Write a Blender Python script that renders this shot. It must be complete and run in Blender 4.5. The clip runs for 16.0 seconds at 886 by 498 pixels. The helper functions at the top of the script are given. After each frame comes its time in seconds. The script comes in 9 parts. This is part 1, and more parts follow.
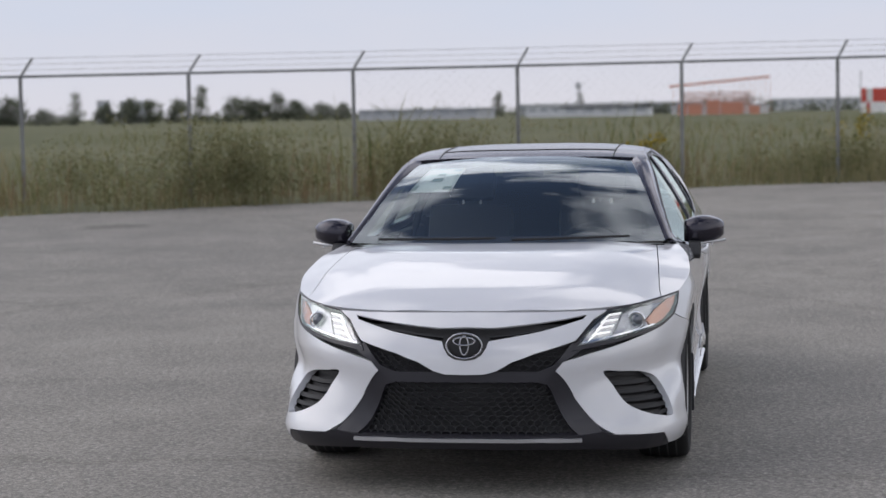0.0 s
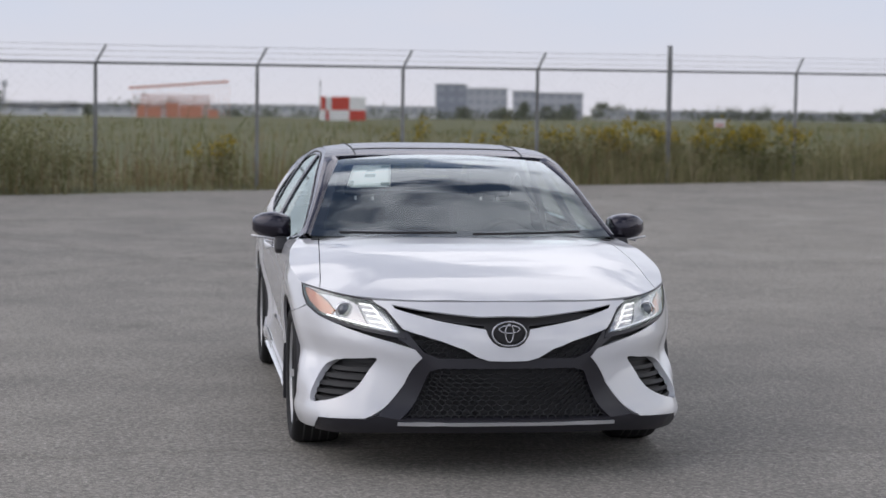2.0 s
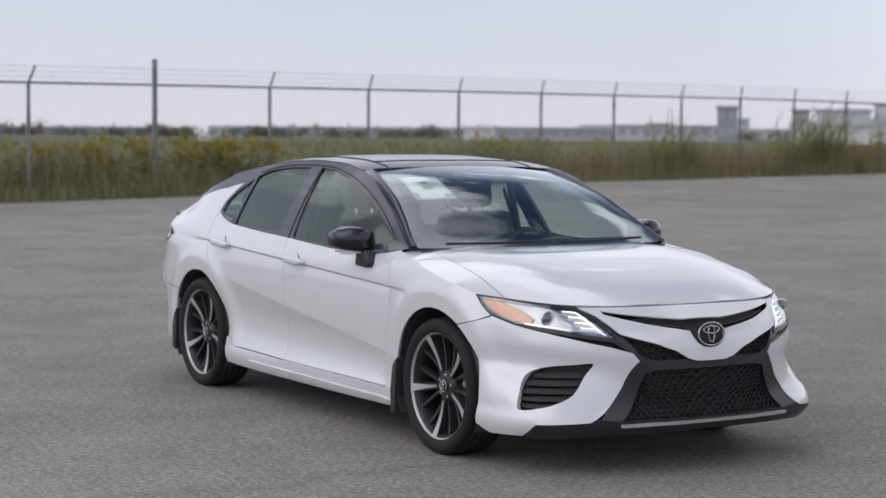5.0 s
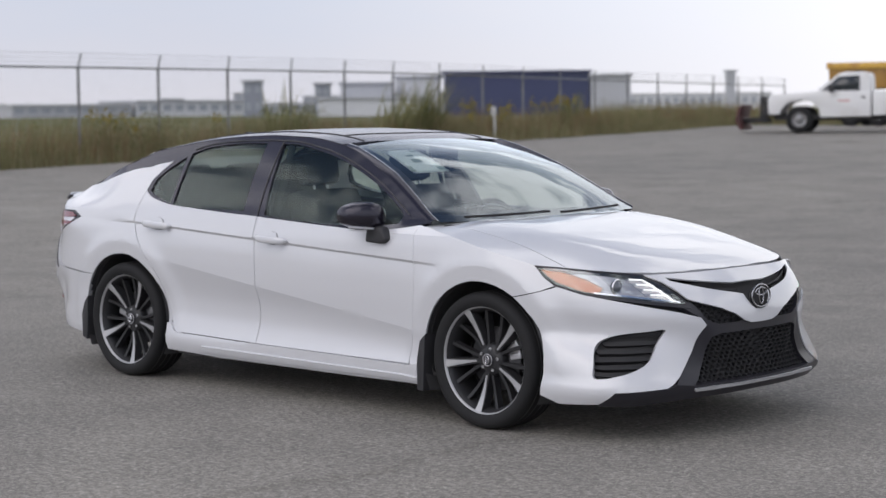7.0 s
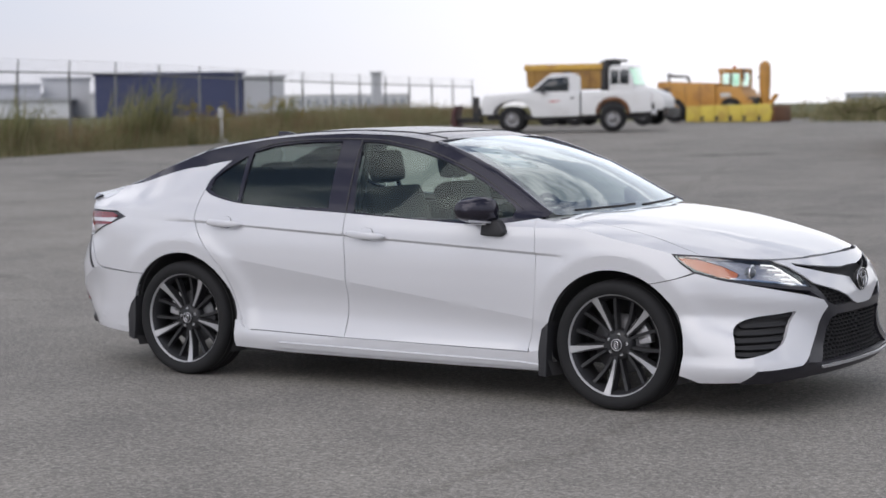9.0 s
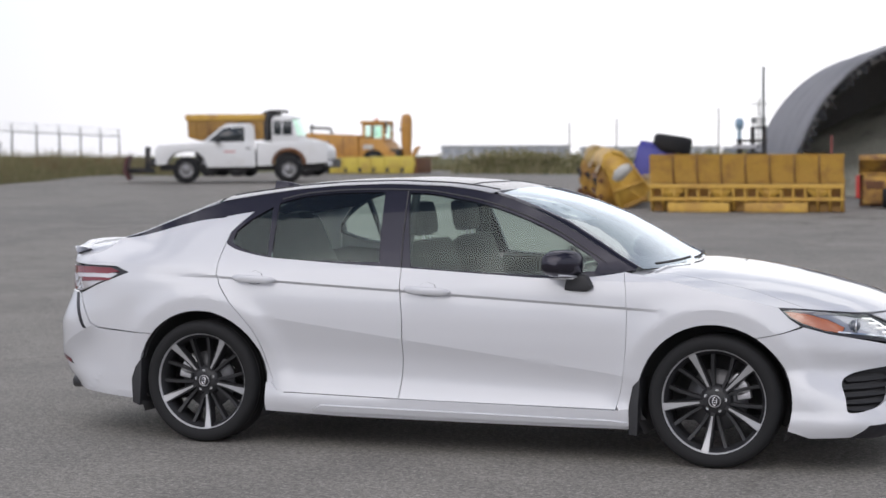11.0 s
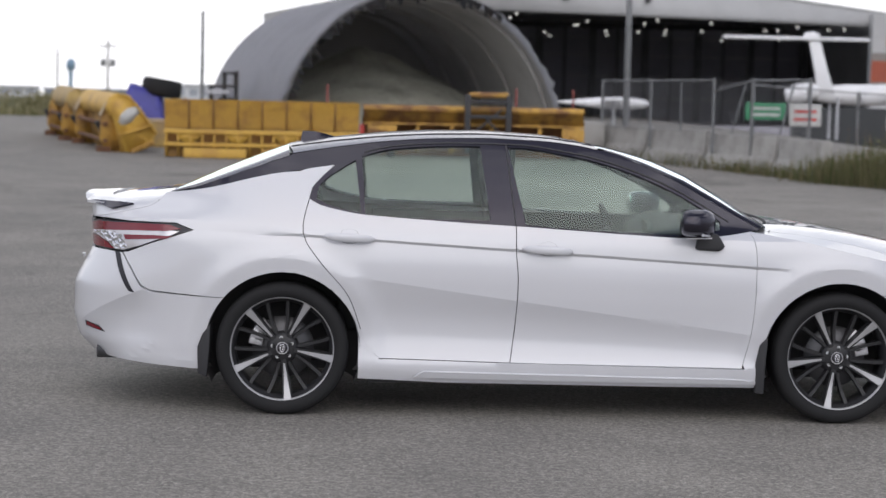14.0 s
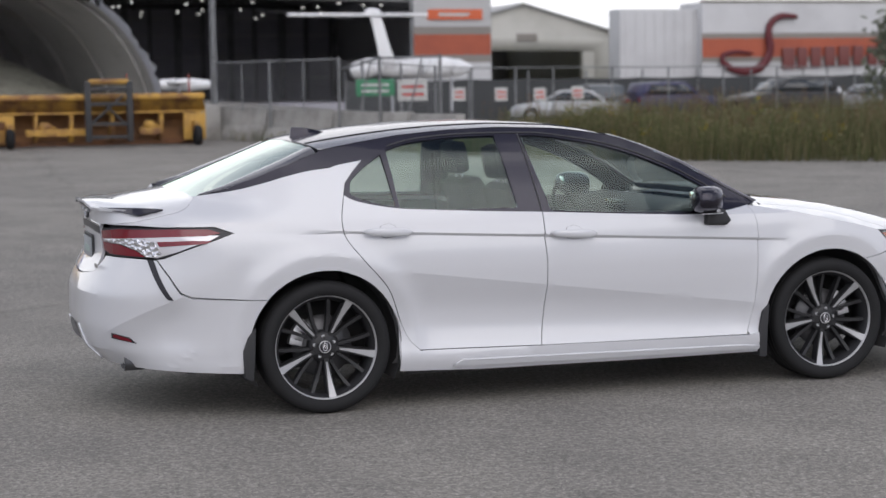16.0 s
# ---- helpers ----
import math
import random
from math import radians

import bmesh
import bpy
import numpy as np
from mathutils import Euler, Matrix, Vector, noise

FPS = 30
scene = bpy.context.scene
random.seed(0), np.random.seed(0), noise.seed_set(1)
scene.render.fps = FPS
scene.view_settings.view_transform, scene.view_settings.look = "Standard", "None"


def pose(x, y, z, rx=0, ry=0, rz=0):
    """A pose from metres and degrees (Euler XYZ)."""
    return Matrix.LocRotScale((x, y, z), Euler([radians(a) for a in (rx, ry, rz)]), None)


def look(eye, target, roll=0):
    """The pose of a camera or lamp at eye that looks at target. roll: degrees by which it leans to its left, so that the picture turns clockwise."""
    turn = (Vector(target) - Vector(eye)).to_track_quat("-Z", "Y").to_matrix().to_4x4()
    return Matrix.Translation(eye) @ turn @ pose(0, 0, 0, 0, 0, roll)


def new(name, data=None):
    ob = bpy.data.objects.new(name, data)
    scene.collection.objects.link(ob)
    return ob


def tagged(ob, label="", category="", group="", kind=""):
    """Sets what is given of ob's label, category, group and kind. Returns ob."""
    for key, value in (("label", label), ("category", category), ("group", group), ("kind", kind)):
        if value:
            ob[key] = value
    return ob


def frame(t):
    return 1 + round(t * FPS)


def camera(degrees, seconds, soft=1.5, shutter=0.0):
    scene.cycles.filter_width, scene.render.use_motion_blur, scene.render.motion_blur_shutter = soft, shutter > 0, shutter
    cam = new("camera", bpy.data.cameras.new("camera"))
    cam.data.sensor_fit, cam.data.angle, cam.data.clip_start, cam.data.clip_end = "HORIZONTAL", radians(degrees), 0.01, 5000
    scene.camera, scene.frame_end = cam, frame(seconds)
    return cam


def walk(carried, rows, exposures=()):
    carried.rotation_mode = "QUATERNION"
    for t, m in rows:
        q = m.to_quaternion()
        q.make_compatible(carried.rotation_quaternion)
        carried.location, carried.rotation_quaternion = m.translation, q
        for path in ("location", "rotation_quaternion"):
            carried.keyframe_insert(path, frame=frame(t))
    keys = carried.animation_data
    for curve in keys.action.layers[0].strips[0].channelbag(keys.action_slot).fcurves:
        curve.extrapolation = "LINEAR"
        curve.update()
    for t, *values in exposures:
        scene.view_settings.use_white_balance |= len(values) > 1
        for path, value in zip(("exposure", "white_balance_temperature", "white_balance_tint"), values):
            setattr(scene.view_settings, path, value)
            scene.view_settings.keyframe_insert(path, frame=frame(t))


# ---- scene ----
# ---- camera ----
cam = camera(27.03, 16.0, soft=1.5)
PATH = [
    (0, (10.046, 1.226, 1.630), (2.182, -0.120, 1.038), -1.13),
    (0.5, (10.254, 0.575, 1.648), (2.307, -0.084, 1.016), -1.33),
    (1, (10.372, -0.104, 1.644), (2.403, -0.070, 0.942), -0.38),
    (1.5, (10.373, -0.791, 1.613), (2.429, -0.156, 0.920), 0.45),
    (2, (10.401, -1.498, 1.614), (2.510, -0.319, 1.028), 0.76),
    (2.5, (10.235, -2.215, 1.590), (2.439, -0.518, 1.002), 0.90),
    (3, (10.106, -2.897, 1.576), (2.416, -0.771, 0.999), 1.48),
    (3.2, (10.030, -3.207, 1.561), (2.408, -0.847, 0.985), 2.03),
    (5.3, (8.810, -5.784, 1.557), (2.168, -1.357, 1.024), 0.30),
    (5.5, (8.620, -5.955, 1.541), (2.113, -1.337, 0.970), 0.48),
    (6, (8.208, -6.444, 1.536), (2.009, -1.428, 0.886), 0.70),
    (6.5, (7.757, -6.908, 1.533), (1.913, -1.489, 0.843), -0.25),
    (7, (7.360, -7.413, 1.544), (1.860, -1.635, 0.941), -0.55),
    (7.5, (6.939, -7.898, 1.534), (1.775, -1.813, 0.979), -0.64),
    (8, (6.549, -8.411, 1.551), (1.652, -2.108, 1.006), -1.04),
    (8.5, (6.123, -8.828, 1.547), (1.513, -2.326, 0.863), -1.33),
    (9, (5.649, -9.219, 1.554), (1.393, -2.474, 0.941), -0.73),
    (9.2, (5.409, -9.379, 1.537), (1.315, -2.527, 0.985), -0.46),
    (11.3, (2.805, -9.977, 1.571), (0.424, -2.353, 1.110), -0.24),
    (11.5, (2.547, -10.021, 1.573), (0.360, -2.345, 1.036), -0.21),
    (12, (1.870, -10.093, 1.578), (0.086, -2.317, 0.987), 0.42),
    (12.5, (1.187, -10.166, 1.581), (-0.065, -2.282, 1.054), 1.04),
    (13, (0.481, -10.164, 1.578), (-0.255, -2.216, 1.032), 1.27),
    (13.5, (-0.232, -10.160, 1.587), (-0.448, -2.187, 0.972), 1.31),
    (14, (-0.951, -10.121, 1.582), (-0.660, -2.151, 0.954), 1.34),
    (14.5, (-1.666, -10.140, 1.602), (-0.805, -2.219, 0.883), 1.01),
    (15, (-2.300, -10.082, 1.615), (-0.967, -2.226, 0.899), 0.71),
    (15.5, (-3.003, -9.971, 1.634), (-1.126, -2.227, 0.917), -0.57),
    (16, (-3.628, -9.784, 1.639), (-1.207, -2.192, 0.927), -0.77),
]
cam.data.dof.use_dof = True
cam.data.dof.focus_distance = 8.8
cam.data.dof.aperture_fstop = 3.2
EXPOSURES = [(0.0, 0.0), (16.0, 0.0)]
walk(cam, [(t, look(eye, aim, roll)) for t, eye, aim, roll in PATH], EXPOSURES)

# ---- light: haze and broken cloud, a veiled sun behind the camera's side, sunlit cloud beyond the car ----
SUN_AZ, SUN_EL = radians(180), radians(38)
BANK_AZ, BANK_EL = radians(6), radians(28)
SUN_POWER, SKY_STRENGTH = 1.0, 1.075
CROWN = 0.15
CLOUD_SHIFT = (0.6, 0.3, 1.7)
CLOUD_LOW, CLOUD_HIGH = 0.47, 0.56
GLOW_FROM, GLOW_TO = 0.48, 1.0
HAZE_LOW, HAZE_MID = (0.66, 0.65, 0.71), (0.57, 0.625, 0.75)
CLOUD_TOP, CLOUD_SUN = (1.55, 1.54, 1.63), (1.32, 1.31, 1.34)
world = bpy.data.worlds.new("sky")
scene.world = world
world.use_nodes = True


nt = world.node_tree
sky = nt.nodes.new("ShaderNodeTexSky")
sky.sky_type, sky.sun_disc = "NISHITA", False
sky.sun_elevation, sky.sun_rotation = SUN_EL, SUN_AZ
sky.air_density, sky.dust_density = 1.0, 1.0


def wnode(kind, **inputs):
    n = nt.nodes.new(kind)
    for key, value in inputs.items():
        n.inputs[key].default_value = value
    return n


def wmath(op, a, b=None, clamp=False):
    n = nt.nodes.new("ShaderNodeMath")
    n.operation, n.use_clamp = op, clamp
    for sock, v in zip(n.inputs, (a, b)):
        if v is None:
            continue
        if hasattr(v, "links"):
            nt.links.new(v, sock)
        else:
            sock.default_value = v
    return n.outputs[0]


def wmix(fac, a, b):
    x = nt.nodes.new("ShaderNodeMix")
    x.data_type = "RGBA"
    for sock, v in ((x.inputs[0], fac), (x.inputs[6], a), (x.inputs[7], b)):
        if hasattr(v, "links"):
            nt.links.new(v, sock)
        else:
            sock.default_value = v if isinstance(v, float) else (*v, 1)
    return x.outputs[2]


# Broken cloud over blue, thinner overhead, closing to an even haze at the horizon, brighter in the sunlit cloud bank.
way = wnode("ShaderNodeTexCoord").outputs["Generated"]
sep = wnode("ShaderNodeSeparateXYZ")
nt.links.new(way, sep.inputs[0])
height = sep.outputs["Z"]
flat = nt.nodes.new("ShaderNodeCombineXYZ")
lift = wmath("ADD", wmath("MAXIMUM", height, 0.0), 0.22)
nt.links.new(wmath("DIVIDE", sep.outputs["X"], lift), flat.inputs[0])
nt.links.new(wmath("DIVIDE", sep.outputs["Y"], lift), flat.inputs[1])
cloud = wnode("ShaderNodeTexNoise", Scale=2.5, Detail=9.0, Roughness=0.58)
shift = nt.nodes.new("ShaderNodeVectorMath")
shift.inputs[1].default_value = CLOUD_SHIFT
nt.links.new(flat.outputs[0], shift.inputs[0])
nt.links.new(shift.outputs[0], cloud.inputs["Vector"])
cover = nt.nodes.new("ShaderNodeMapRange")
cover.inputs["From Min"].default_value, cover.inputs["From Max"].default_value = CLOUD_LOW, CLOUD_HIGH
nt.links.new(cloud.outputs["Fac"], cover.inputs["Value"])
haze = nt.nodes.new("ShaderNodeMapRange")
haze.inputs["From Min"].default_value, haze.inputs["From Max"].default_value = 0.18, 0.55
haze.inputs["To Min"].default_value, haze.inputs["To Max"].default_value = 1.0, 0.0
nt.links.new(height, haze.inputs["Value"])
crown = nt.nodes.new("ShaderNodeMapRange")
crown.inputs["From Min"].default_value, crown.inputs["From Max"].default_value = 0.55, 0.95
crown.inputs["To Min"].default_value, crown.inputs["To Max"].default_value = 1.0, 1.0 - CROWN
nt.links.new(height, crown.inputs["Value"])
mask = wmath("MULTIPLY", wmath("MAXIMUM", cover.outputs[0], haze.outputs[0]), crown.outputs[0])
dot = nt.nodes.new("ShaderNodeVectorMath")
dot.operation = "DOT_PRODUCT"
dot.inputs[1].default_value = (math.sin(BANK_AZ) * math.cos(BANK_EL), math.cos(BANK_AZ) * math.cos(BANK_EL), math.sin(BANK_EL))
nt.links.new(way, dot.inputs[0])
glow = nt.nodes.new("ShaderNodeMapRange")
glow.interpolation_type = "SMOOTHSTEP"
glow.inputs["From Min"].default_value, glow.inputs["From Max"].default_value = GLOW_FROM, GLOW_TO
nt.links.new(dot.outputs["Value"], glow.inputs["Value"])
rise = nt.nodes.new("ShaderNodeMapRange")
rise.inputs["From Min"].default_value, rise.inputs["From Max"].default_value = 0.08, 0.48
nt.links.new(height, rise.inputs["Value"])
low = nt.nodes.new("ShaderNodeMapRange")
low.inputs["From Min"].default_value, low.inputs["From Max"].default_value = 0.0, 0.085
nt.links.new(height, low.inputs["Value"])
soft = wmath("MULTIPLY_ADD", cloud.outputs["Fac"], 1.2)
soft.node.inputs[2].default_value = 0.4
veil = wmix(rise.outputs[0], wmix(wmath("MULTIPLY", low.outputs[0], soft, True), HAZE_LOW, HAZE_MID), CLOUD_TOP)
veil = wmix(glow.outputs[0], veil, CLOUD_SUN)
blue = nt.nodes.new("ShaderNodeMix")
blue.data_type, blue.blend_type = "RGBA", "MULTIPLY"
blue.inputs[0].default_value = 1.0
nt.links.new(sky.outputs["Color"], blue.inputs[6])
blue.inputs[7].default_value = (0.105, 0.098, 0.098, 1)
back = nt.nodes["Background"]
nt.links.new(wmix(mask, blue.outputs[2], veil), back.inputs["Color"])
back.inputs["Strength"].default_value = SKY_STRENGTH
sun = new("sun", bpy.data.lights.new("sun", "SUN"))
sun.data.energy, sun.data.angle, sun.data.color = SUN_POWER, radians(70), (1.0, 0.965, 0.94)
sun.matrix_basis = look((0, 0, 30), (30 * -math.sin(SUN_AZ) * math.cos(SUN_EL), 30 * -math.cos(SUN_AZ) * math.cos(SUN_EL), 30 - 30 * math.sin(SUN_EL)))


# ---- materials ----
def material(name, color, rough=0.5, metal=0.0, coat=0.0, coat_rough=0.03, spec=0.5):
    m = bpy.data.materials.new(name)
    m.use_nodes = True
    b = m.node_tree.nodes["Principled BSDF"]
    b.inputs["Base Color"].default_value = (*color, 1)
    b.inputs["Roughness"].default_value = rough
    b.inputs["Metallic"].default_value = metal
    b.inputs["Coat Weight"].default_value = coat
    b.inputs["Coat Roughness"].default_value = coat_rough
    b.inputs["Specular IOR Level"].default_value = spec
    return m


def node(m, kind, **values):
    n = m.node_tree.nodes.new(kind)
    for key, value in values.items():
        if key in n.inputs:
            n.inputs[key].default_value = value
    return n


def wire(m, a, b):
    m.node_tree.links.new(a, b)


def noise_tex(m, scale, detail=4.0, rough=0.6):
    coord = node(m, "ShaderNodeTexCoord")
    tex = node(m, "ShaderNodeTexNoise", Scale=scale, Detail=detail, Roughness=rough)
    wire(m, coord.outputs["Object"], tex.inputs["Vector"])
    return tex


def ramp(m, fac, stops):
    r = node(m, "ShaderNodeValToRGB")
    while len(r.color_ramp.elements) < len(stops):
        r.color_ramp.elements.new(0.5)
    for e, (at, col) in zip(r.color_ramp.elements, stops):
        e.position = at
        e.color = (*col, 1) if len(col) == 3 else col
    wire(m, fac, r.inputs["Fac"])
    return r


def mix(m, fac, a, b):
    x = m.node_tree.nodes.new("ShaderNodeMix")
    x.data_type = "RGBA"
    for sock, v in ((x.inputs[0], fac), (x.inputs[6], a), (x.inputs[7], b)):
        if hasattr(v, "links"):
            wire(m, v, sock)
        else:
            sock.default_value = v if isinstance(v, float) else (*v, 1)
    return x.outputs[2]


def bsdf(m):
    return m.node_tree.nodes["Principled BSDF"]


def bumped(m, height, strength=0.3, distance=0.01):
    b = node(m, "ShaderNodeBump", Strength=strength, Distance=distance)
    wire(m, height, b.inputs["Height"])
    wire(m, b.outputs["Normal"], bsdf(m).inputs["Normal"])


def weathered(name, color, worn, rough=0.6, scale=3.0, low=0.45, high=0.7, metal=0.0, coat=0.0, bump=0.15, fine=40.0):
    """Paint, metal or stone with stains at a large and a small scale."""
    m = material(name, color, rough, metal, coat)
    big, small = noise_tex(m, scale, 6), noise_tex(m, fine, 3)
    base = mix(m, ramp(m, big.outputs["Fac"], [(low, (0, 0, 0)), (high, (1, 1, 1))]).outputs["Color"], color, worn)
    dark = ramp(m, small.outputs["Fac"], [(0.3, (0.8, 0.8, 0.8)), (0.7, (1.1, 1.1, 1.1))])
    mul = m.node_tree.nodes.new("ShaderNodeMix")
    mul.data_type, mul.blend_type = "RGBA", "MULTIPLY"
    mul.inputs[0].default_value = 1.0
    wire(m, base, mul.inputs[6])
    wire(m, dark.outputs["Color"], mul.inputs[7])
    wire(m, mul.outputs[2], bsdf(m).inputs["Base Color"])
    bumped(m, small.outputs["Fac"], bump)
    return m


def clear_glass(name, tint, gloss=0.12, rough=0.01, boost=1.5, shine_tint=(0.90, 1.0, 0.955)):
    """Thin glass: lets light through with a tint, and mirrors more at a glancing view."""
    m = bpy.data.materials.new(name)
    m.use_nodes = True
    nt = m.node_tree
    nt.nodes.clear()
    out, mixer = nt.nodes.new("ShaderNodeOutputMaterial"), nt.nodes.new("ShaderNodeMixShader")
    clear, shine = nt.nodes.new("ShaderNodeBsdfTransparent"), nt.nodes.new("ShaderNodeBsdfGlossy")
    clear.inputs["Color"].default_value = (*tint, 1)
    shine.inputs["Roughness"].default_value = rough
    shine.inputs["Color"].default_value = (*shine_tint, 1)
    edge = nt.nodes.new("ShaderNodeLayerWeight")
    edge.inputs["Blend"].default_value = 0.5
    steep = nt.nodes.new("ShaderNodeMath")
    steep.operation = "POWER"
    steep.inputs[1].default_value = 5.0
    wire(m, edge.outputs["Facing"], steep.inputs[0])
    fres = nt.nodes.new("ShaderNodeMath")
    fres.operation = "MULTIPLY_ADD"
    fres.inputs[1].default_value, fres.inputs[2].default_value = 0.957, 0.043
    wire(m, steep.outputs[0], fres.inputs[0])
    add = nt.nodes.new("ShaderNodeMath")
    add.operation = "MULTIPLY_ADD"
    add.inputs[1].default_value, add.inputs[2].default_value = boost, gloss
    add.use_clamp = True
    wire(m, fres.outputs[0], add.inputs[0])
    wire(m, add.outputs[0], mixer.inputs["Fac"])
    wire(m, clear.outputs[0], mixer.inputs[1])
    wire(m, shine.outputs[0], mixer.inputs[2])
    wire(m, mixer.outputs[0], out.inputs["Surface"])
    return m


WHITE = material("white_pearl_paint", (0.599, 0.603, 0.630), 0.34, 0.0, 1.0, 0.02)
bsdf(WHITE).inputs["Coat IOR"].default_value = 1.62
BLACK = material("black_gloss_paint", (0.016, 0.0145, 0.021), 0.26, 0.3, 0.6, 0.012)
bsdf(BLACK).inputs["Specular Tint"].default_value = (0.50, 0.48, 0.66, 1)
TRIM = material("black_trim", (0.024, 0.023, 0.029), 0.35, 0.0, 0.12, spec=0.35)
GRILLE = material("grille_plastic", (0.026, 0.026, 0.028), 0.6, spec=0.25)
MATT = material("black_plastic", (0.026, 0.026, 0.029), 0.62)
UNDER = material("dark_underside", (0.055, 0.054, 0.056), 0.85)
RUBBER = material("tyre_rubber", (0.017, 0.017, 0.018), 0.75, spec=0.25)
bumped(RUBBER, noise_tex(RUBBER, 90).outputs["Fac"], 0.1)
CHROME = material("chrome", (0.80, 0.80, 0.82), 0.10, 1.0)
DARK_CHROME = material("dark_chrome", (0.40, 0.40, 0.42), 0.18, 1.0)
SATIN = material("satin_silver", (0.55, 0.55, 0.57), 0.35, 0.6)
MACHINED = material("machined_aluminium", (0.42, 0.42, 0.43), 0.38, 0.45)
RIM_BLACK = material("black_wheel_paint", (0.024, 0.024, 0.026), 0.42, 0.0, 0.1, spec=0.3)
DISC = material("brake_disc_steel", (0.085, 0.085, 0.09), 0.4, 0.6)
AMBER = material("amber_reflector", (0.52, 0.135, 0.03), 0.25, 0.0, 0.8)
RED_LENS = material("red_lamp_lens", (0.17, 0.006, 0.016), 0.2, 0.0, 0.5)
CLEAR_LENS = material("clear_lamp_lens", (0.62, 0.60, 0.62), 0.12, 0.35, 1.0)
FACETS = material("faceted_lamp_reflector", (0.72, 0.72, 0.75), 0.14, 0.75, 0.6)
cut = node(FACETS, "ShaderNodeTexVoronoi", Scale=34.0)
wire(FACETS, node(FACETS, "ShaderNodeTexCoord").outputs["Object"], cut.inputs["Vector"])
bumped(FACETS, cut.outputs["Distance"], 0.9, 0.02)
LAMP_BOWL = material("lamp_reflector", (0.42, 0.42, 0.45), 0.22, 0.6, 0.5)
GLASS = clear_glass("car_side_glass", (0.86, 0.97, 0.91), 0.01, boost=1.15)
SCREEN = clear_glass("windscreen_glass", (0.92, 0.97, 0.945), 0.06, boost=1.5, shine_tint=(0.88, 0.95, 1.0))
LENS = clear_glass("lamp_cover", (0.95, 0.95, 0.96), 0.04)
MIRROR = material("mirror", (0.85, 0.86, 0.87), 0.02, 1.0)
SEAT = material("black_leather", (0.030, 0.031, 0.031), 0.7, spec=0.12)
LINER = material("grey_headliner", (0.60, 0.60, 0.58), 0.9)
PAPER = material("price_sheet_paper", (0.88, 0.93, 0.90), 0.5)
INK = material("printed_grey", (0.38, 0.46, 0.43), 0.6)
LED = material("lit_led", (0.9, 0.9, 0.9), 0.3)
bsdf(LED).inputs["Emission Color"].default_value = (1.0, 0.98, 0.95, 1)
bsdf(LED).inputs["Emission Strength"].default_value = 0.6


# ---- building blocks ----
def part(name, bm, mat, parent=None, label="", smooth=True):
    me = bpy.data.meshes.new(name)
    if smooth:
        for f in bm.faces:
            f.smooth = True
    bm.to_mesh(me)
    bm.free()
    me.materials.append(mat)
    ob = new(name, me)
    if parent is not None:
        ob.parent = parent
    if label:
        ob["label"] = label
    return ob


def empty(name, label, category, m=None, group="", kind=""):
    ob = new(name)
    ob.empty_display_size = 0.2
    if m is not None:
        ob.matrix_basis = m
    return tagged(ob, label, category, group, kind)


def sharpen(bm, degrees=35):
    lim = radians(degrees)
    for e in bm.edges:
        if len(e.link_faces) == 2 and e.calc_face_angle(0) > lim:
            e.smooth = False


def add_box(bm, x0, y0, z0, x1, y1, z1, bevel=0.0, m=None):
    made = bmesh.ops.create_cube(bm, size=1)["verts"]
    for v in made:
        v.co = Vector((x0 + (v.co.x + 0.5) * (x1 - x0), y0 + (v.co.y + 0.5) * (y1 - y0), z0 + (v.co.z + 0.5) * (z1 - z0)))
    if m is not None:
        bmesh.ops.transform(bm, matrix=m, verts=made)
    if bevel:
        edges = list({e for v in made for e in v.link_edges})
        bmesh.ops.bevel(bm, geom=edges, offset=bevel, segments=2, affect="EDGES", profile=0.6)
    return made


def box_bm(x0, y0, z0, x1, y1, z1, bevel=0.0, m=None):
    bm = bmesh.new()
    add_box(bm, x0, y0, z0, x1, y1, z1, bevel, m)
    sharpen(bm)
    return bm


def add_tube(bm, a, b, r, n=8, r2=None, caps=True):
    a, b = Vector(a), Vector(b)
    q = (b - a).to_track_quat("Z", "Y")
    rings = []
    for p, rr in ((a, r), (b, r if r2 is None else r2)):
        rings.append([bm.verts.new(p + q @ Vector((rr * math.cos(t), rr * math.sin(t), 0))) for t in np.linspace(0, 2 * math.pi, n, endpoint=False)])
    for i in range(n):
        bm.faces.new((rings[0][i], rings[0][(i + 1) % n], rings[1][(i + 1) % n], rings[1][i]))
    if caps:
        for ring in (rings[0][::-1], rings[1]):
            bm.faces.new(ring)
            for v, w in zip(ring, ring[1:] + ring[:1]):
                bm.edges.get((v, w)).smooth = False


def add_path(bm, pts, r, n=6):
    for a, b in zip(pts, pts[1:]):
        add_tube(bm, a, b, r, n)


def add_lathe(bm, profile, n=48, m=None, closed=False):
    """A profile of (radius, height) turned about z, then moved by m."""
    rings = [[bm.verts.new((r * math.cos(t), r * math.sin(t), h)) for t in np.linspace(0, 2 * math.pi, n, endpoint=False)] for r, h in profile]
    pairs = list(zip(rings, rings[1:])) + ([(rings[-1], rings[0])] if closed else [])
    for a, b in pairs:
        for i in range(n):
            bm.faces.new((a[i], a[(i + 1) % n], b[(i + 1) % n], b[i]))
    if m is not None:
        bmesh.ops.transform(bm, matrix=m, verts=[v for r in rings for v in r])


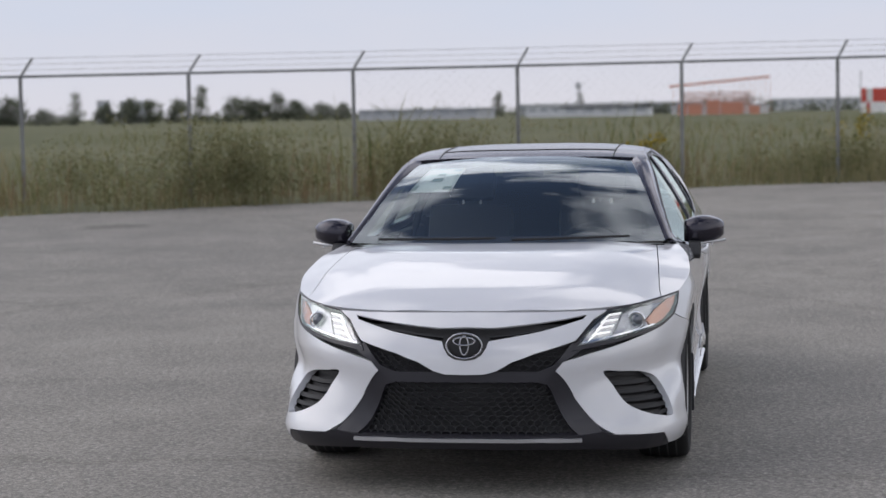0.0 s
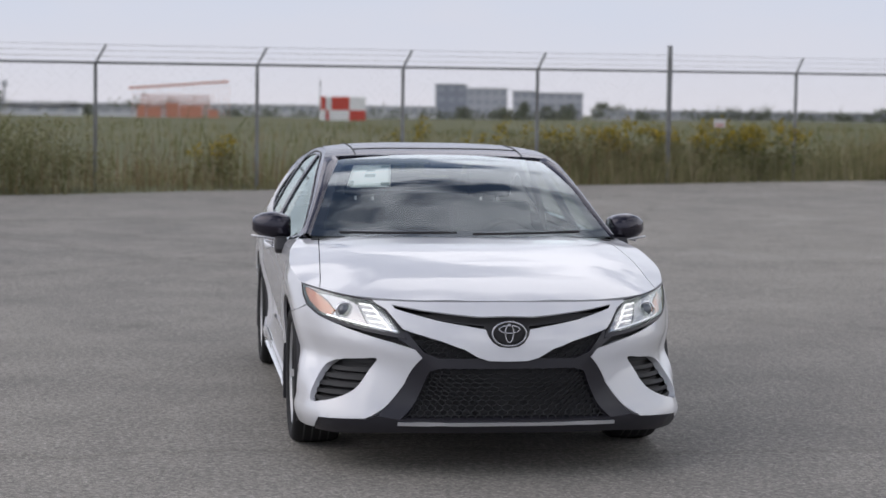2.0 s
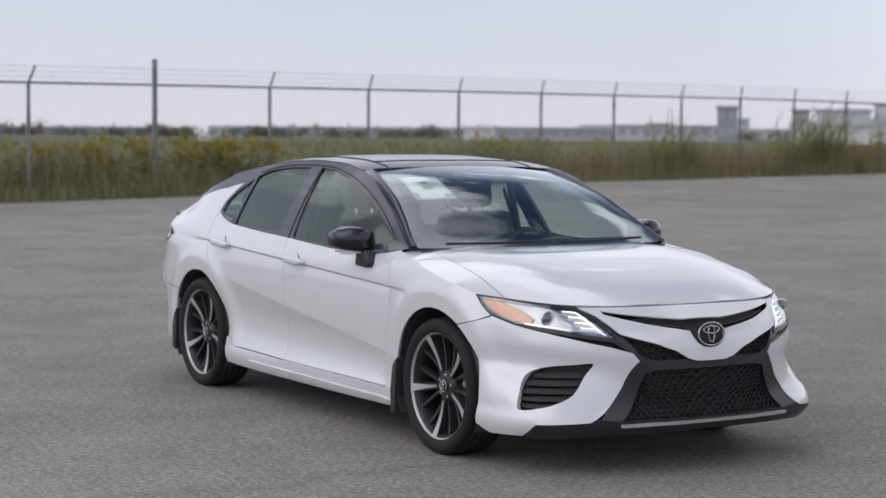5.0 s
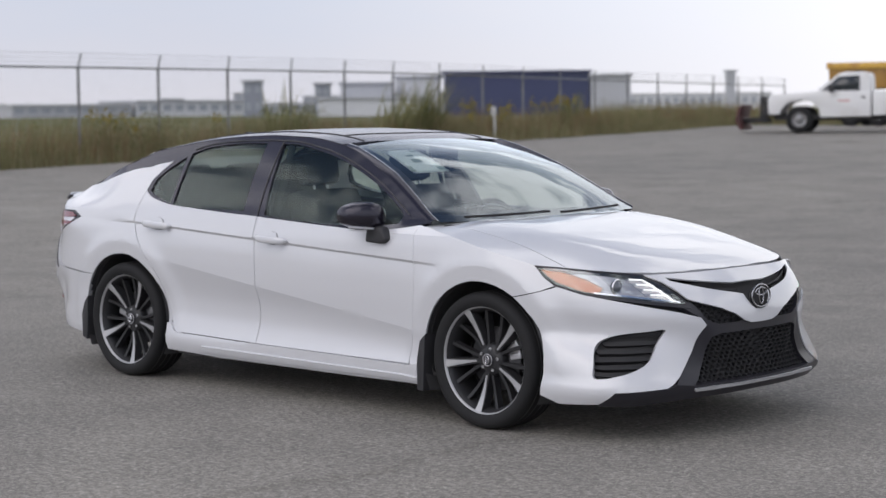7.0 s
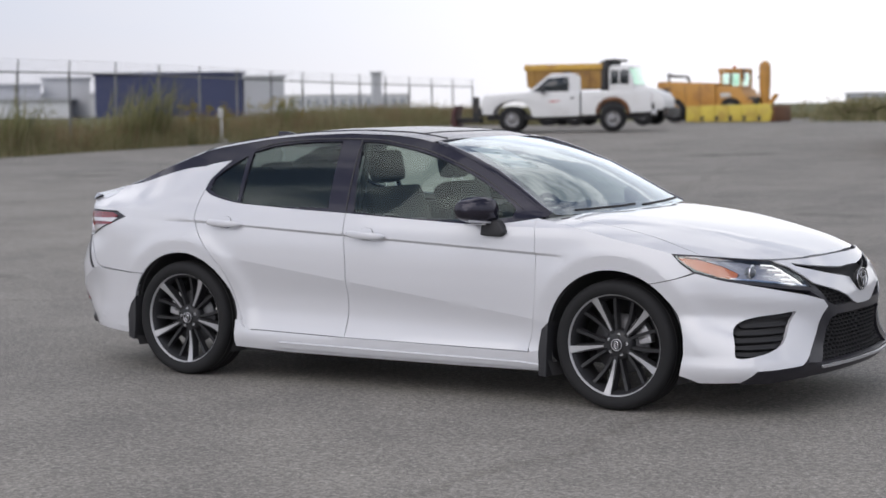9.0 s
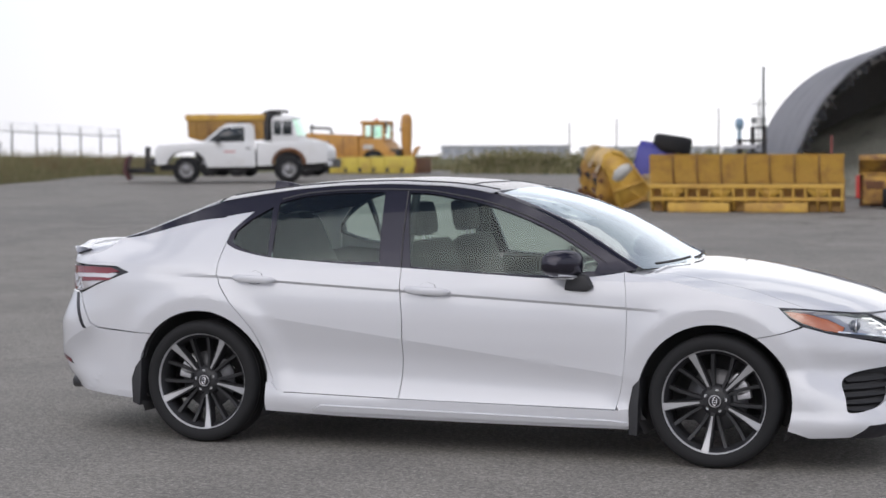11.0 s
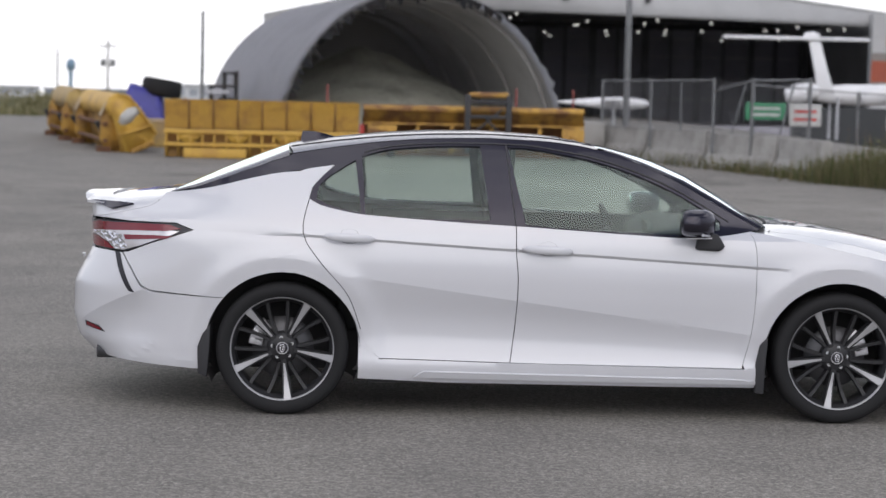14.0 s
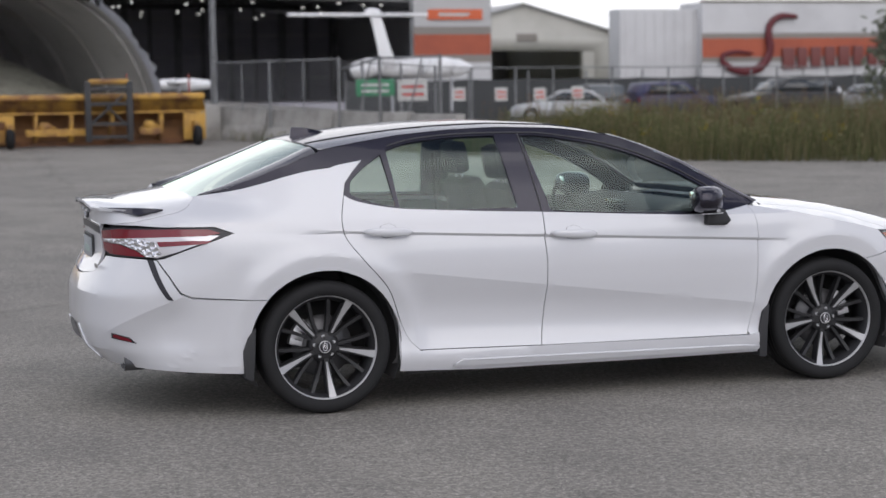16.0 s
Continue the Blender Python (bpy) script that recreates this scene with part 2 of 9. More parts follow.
def add_prism(bm, outline, axis, lo, hi, bevel=0.0):
    """A flat outline, extruded along an axis: outline points are the other two coordinates in xyz order."""
    k = "xyz".index(axis)

    def at(p, h):
        c = list(p)
        c.insert(k, h)
        return bm.verts.new(c)

    a, b = [at(p, lo) for p in outline], [at(p, hi) for p in outline]
    n = len(outline)
    faces = [bm.faces.new(a), bm.faces.new(b[::-1])]
    for i in range(n):
        faces.append(bm.faces.new((a[i], b[i], b[(i + 1) % n], a[(i + 1) % n])))
    bmesh.ops.recalc_face_normals(bm, faces=faces)
    if bevel:
        bmesh.ops.bevel(bm, geom=list({e for f in faces for e in f.edges}), offset=bevel, segments=2, affect="EDGES", profile=0.6)


# ---- the car's outer skin: plan outline at each height, with a rounded nose and tail ----
SMOOTHED = {}


def lerp_table(table, v):
    """Reads a table through a gentle smoothing, so that no ridge shows at its rows."""
    key = id(table)
    if key not in SMOOTHED:
        lo, hi = table[0][0], table[-1][0]
        xs = np.linspace(lo, hi, 400)
        raw = np.interp(xs, [p[0] for p in table], [p[1] for p in table])
        sigma = max(6.0, 400 * 0.10 / len(table))
        k = np.exp(-0.5 * (np.arange(-40, 41) / sigma) ** 2)
        wide = np.concatenate([2 * raw[0] - raw[40:0:-1], raw, 2 * raw[-1] - raw[-2:-42:-1]])
        SMOOTHED[key] = (xs, np.convolve(wide, k / k.sum(), "valid"), table)
    return float(np.interp(v, SMOOTHED[key][0], SMOOTHED[key][1]))


NOSE = [(0.17, 2.34), (0.22, 2.41), (0.26, 2.42), (0.32, 2.40), (0.50, 2.40), (0.60, 2.39), (0.68, 2.345), (0.77, 2.24), (0.85, 2.10), (1.0, 1.9)]
TAIL = [(0.17, -2.38), (0.24, -2.43), (0.34, -2.53), (0.45, -2.555), (0.62, -2.55), (0.70, -2.51), (0.80, -2.455), (0.92, -2.46), (1.0, -2.47), (1.10, -2.48)]
WIDTH = [(0.17, 0.865), (0.20, 0.885), (0.25, 0.905), (0.29, 0.897), (0.40, 0.895), (0.50, 0.902), (0.60, 0.915), (0.70, 0.922), (0.80, 0.922), (0.88, 0.915), (0.96, 0.888)]
HALF_PI = math.pi / 2
NOSE_X, TAIL_X, NOSE_L, TAIL_L = 1.35, -1.35, 1.05, 1.15


def width_at(z):
    if z > 0.96:
        d = z - 0.96
        return 0.888 - 0.44 * d - 0.40 * d * d
    return lerp_table(WIDTH, z)


def handle_line(x):
    return 0.900 - 0.0512 * (x + 1.0)


def hollow_line(x):
    return 0.700 - 0.128 * (x + 1.01)


def crease(x, z):
    """The line through the door handles, the hollow low in the doors and the lips of the wheel arches."""
    out = 0.0
    if -1.9 < x < 1.2:
        fade = min(1, (x + 1.9) / 0.6, (1.2 - x) / 0.25)
        t = handle_line(x) - z
        if t > 0:
            out -= 0.013 * fade * min(1.0, t / 0.014) * math.exp(-max(0.0, t - 0.014) / 0.10)
    u, end = hollow_line(x) - z, hollow_line(x) - 0.275
    if 0 < u < end and -1.2 < x < 1.15:
        fade = max(0.0, min(1, (x + 1.2) / 0.30, (1.15 - x) / 0.25))
        r = u / end
        out -= 0.085 * end * fade * math.sin(math.pi * r)
    for ax in (-1.4125, 1.4125):
        r = math.hypot(x - ax, z - 0.335)
        up = max(0.0, min(1.0, (z - 0.22) / 0.15))
        flare = 0.016 - 0.13 * (0.462 - r) if r < 0.462 else 0.016 * math.exp(-(((r - 0.462) / 0.06) ** 2))
        out += flare * (0.35 + 0.65 * up)
    return out


def ease(t):
    t = max(0.0, min(1.0, t))
    return t * t * (3 - 2 * t)


def taper(x, z):
    """The cabin narrows towards the windscreen's foot."""
    return 0.058 * ease((x - 0.15) / 0.75) * ease((z - 0.92) / 0.07) * ease((1.7 - x) / 0.5)


def bumper_ridge(s):
    return 0.60 + 0.28 * (s + 1.95)


def tuck(s, z):
    """The rear bumper tucks in below a ridge that runs back from the wheel arch."""
    u = bumper_ridge(s) - z
    if u <= 0 or s < -2.85 or s > -1.7:
        return 0.0
    return 0.042 * ease((-1.7 - s) / 0.3) * ease((s + 2.85) / 0.25) * math.sin(math.pi * min(1.0, u / 0.30))


def front_ridge(s):
    return 0.615 - 0.086 * (s - 1.75)


def front_tuck(s, z):
    """The front bumper falls in below a ridge from the wheel arch to the grille's corner."""
    u = front_ridge(s) - z
    if u <= 0 or s < 1.62 or s > 2.75:
        return 0.0
    return 0.020 * ease((s - 1.62) / 0.25) * ease((2.75 - s) / 0.12) * math.sin(math.pi * min(1.0, u / 0.30))


def corner(z):
    """How square the nose is in plan: the powers of its outline."""
    t = max(0.0, min(1.0, (z - 0.28) / 0.24))
    t = t * t * (3 - 2 * t)
    return 6.2 + (2.6 - 6.2) * t, 2.15 + (2.8 - 2.15) * t


def skin(s, z):
    """A point of the right-hand skin (y < 0). s runs forward along the outline; it is x between the axles."""
    w = width_at(z)
    if s > NOSE_X:
        th = min((s - NOSE_X) / NOSE_L, HALF_PI)
        n, m = corner(z)
        x = NOSE_X + (lerp_table(NOSE, z) - NOSE_X) * math.sin(th) ** (2 / n)
        w += 0.020 * max(0.0, min(1.0, (0.30 - z) / 0.12)) * min(1.0, (s - NOSE_X) / 0.1)
        tucked = front_tuck(s, z)
        x -= tucked * math.sin(th)
        y = (w - taper(x, z) - tucked + crease(x, z) * math.cos(th)) * max(math.cos(th), 0) ** (2 / m)
    elif s < TAIL_X:
        th = min((TAIL_X - s) / TAIL_L, HALF_PI)
        x = TAIL_X + (lerp_table(TAIL, z) - TAIL_X) * math.sin(th) ** (2 / 3.6)
        w -= 0.10 * ease((z - 0.97) / 0.14) * ease((TAIL_X - s) / 0.45)
        y = (w - tuck(s, z) + crease(x, z) * math.cos(th)) * max(math.cos(th), 0) ** (2 / 3.2)
    else:
        x, y = s, w + crease(s, z) - taper(s, z)
    return Vector((x, -y, z))


HOOD = [(0.9, 0.965), (1.0, 0.985), (1.2, 0.987), (1.4, 0.972), (1.6, 0.945), (1.8, 0.908), (2.0, 0.860), (2.1, 0.828), (2.2, 0.790), (2.245, 0.772)]
DECK = [(-2.5, 1.048), (-2.4, 1.060), (-2.25, 1.075), (-2.1, 1.092), (-2.0, 1.104), (-1.9, 1.14), (-1.5, 1.335)]


HOOD_DROP = [(0.9, 0.0), (1.1, 0.04), (1.4, 0.085), (1.76, 0.112), (1.86, 0.105), (2.0, 0.075), (2.1, 0.05), (2.2, 0.018), (2.245, 0.0)]
ROOF_DROP = [(-1.5, 0.05), (-0.9, 0.035), (-0.4, 0.03), (0.3, 0.02)]


def hood_edge(x):
    return lerp_table(HOOD, x) - lerp_table(HOOD_DROP, x)


def nose_s(x, z):
    u = max(0.0, min(1.0, (x - NOSE_X) / (lerp_table(NOSE, z) - NOSE_X)))
    return NOSE_X + NOSE_L * math.asin(u ** (corner(z)[0] / 2)) if x > NOSE_X else x


def tail_s(x, z):
    u = max(0.0, min(1.0, (TAIL_X - x) / (TAIL_X - lerp_table(TAIL, z))))
    return TAIL_X - TAIL_L * math.asin(u**1.8) if x < TAIL_X else x


def bonnet(x, y):
    """The top of the nose over (x, y)."""
    ze, zc = hood_edge(x), lerp_table(HOOD, x)
    ys = max(-skin(nose_s(x, ze), ze).y, 1e-3)
    k = min(1.0, abs(y) / ys)
    ridge = 0.007 * math.exp(-(((k - 0.62) / 0.20) ** 2)) * max(0, min(1, (2.15 - x) / 0.4))
    return Vector((x, y, ze + (zc - ze) * (1 - k**3.2) + ridge))


def deck_edge(x):
    return float(np.interp(x, [-2.5, -2.3, -2.1, -1.95], [1.02, 1.035, 1.055, 1.085]))


def deck(x, y):
    ze, zc = deck_edge(x), lerp_table(DECK, x)
    ys = max(-skin(tail_s(x, ze), ze).y, 1e-3)
    k = min(1.0, abs(y) / ys)
    return Vector((x, y, ze + (zc - ze) * (1 - k**4)))


ROOF = [(-1.60, 1.300), (-1.52, 1.333), (-1.36, 1.366), (-1.16, 1.394), (-0.95, 1.418), (-0.70, 1.436), (-0.40, 1.443), (-0.07, 1.427), (0.10, 1.404), (0.25, 1.370), (0.33, 1.348)]


def roof_edge(x):
    return lerp_table(ROOF, x) - lerp_table(ROOF_DROP, x)


def roof(x, y):
    ze, zc = roof_edge(x), lerp_table(ROOF, x)
    k = min(1.0, abs(y) / width_at(ze))
    return Vector((x, y, ze + (zc - ze) * (1 - k**3.2)))


# ---- the car ----
from mathutils.geometry import delaunay_2d_cdt


def inside(p, poly):
    x, y = p
    hit = False
    for (x0, y0), (x1, y1) in zip(poly, poly[1:] + poly[:1]):
        if (y0 > y) != (y1 > y) and x < (x1 - x0) * (y - y0) / (y1 - y0) + x0:
            hit = not hit
    return hit


def area(poly):
    return sum(a[0] * b[1] - b[0] * a[1] for a, b in zip(poly, poly[1:] + poly[:1])) / 2


def rounded(pts, closed=False, step=0.03):
    """A smooth line through the points."""
    out, n = [], len(pts)
    for i in range(n if closed else n - 1):
        p0, p1, p2, p3 = (Vector(pts[(i + k) % n] if closed else pts[max(0, min(n - 1, i + k))]) for k in (-1, 0, 1, 2))
        m = max(1, int((p2 - p1).length / step))
        for j in range(m):
            t = j / m
            out.append(tuple(0.5 * (2 * p1 + (p2 - p0) * t + (2 * p0 - 5 * p1 + 4 * p2 - p3) * t * t + (3 * p1 - p0 - 3 * p2 + p3) * t**3)))
    return out if closed else out + [tuple(pts[-1])]


def dense(poly, step):
    out = []
    for a, b in zip(poly, poly[1:] + poly[:1]):
        m = max(1, round(math.dist(a, b) / step))
        out += [(a[0] + (b[0] - a[0]) * j / m, a[1] + (b[1] - a[1]) * j / m) for j in range(m)]
    return out


MID_NOSE, MID_TAIL = NOSE_X + NOSE_L * HALF_PI, TAIL_X - TAIL_L * HALF_PI


def inset(poly, gap):
    if not gap:
        return poly
    sign, out, n = (1 if area(poly) > 0 else -1), [], len(poly)
    for i in range(n):
        a, b, c = Vector(poly[i - 1]), Vector(poly[i]), Vector(poly[(i + 1) % n])
        n1, n2 = (Vector((-(q - p).y, (q - p).x)).normalized() for p, q in ((a, b), (b, c)))
        d = n1 + n2
        d = d / max(d.length_squared, 0.5) * 2 if d.length > 0.2 else n1
        p = b + sign * gap * d
        out.append((b.x if b.x > MID_NOSE - 0.01 or b.x < MID_TAIL + 0.01 or abs(b.y) < 1e-6 else p.x, b.y if abs(b.y) < 1e-6 else p.y))
    return out


def on(fn, a, b, off):
    p, e = fn(a, b), 0.004
    if off == 0:
        return p
    n = (fn(a + e, b) - fn(a - e, b)).cross(fn(a, b + e) - fn(a, b - e))
    if n.length < 1e-12:
        return p
    n.normalize()
    if n.dot(p - Vector((0, 0, 0.55))) < 0:
        n.negate()
    return p + off * n


def sheet(bm, poly, fn, holes=(), h=0.035, off=0.0, gap=0.0, flip=False, lines=()):
    """Fills an outline of the skin's own coordinates with a curved sheet; flip mirrors it to the car's other side."""
    loops = [dense(inset(poly, gap), h)] + [dense(x, h) for x in holes]
    pts, edges = [], []
    for loop in loops:
        k = len(pts)
        pts += [Vector(p) for p in loop]
        edges += [(k + i, k + (i + 1) % len(loop)) for i in range(len(loop))]
    xs, ys = [p.x for p in pts], [p.y for p in pts]
    rim = np.array([(p.x, p.y) for p in pts])
    for line in lines:
        last = None
        for q in line:
            if inside(q, loops[0]) and not any(inside(q, x) for x in loops[1:]) and np.hypot(rim[:, 0] - q[0], rim[:, 1] - q[1]).min() > 0.35 * h:
                pts.append(Vector(q))
                if last is not None:
                    edges.append((last, len(pts) - 1))
                last = len(pts) - 1
            else:
                last = None
    rim = np.array([(p.x, p.y) for p in pts])
    for a in np.arange(min(xs) + h / 2, max(xs), h):
        for b in np.arange(min(ys) + h / 2, max(ys), h):
            if np.hypot(rim[:, 0] - a, rim[:, 1] - b).min() > 0.55 * h and inside((a, b), loops[0]) and not any(inside((a, b), x) for x in loops[1:]):
                pts.append(Vector((a, b)))
    verts, _, faces, *_ = delaunay_2d_cdt(pts, edges, [], 0, 1e-6)
    made = []
    for v in verts:
        p = on(fn, v.x, v.y, off)
        made.append(bm.verts.new((p.x, -p.y if flip else p.y, p.z)))
    for f in faces:
        c = (sum(verts[i].x for i in f) / len(f), sum(verts[i].y for i in f) / len(f))
        if not inside(c, loops[0]) or any(inside(c, x) for x in loops[1:]):
            continue
        long = max(math.dist(verts[f[i]], verts[f[i - 1]]) for i in range(3))
        if abs(area([tuple(verts[i]) for i in f])) < 2.5e-4 * long:
            continue
        tri = [made[i] for i in f]
        nrm = (tri[1].co - tri[0].co).cross(tri[2].co - tri[0].co)
        if nrm.length < 1e-10:
            continue
        if nrm.dot(tri[0].co - Vector((tri[0].co.x * 0.8, 0, 0.5))) < 0:
            tri.reverse()
        bm.faces.new(tri)
    bmesh.ops.delete(bm, geom=[v for v in made if not v.link_faces], context="VERTS")


def thick(bm, depth=0.012, merge=0.0006):
    """Joins the sheets and folds their free edges inward."""
    bmesh.ops.remove_doubles(bm, verts=bm.verts[:], dist=merge)
    bm.normal_update()
    rim = [e for e in bm.edges if e.is_boundary]
    twin = {v: bm.verts.new(v.co - depth * v.normal) for v in {v for e in rim for v in e.verts}}
    for e in rim:
        f = e.link_faces[0]
        a, b = e.verts
        order = [l.vert for l in f.loops]
        if order[(order.index(a) + 1) % len(order)] != b:
            a, b = b, a
        bm.faces.new((b, a, twin[a], twin[b]))
        e.smooth = False
    bm.normal_update()


def panel(name, poly, mat, parent, fn=None, both=False, flip=False, holes=(), off=0.0, gap=0.0022, h=0.035, depth=0.012, label="", lines=()):
    bm = bmesh.new()
    for side in ((False, True) if both else (flip,)):
        sheet(bm, poly, fn or skin, holes, h, off, gap, side, lines)
    thick(bm, depth)
    if lines:
        sharpen(bm, 13)
    return part(name, bm, mat, parent, label)


def ring_bm(rx, rz, t, m, n=40):
    bm = bmesh.new()
    rings = []
    for a in np.linspace(0, 2 * math.pi, n, endpoint=False):
        c, d = Vector((0, rx * math.cos(a), rz * math.sin(a))), Vector((0, math.cos(a), math.sin(a)))
        rings.append([bm.verts.new(m @ (c + d * (t * math.cos(b)) + Vector((t * 0.7 * math.sin(b), 0, 0)))) for b in np.linspace(0, 2 * math.pi, 6, endpoint=False)])
    for i in range(n):
        for j in range(6):
            bm.faces.new((rings[i][j], rings[(i + 1) % n][j], rings[(i + 1) % n][(j + 1) % 6], rings[i][(j + 1) % 6]))
    bmesh.ops.recalc_face_normals(bm, faces=bm.faces[:])
    return bm


def arch(ax, start, end, r=0.388, n=18):
    """Points on a wheel arch, from one angle to another (degrees from straight ahead)."""
    out = []
    for a in np.linspace(radians(start), radians(end), n):
        x, z = ax + r * math.cos(a), max(0.335 + r * math.sin(a), 0.175)
        out.append((nose_s(x, z) if x > 0 else tail_s(x, z), z))
    return out


BODY_XS = [float(x) for x in np.arange(-1.85, 1.2, 0.02)]
BODY_LINES = [[(x, handle_line(x)) for x in BODY_XS], [(x, handle_line(x) - 0.014) for x in BODY_XS], [(x, hollow_line(x)) for x in BODY_XS if -1.15 < x < 1.1]]


def lip_lines(ax):
    out = []
    for r in (0.462, 0.480):
        ring = [(ax + r * math.cos(a), 0.335 + r * math.sin(a)) for a in np.linspace(0.0, math.pi, 70)]
        out.append([(nose_s(x, z) if x > 0 else tail_s(x, z), z) for x, z in ring])
    return out


car = empty("car", "white pearl saloon car with black roof, parked on the asphalt", "car")

# Outlines, as (way along the skin, height).
DOOR_FRONT_EDGE = rounded([(0.916, 0.276), (0.955, 0.44), (0.974, 0.66), (0.970, 0.887), (0.945, 0.972)])
DOOR_MID_EDGE = rounded([(-0.263, 0.284), (-0.240, 0.48), (-0.233, 0.706), (-0.245, 0.85), (-0.246, 0.978)])
DOOR_REAR_EDGE = rounded([(-0.922, 0.295), (-0.975, 0.345), (-1.013, 0.42), (-1.085, 0.61), (-1.213, 0.762), (-1.300, 0.877), (-1.318, 0.965), (-1.290, 1.095)])
BELT = rounded([(-1.290, 1.095), (-1.231, 1.062), (-1.047, 1.024), (-0.834, 1.008), (-0.536, 0.991), (-0.246, 0.978), (0.053, 0.962), (0.341, 0.947), (0.60, 0.937), (0.80, 0.950), (0.945, 0.972)])
BELT_REAR = [p for p in BELT if p[0] < -0.25]
BELT_FRONT = [p for p in BELT if p[0] > -0.24]
LAMP_TOP = [(1.755, 0.803), (1.881, 0.798), (2.022, 0.790), (2.227, 0.777), (2.412, 0.765)]
LAMP_IN = [(2.412, 0.765), (2.500, 0.715), (2.575, 0.632)]
LAMP_LOW = [(2.575, 0.632), (2.350, 0.650), (2.147, 0.672), (1.960, 0.690), (1.820, 0.724), (1.772, 0.762), (1.755, 0.803)]
C_LOW = rounded([(-1.815, 1.102), (-1.617, 1.125), (-1.490, 1.158), (-1.392, 1.201), (-1.320, 1.236), (-1.165, 1.262)])
QUARTER_DLO = [(-1.165, 1.262), (-1.225, 1.205), (-1.275, 1.150), (-1.290, 1.095)]
BOOT_LINE = rounded([(-1.815, 1.102), (-1.890, 1.048), (-2.029, 1.019), (-2.416, 0.978), (-2.861, 0.958)])

XS_FENDER = [float(x) for x in np.linspace(0.985, 1.875, 24)]


def fender_line(x):
    return float(np.interp(x, [0.985, 1.3, 1.6, 1.8, 1.876], [0.740, 0.762, 0.782, 0.795, 0.806]))


def shoulder(x):
    z = hood_edge(x)
    return (nose_s(x, z), z)


def top_y(x):
    s, z = shoulder(x)
    return skin(s, z).y


front_bumper_corner = (
    [(1.686, 0.686), (1.818, 0.716), (1.949, 0.682), (2.17, 0.650), (2.516, 0.596), (2.646, 0.569), (2.682, 0.531), (2.52, 0.412), (2.335, 0.303), (2.265, 0.270), (2.225, 0.256), (1.923, 0.245), (1.826, 0.243), (1.742, 0.184)]
    + [(1.50, 0.175)]
    + arch(1.4125, -24, 56.5)[1:]
)
FOG = rounded([(2.406, 0.517), (2.286, 0.512), (2.10, 0.496), (1.93, 0.462), (1.785, 0.400), (1.68, 0.308), (1.842, 0.314), (2.0, 0.338), (2.15, 0.378), (2.30, 0.452)], True, 0.02)
for flip in (False, True):
    fender_bm = bmesh.new()
    outline = (
        [(0.931, 0.276)] + [p for p in DOOR_FRONT_EDGE[1:]] + [shoulder(x) for x in XS_FENDER] + [(1.99, 0.793), (1.881, 0.800), (1.752, 0.806), (1.766, 0.762), (1.812, 0.722)] + [(1.686, 0.689)] + arch(1.4125, 57.2, 188)
    )
    sheet(fender_bm, outline, skin, (), 0.020, 0, 0.0, flip, BODY_LINES[:2] + lip_lines(1.4125))
    top = [(x, top_y(x)) for x in XS_FENDER] + [(x, -fender_line(x)) for x in XS_FENDER[::-1]]
    sheet(fender_bm, top, bonnet, (), 0.035, 0, 0.0, flip)
    thick(fender_bm, 0.014, 0.004)
    sharpen(fender_bm, 13)
    part("front_fender", fender_bm, WHITE, car)

    door = panel("front_door", DOOR_MID_EDGE[::-1] + [(-0.1, 0.282)] + DOOR_FRONT_EDGE[:-1] + BELT_FRONT[::-1], WHITE, car, flip=flip, h=0.020, lines=BODY_LINES)
    rear = panel("rear_door", DOOR_REAR_EDGE[:-1] + BELT_REAR + DOOR_MID_EDGE[::-1], WHITE, car, flip=flip, h=0.020, lines=BODY_LINES)
    for owner, hx, hz in ((door, -0.088, 0.862), (rear, -1.085, 0.905)):
        bm = bmesh.new()
        sg = 1 if flip else -1
        ys = sg * -skin(hx, hz).y
        rings = []
        for i in range(13):
            t = i / 12
            x = hx - 0.13 + 0.26 * t
            r = 0.019 * (1 - abs(2 * t - 1) ** 5) ** 0.5 + 0.001
            bow = 0.036 * (1 - (2 * t - 1) ** 4) + 0.004
            rings.append([bm.verts.new((x, ys + sg * (bow + 0.008 * math.sin(a)), hz - 0.006 * (2 * t - 1) + r * math.cos(a))) for a in np.linspace(0, 2 * math.pi, 12, endpoint=False)])
        for a, b in zip(rings, rings[1:]):
            for i in range(12):
                bm.faces.new((a[i], a[(i + 1) % 12], b[(i + 1) % 12], b[i]))
        bm.faces.new(rings[0])
        bm.faces.new(rings[-1][::-1])
        bmesh.ops.recalc_face_normals(bm, faces=bm.faces[:])
        part("door_handle", bm, WHITE, owner)
        cup = rounded([(hx - 0.050, hz), (hx - 0.036, hz + 0.030), (hx, hz + 0.040), (hx + 0.036, hz + 0.030), (hx + 0.050, hz), (hx + 0.03, hz - 0.026), (hx - 0.03, hz - 0.026)], True, 0.02)
        # Dark sheet showing round the cup stands in for the shade at its edge.
        panel("handle_shade_rim", cup, UNDER, owner, flip=flip, off=0.004, gap=-0.0012, depth=0.004, h=0.02)
        panel("handle_cup", cup, WHITE, owner, flip=flip, off=0.006, gap=0, depth=0.008, h=0.02)

    quarter = bmesh.new()
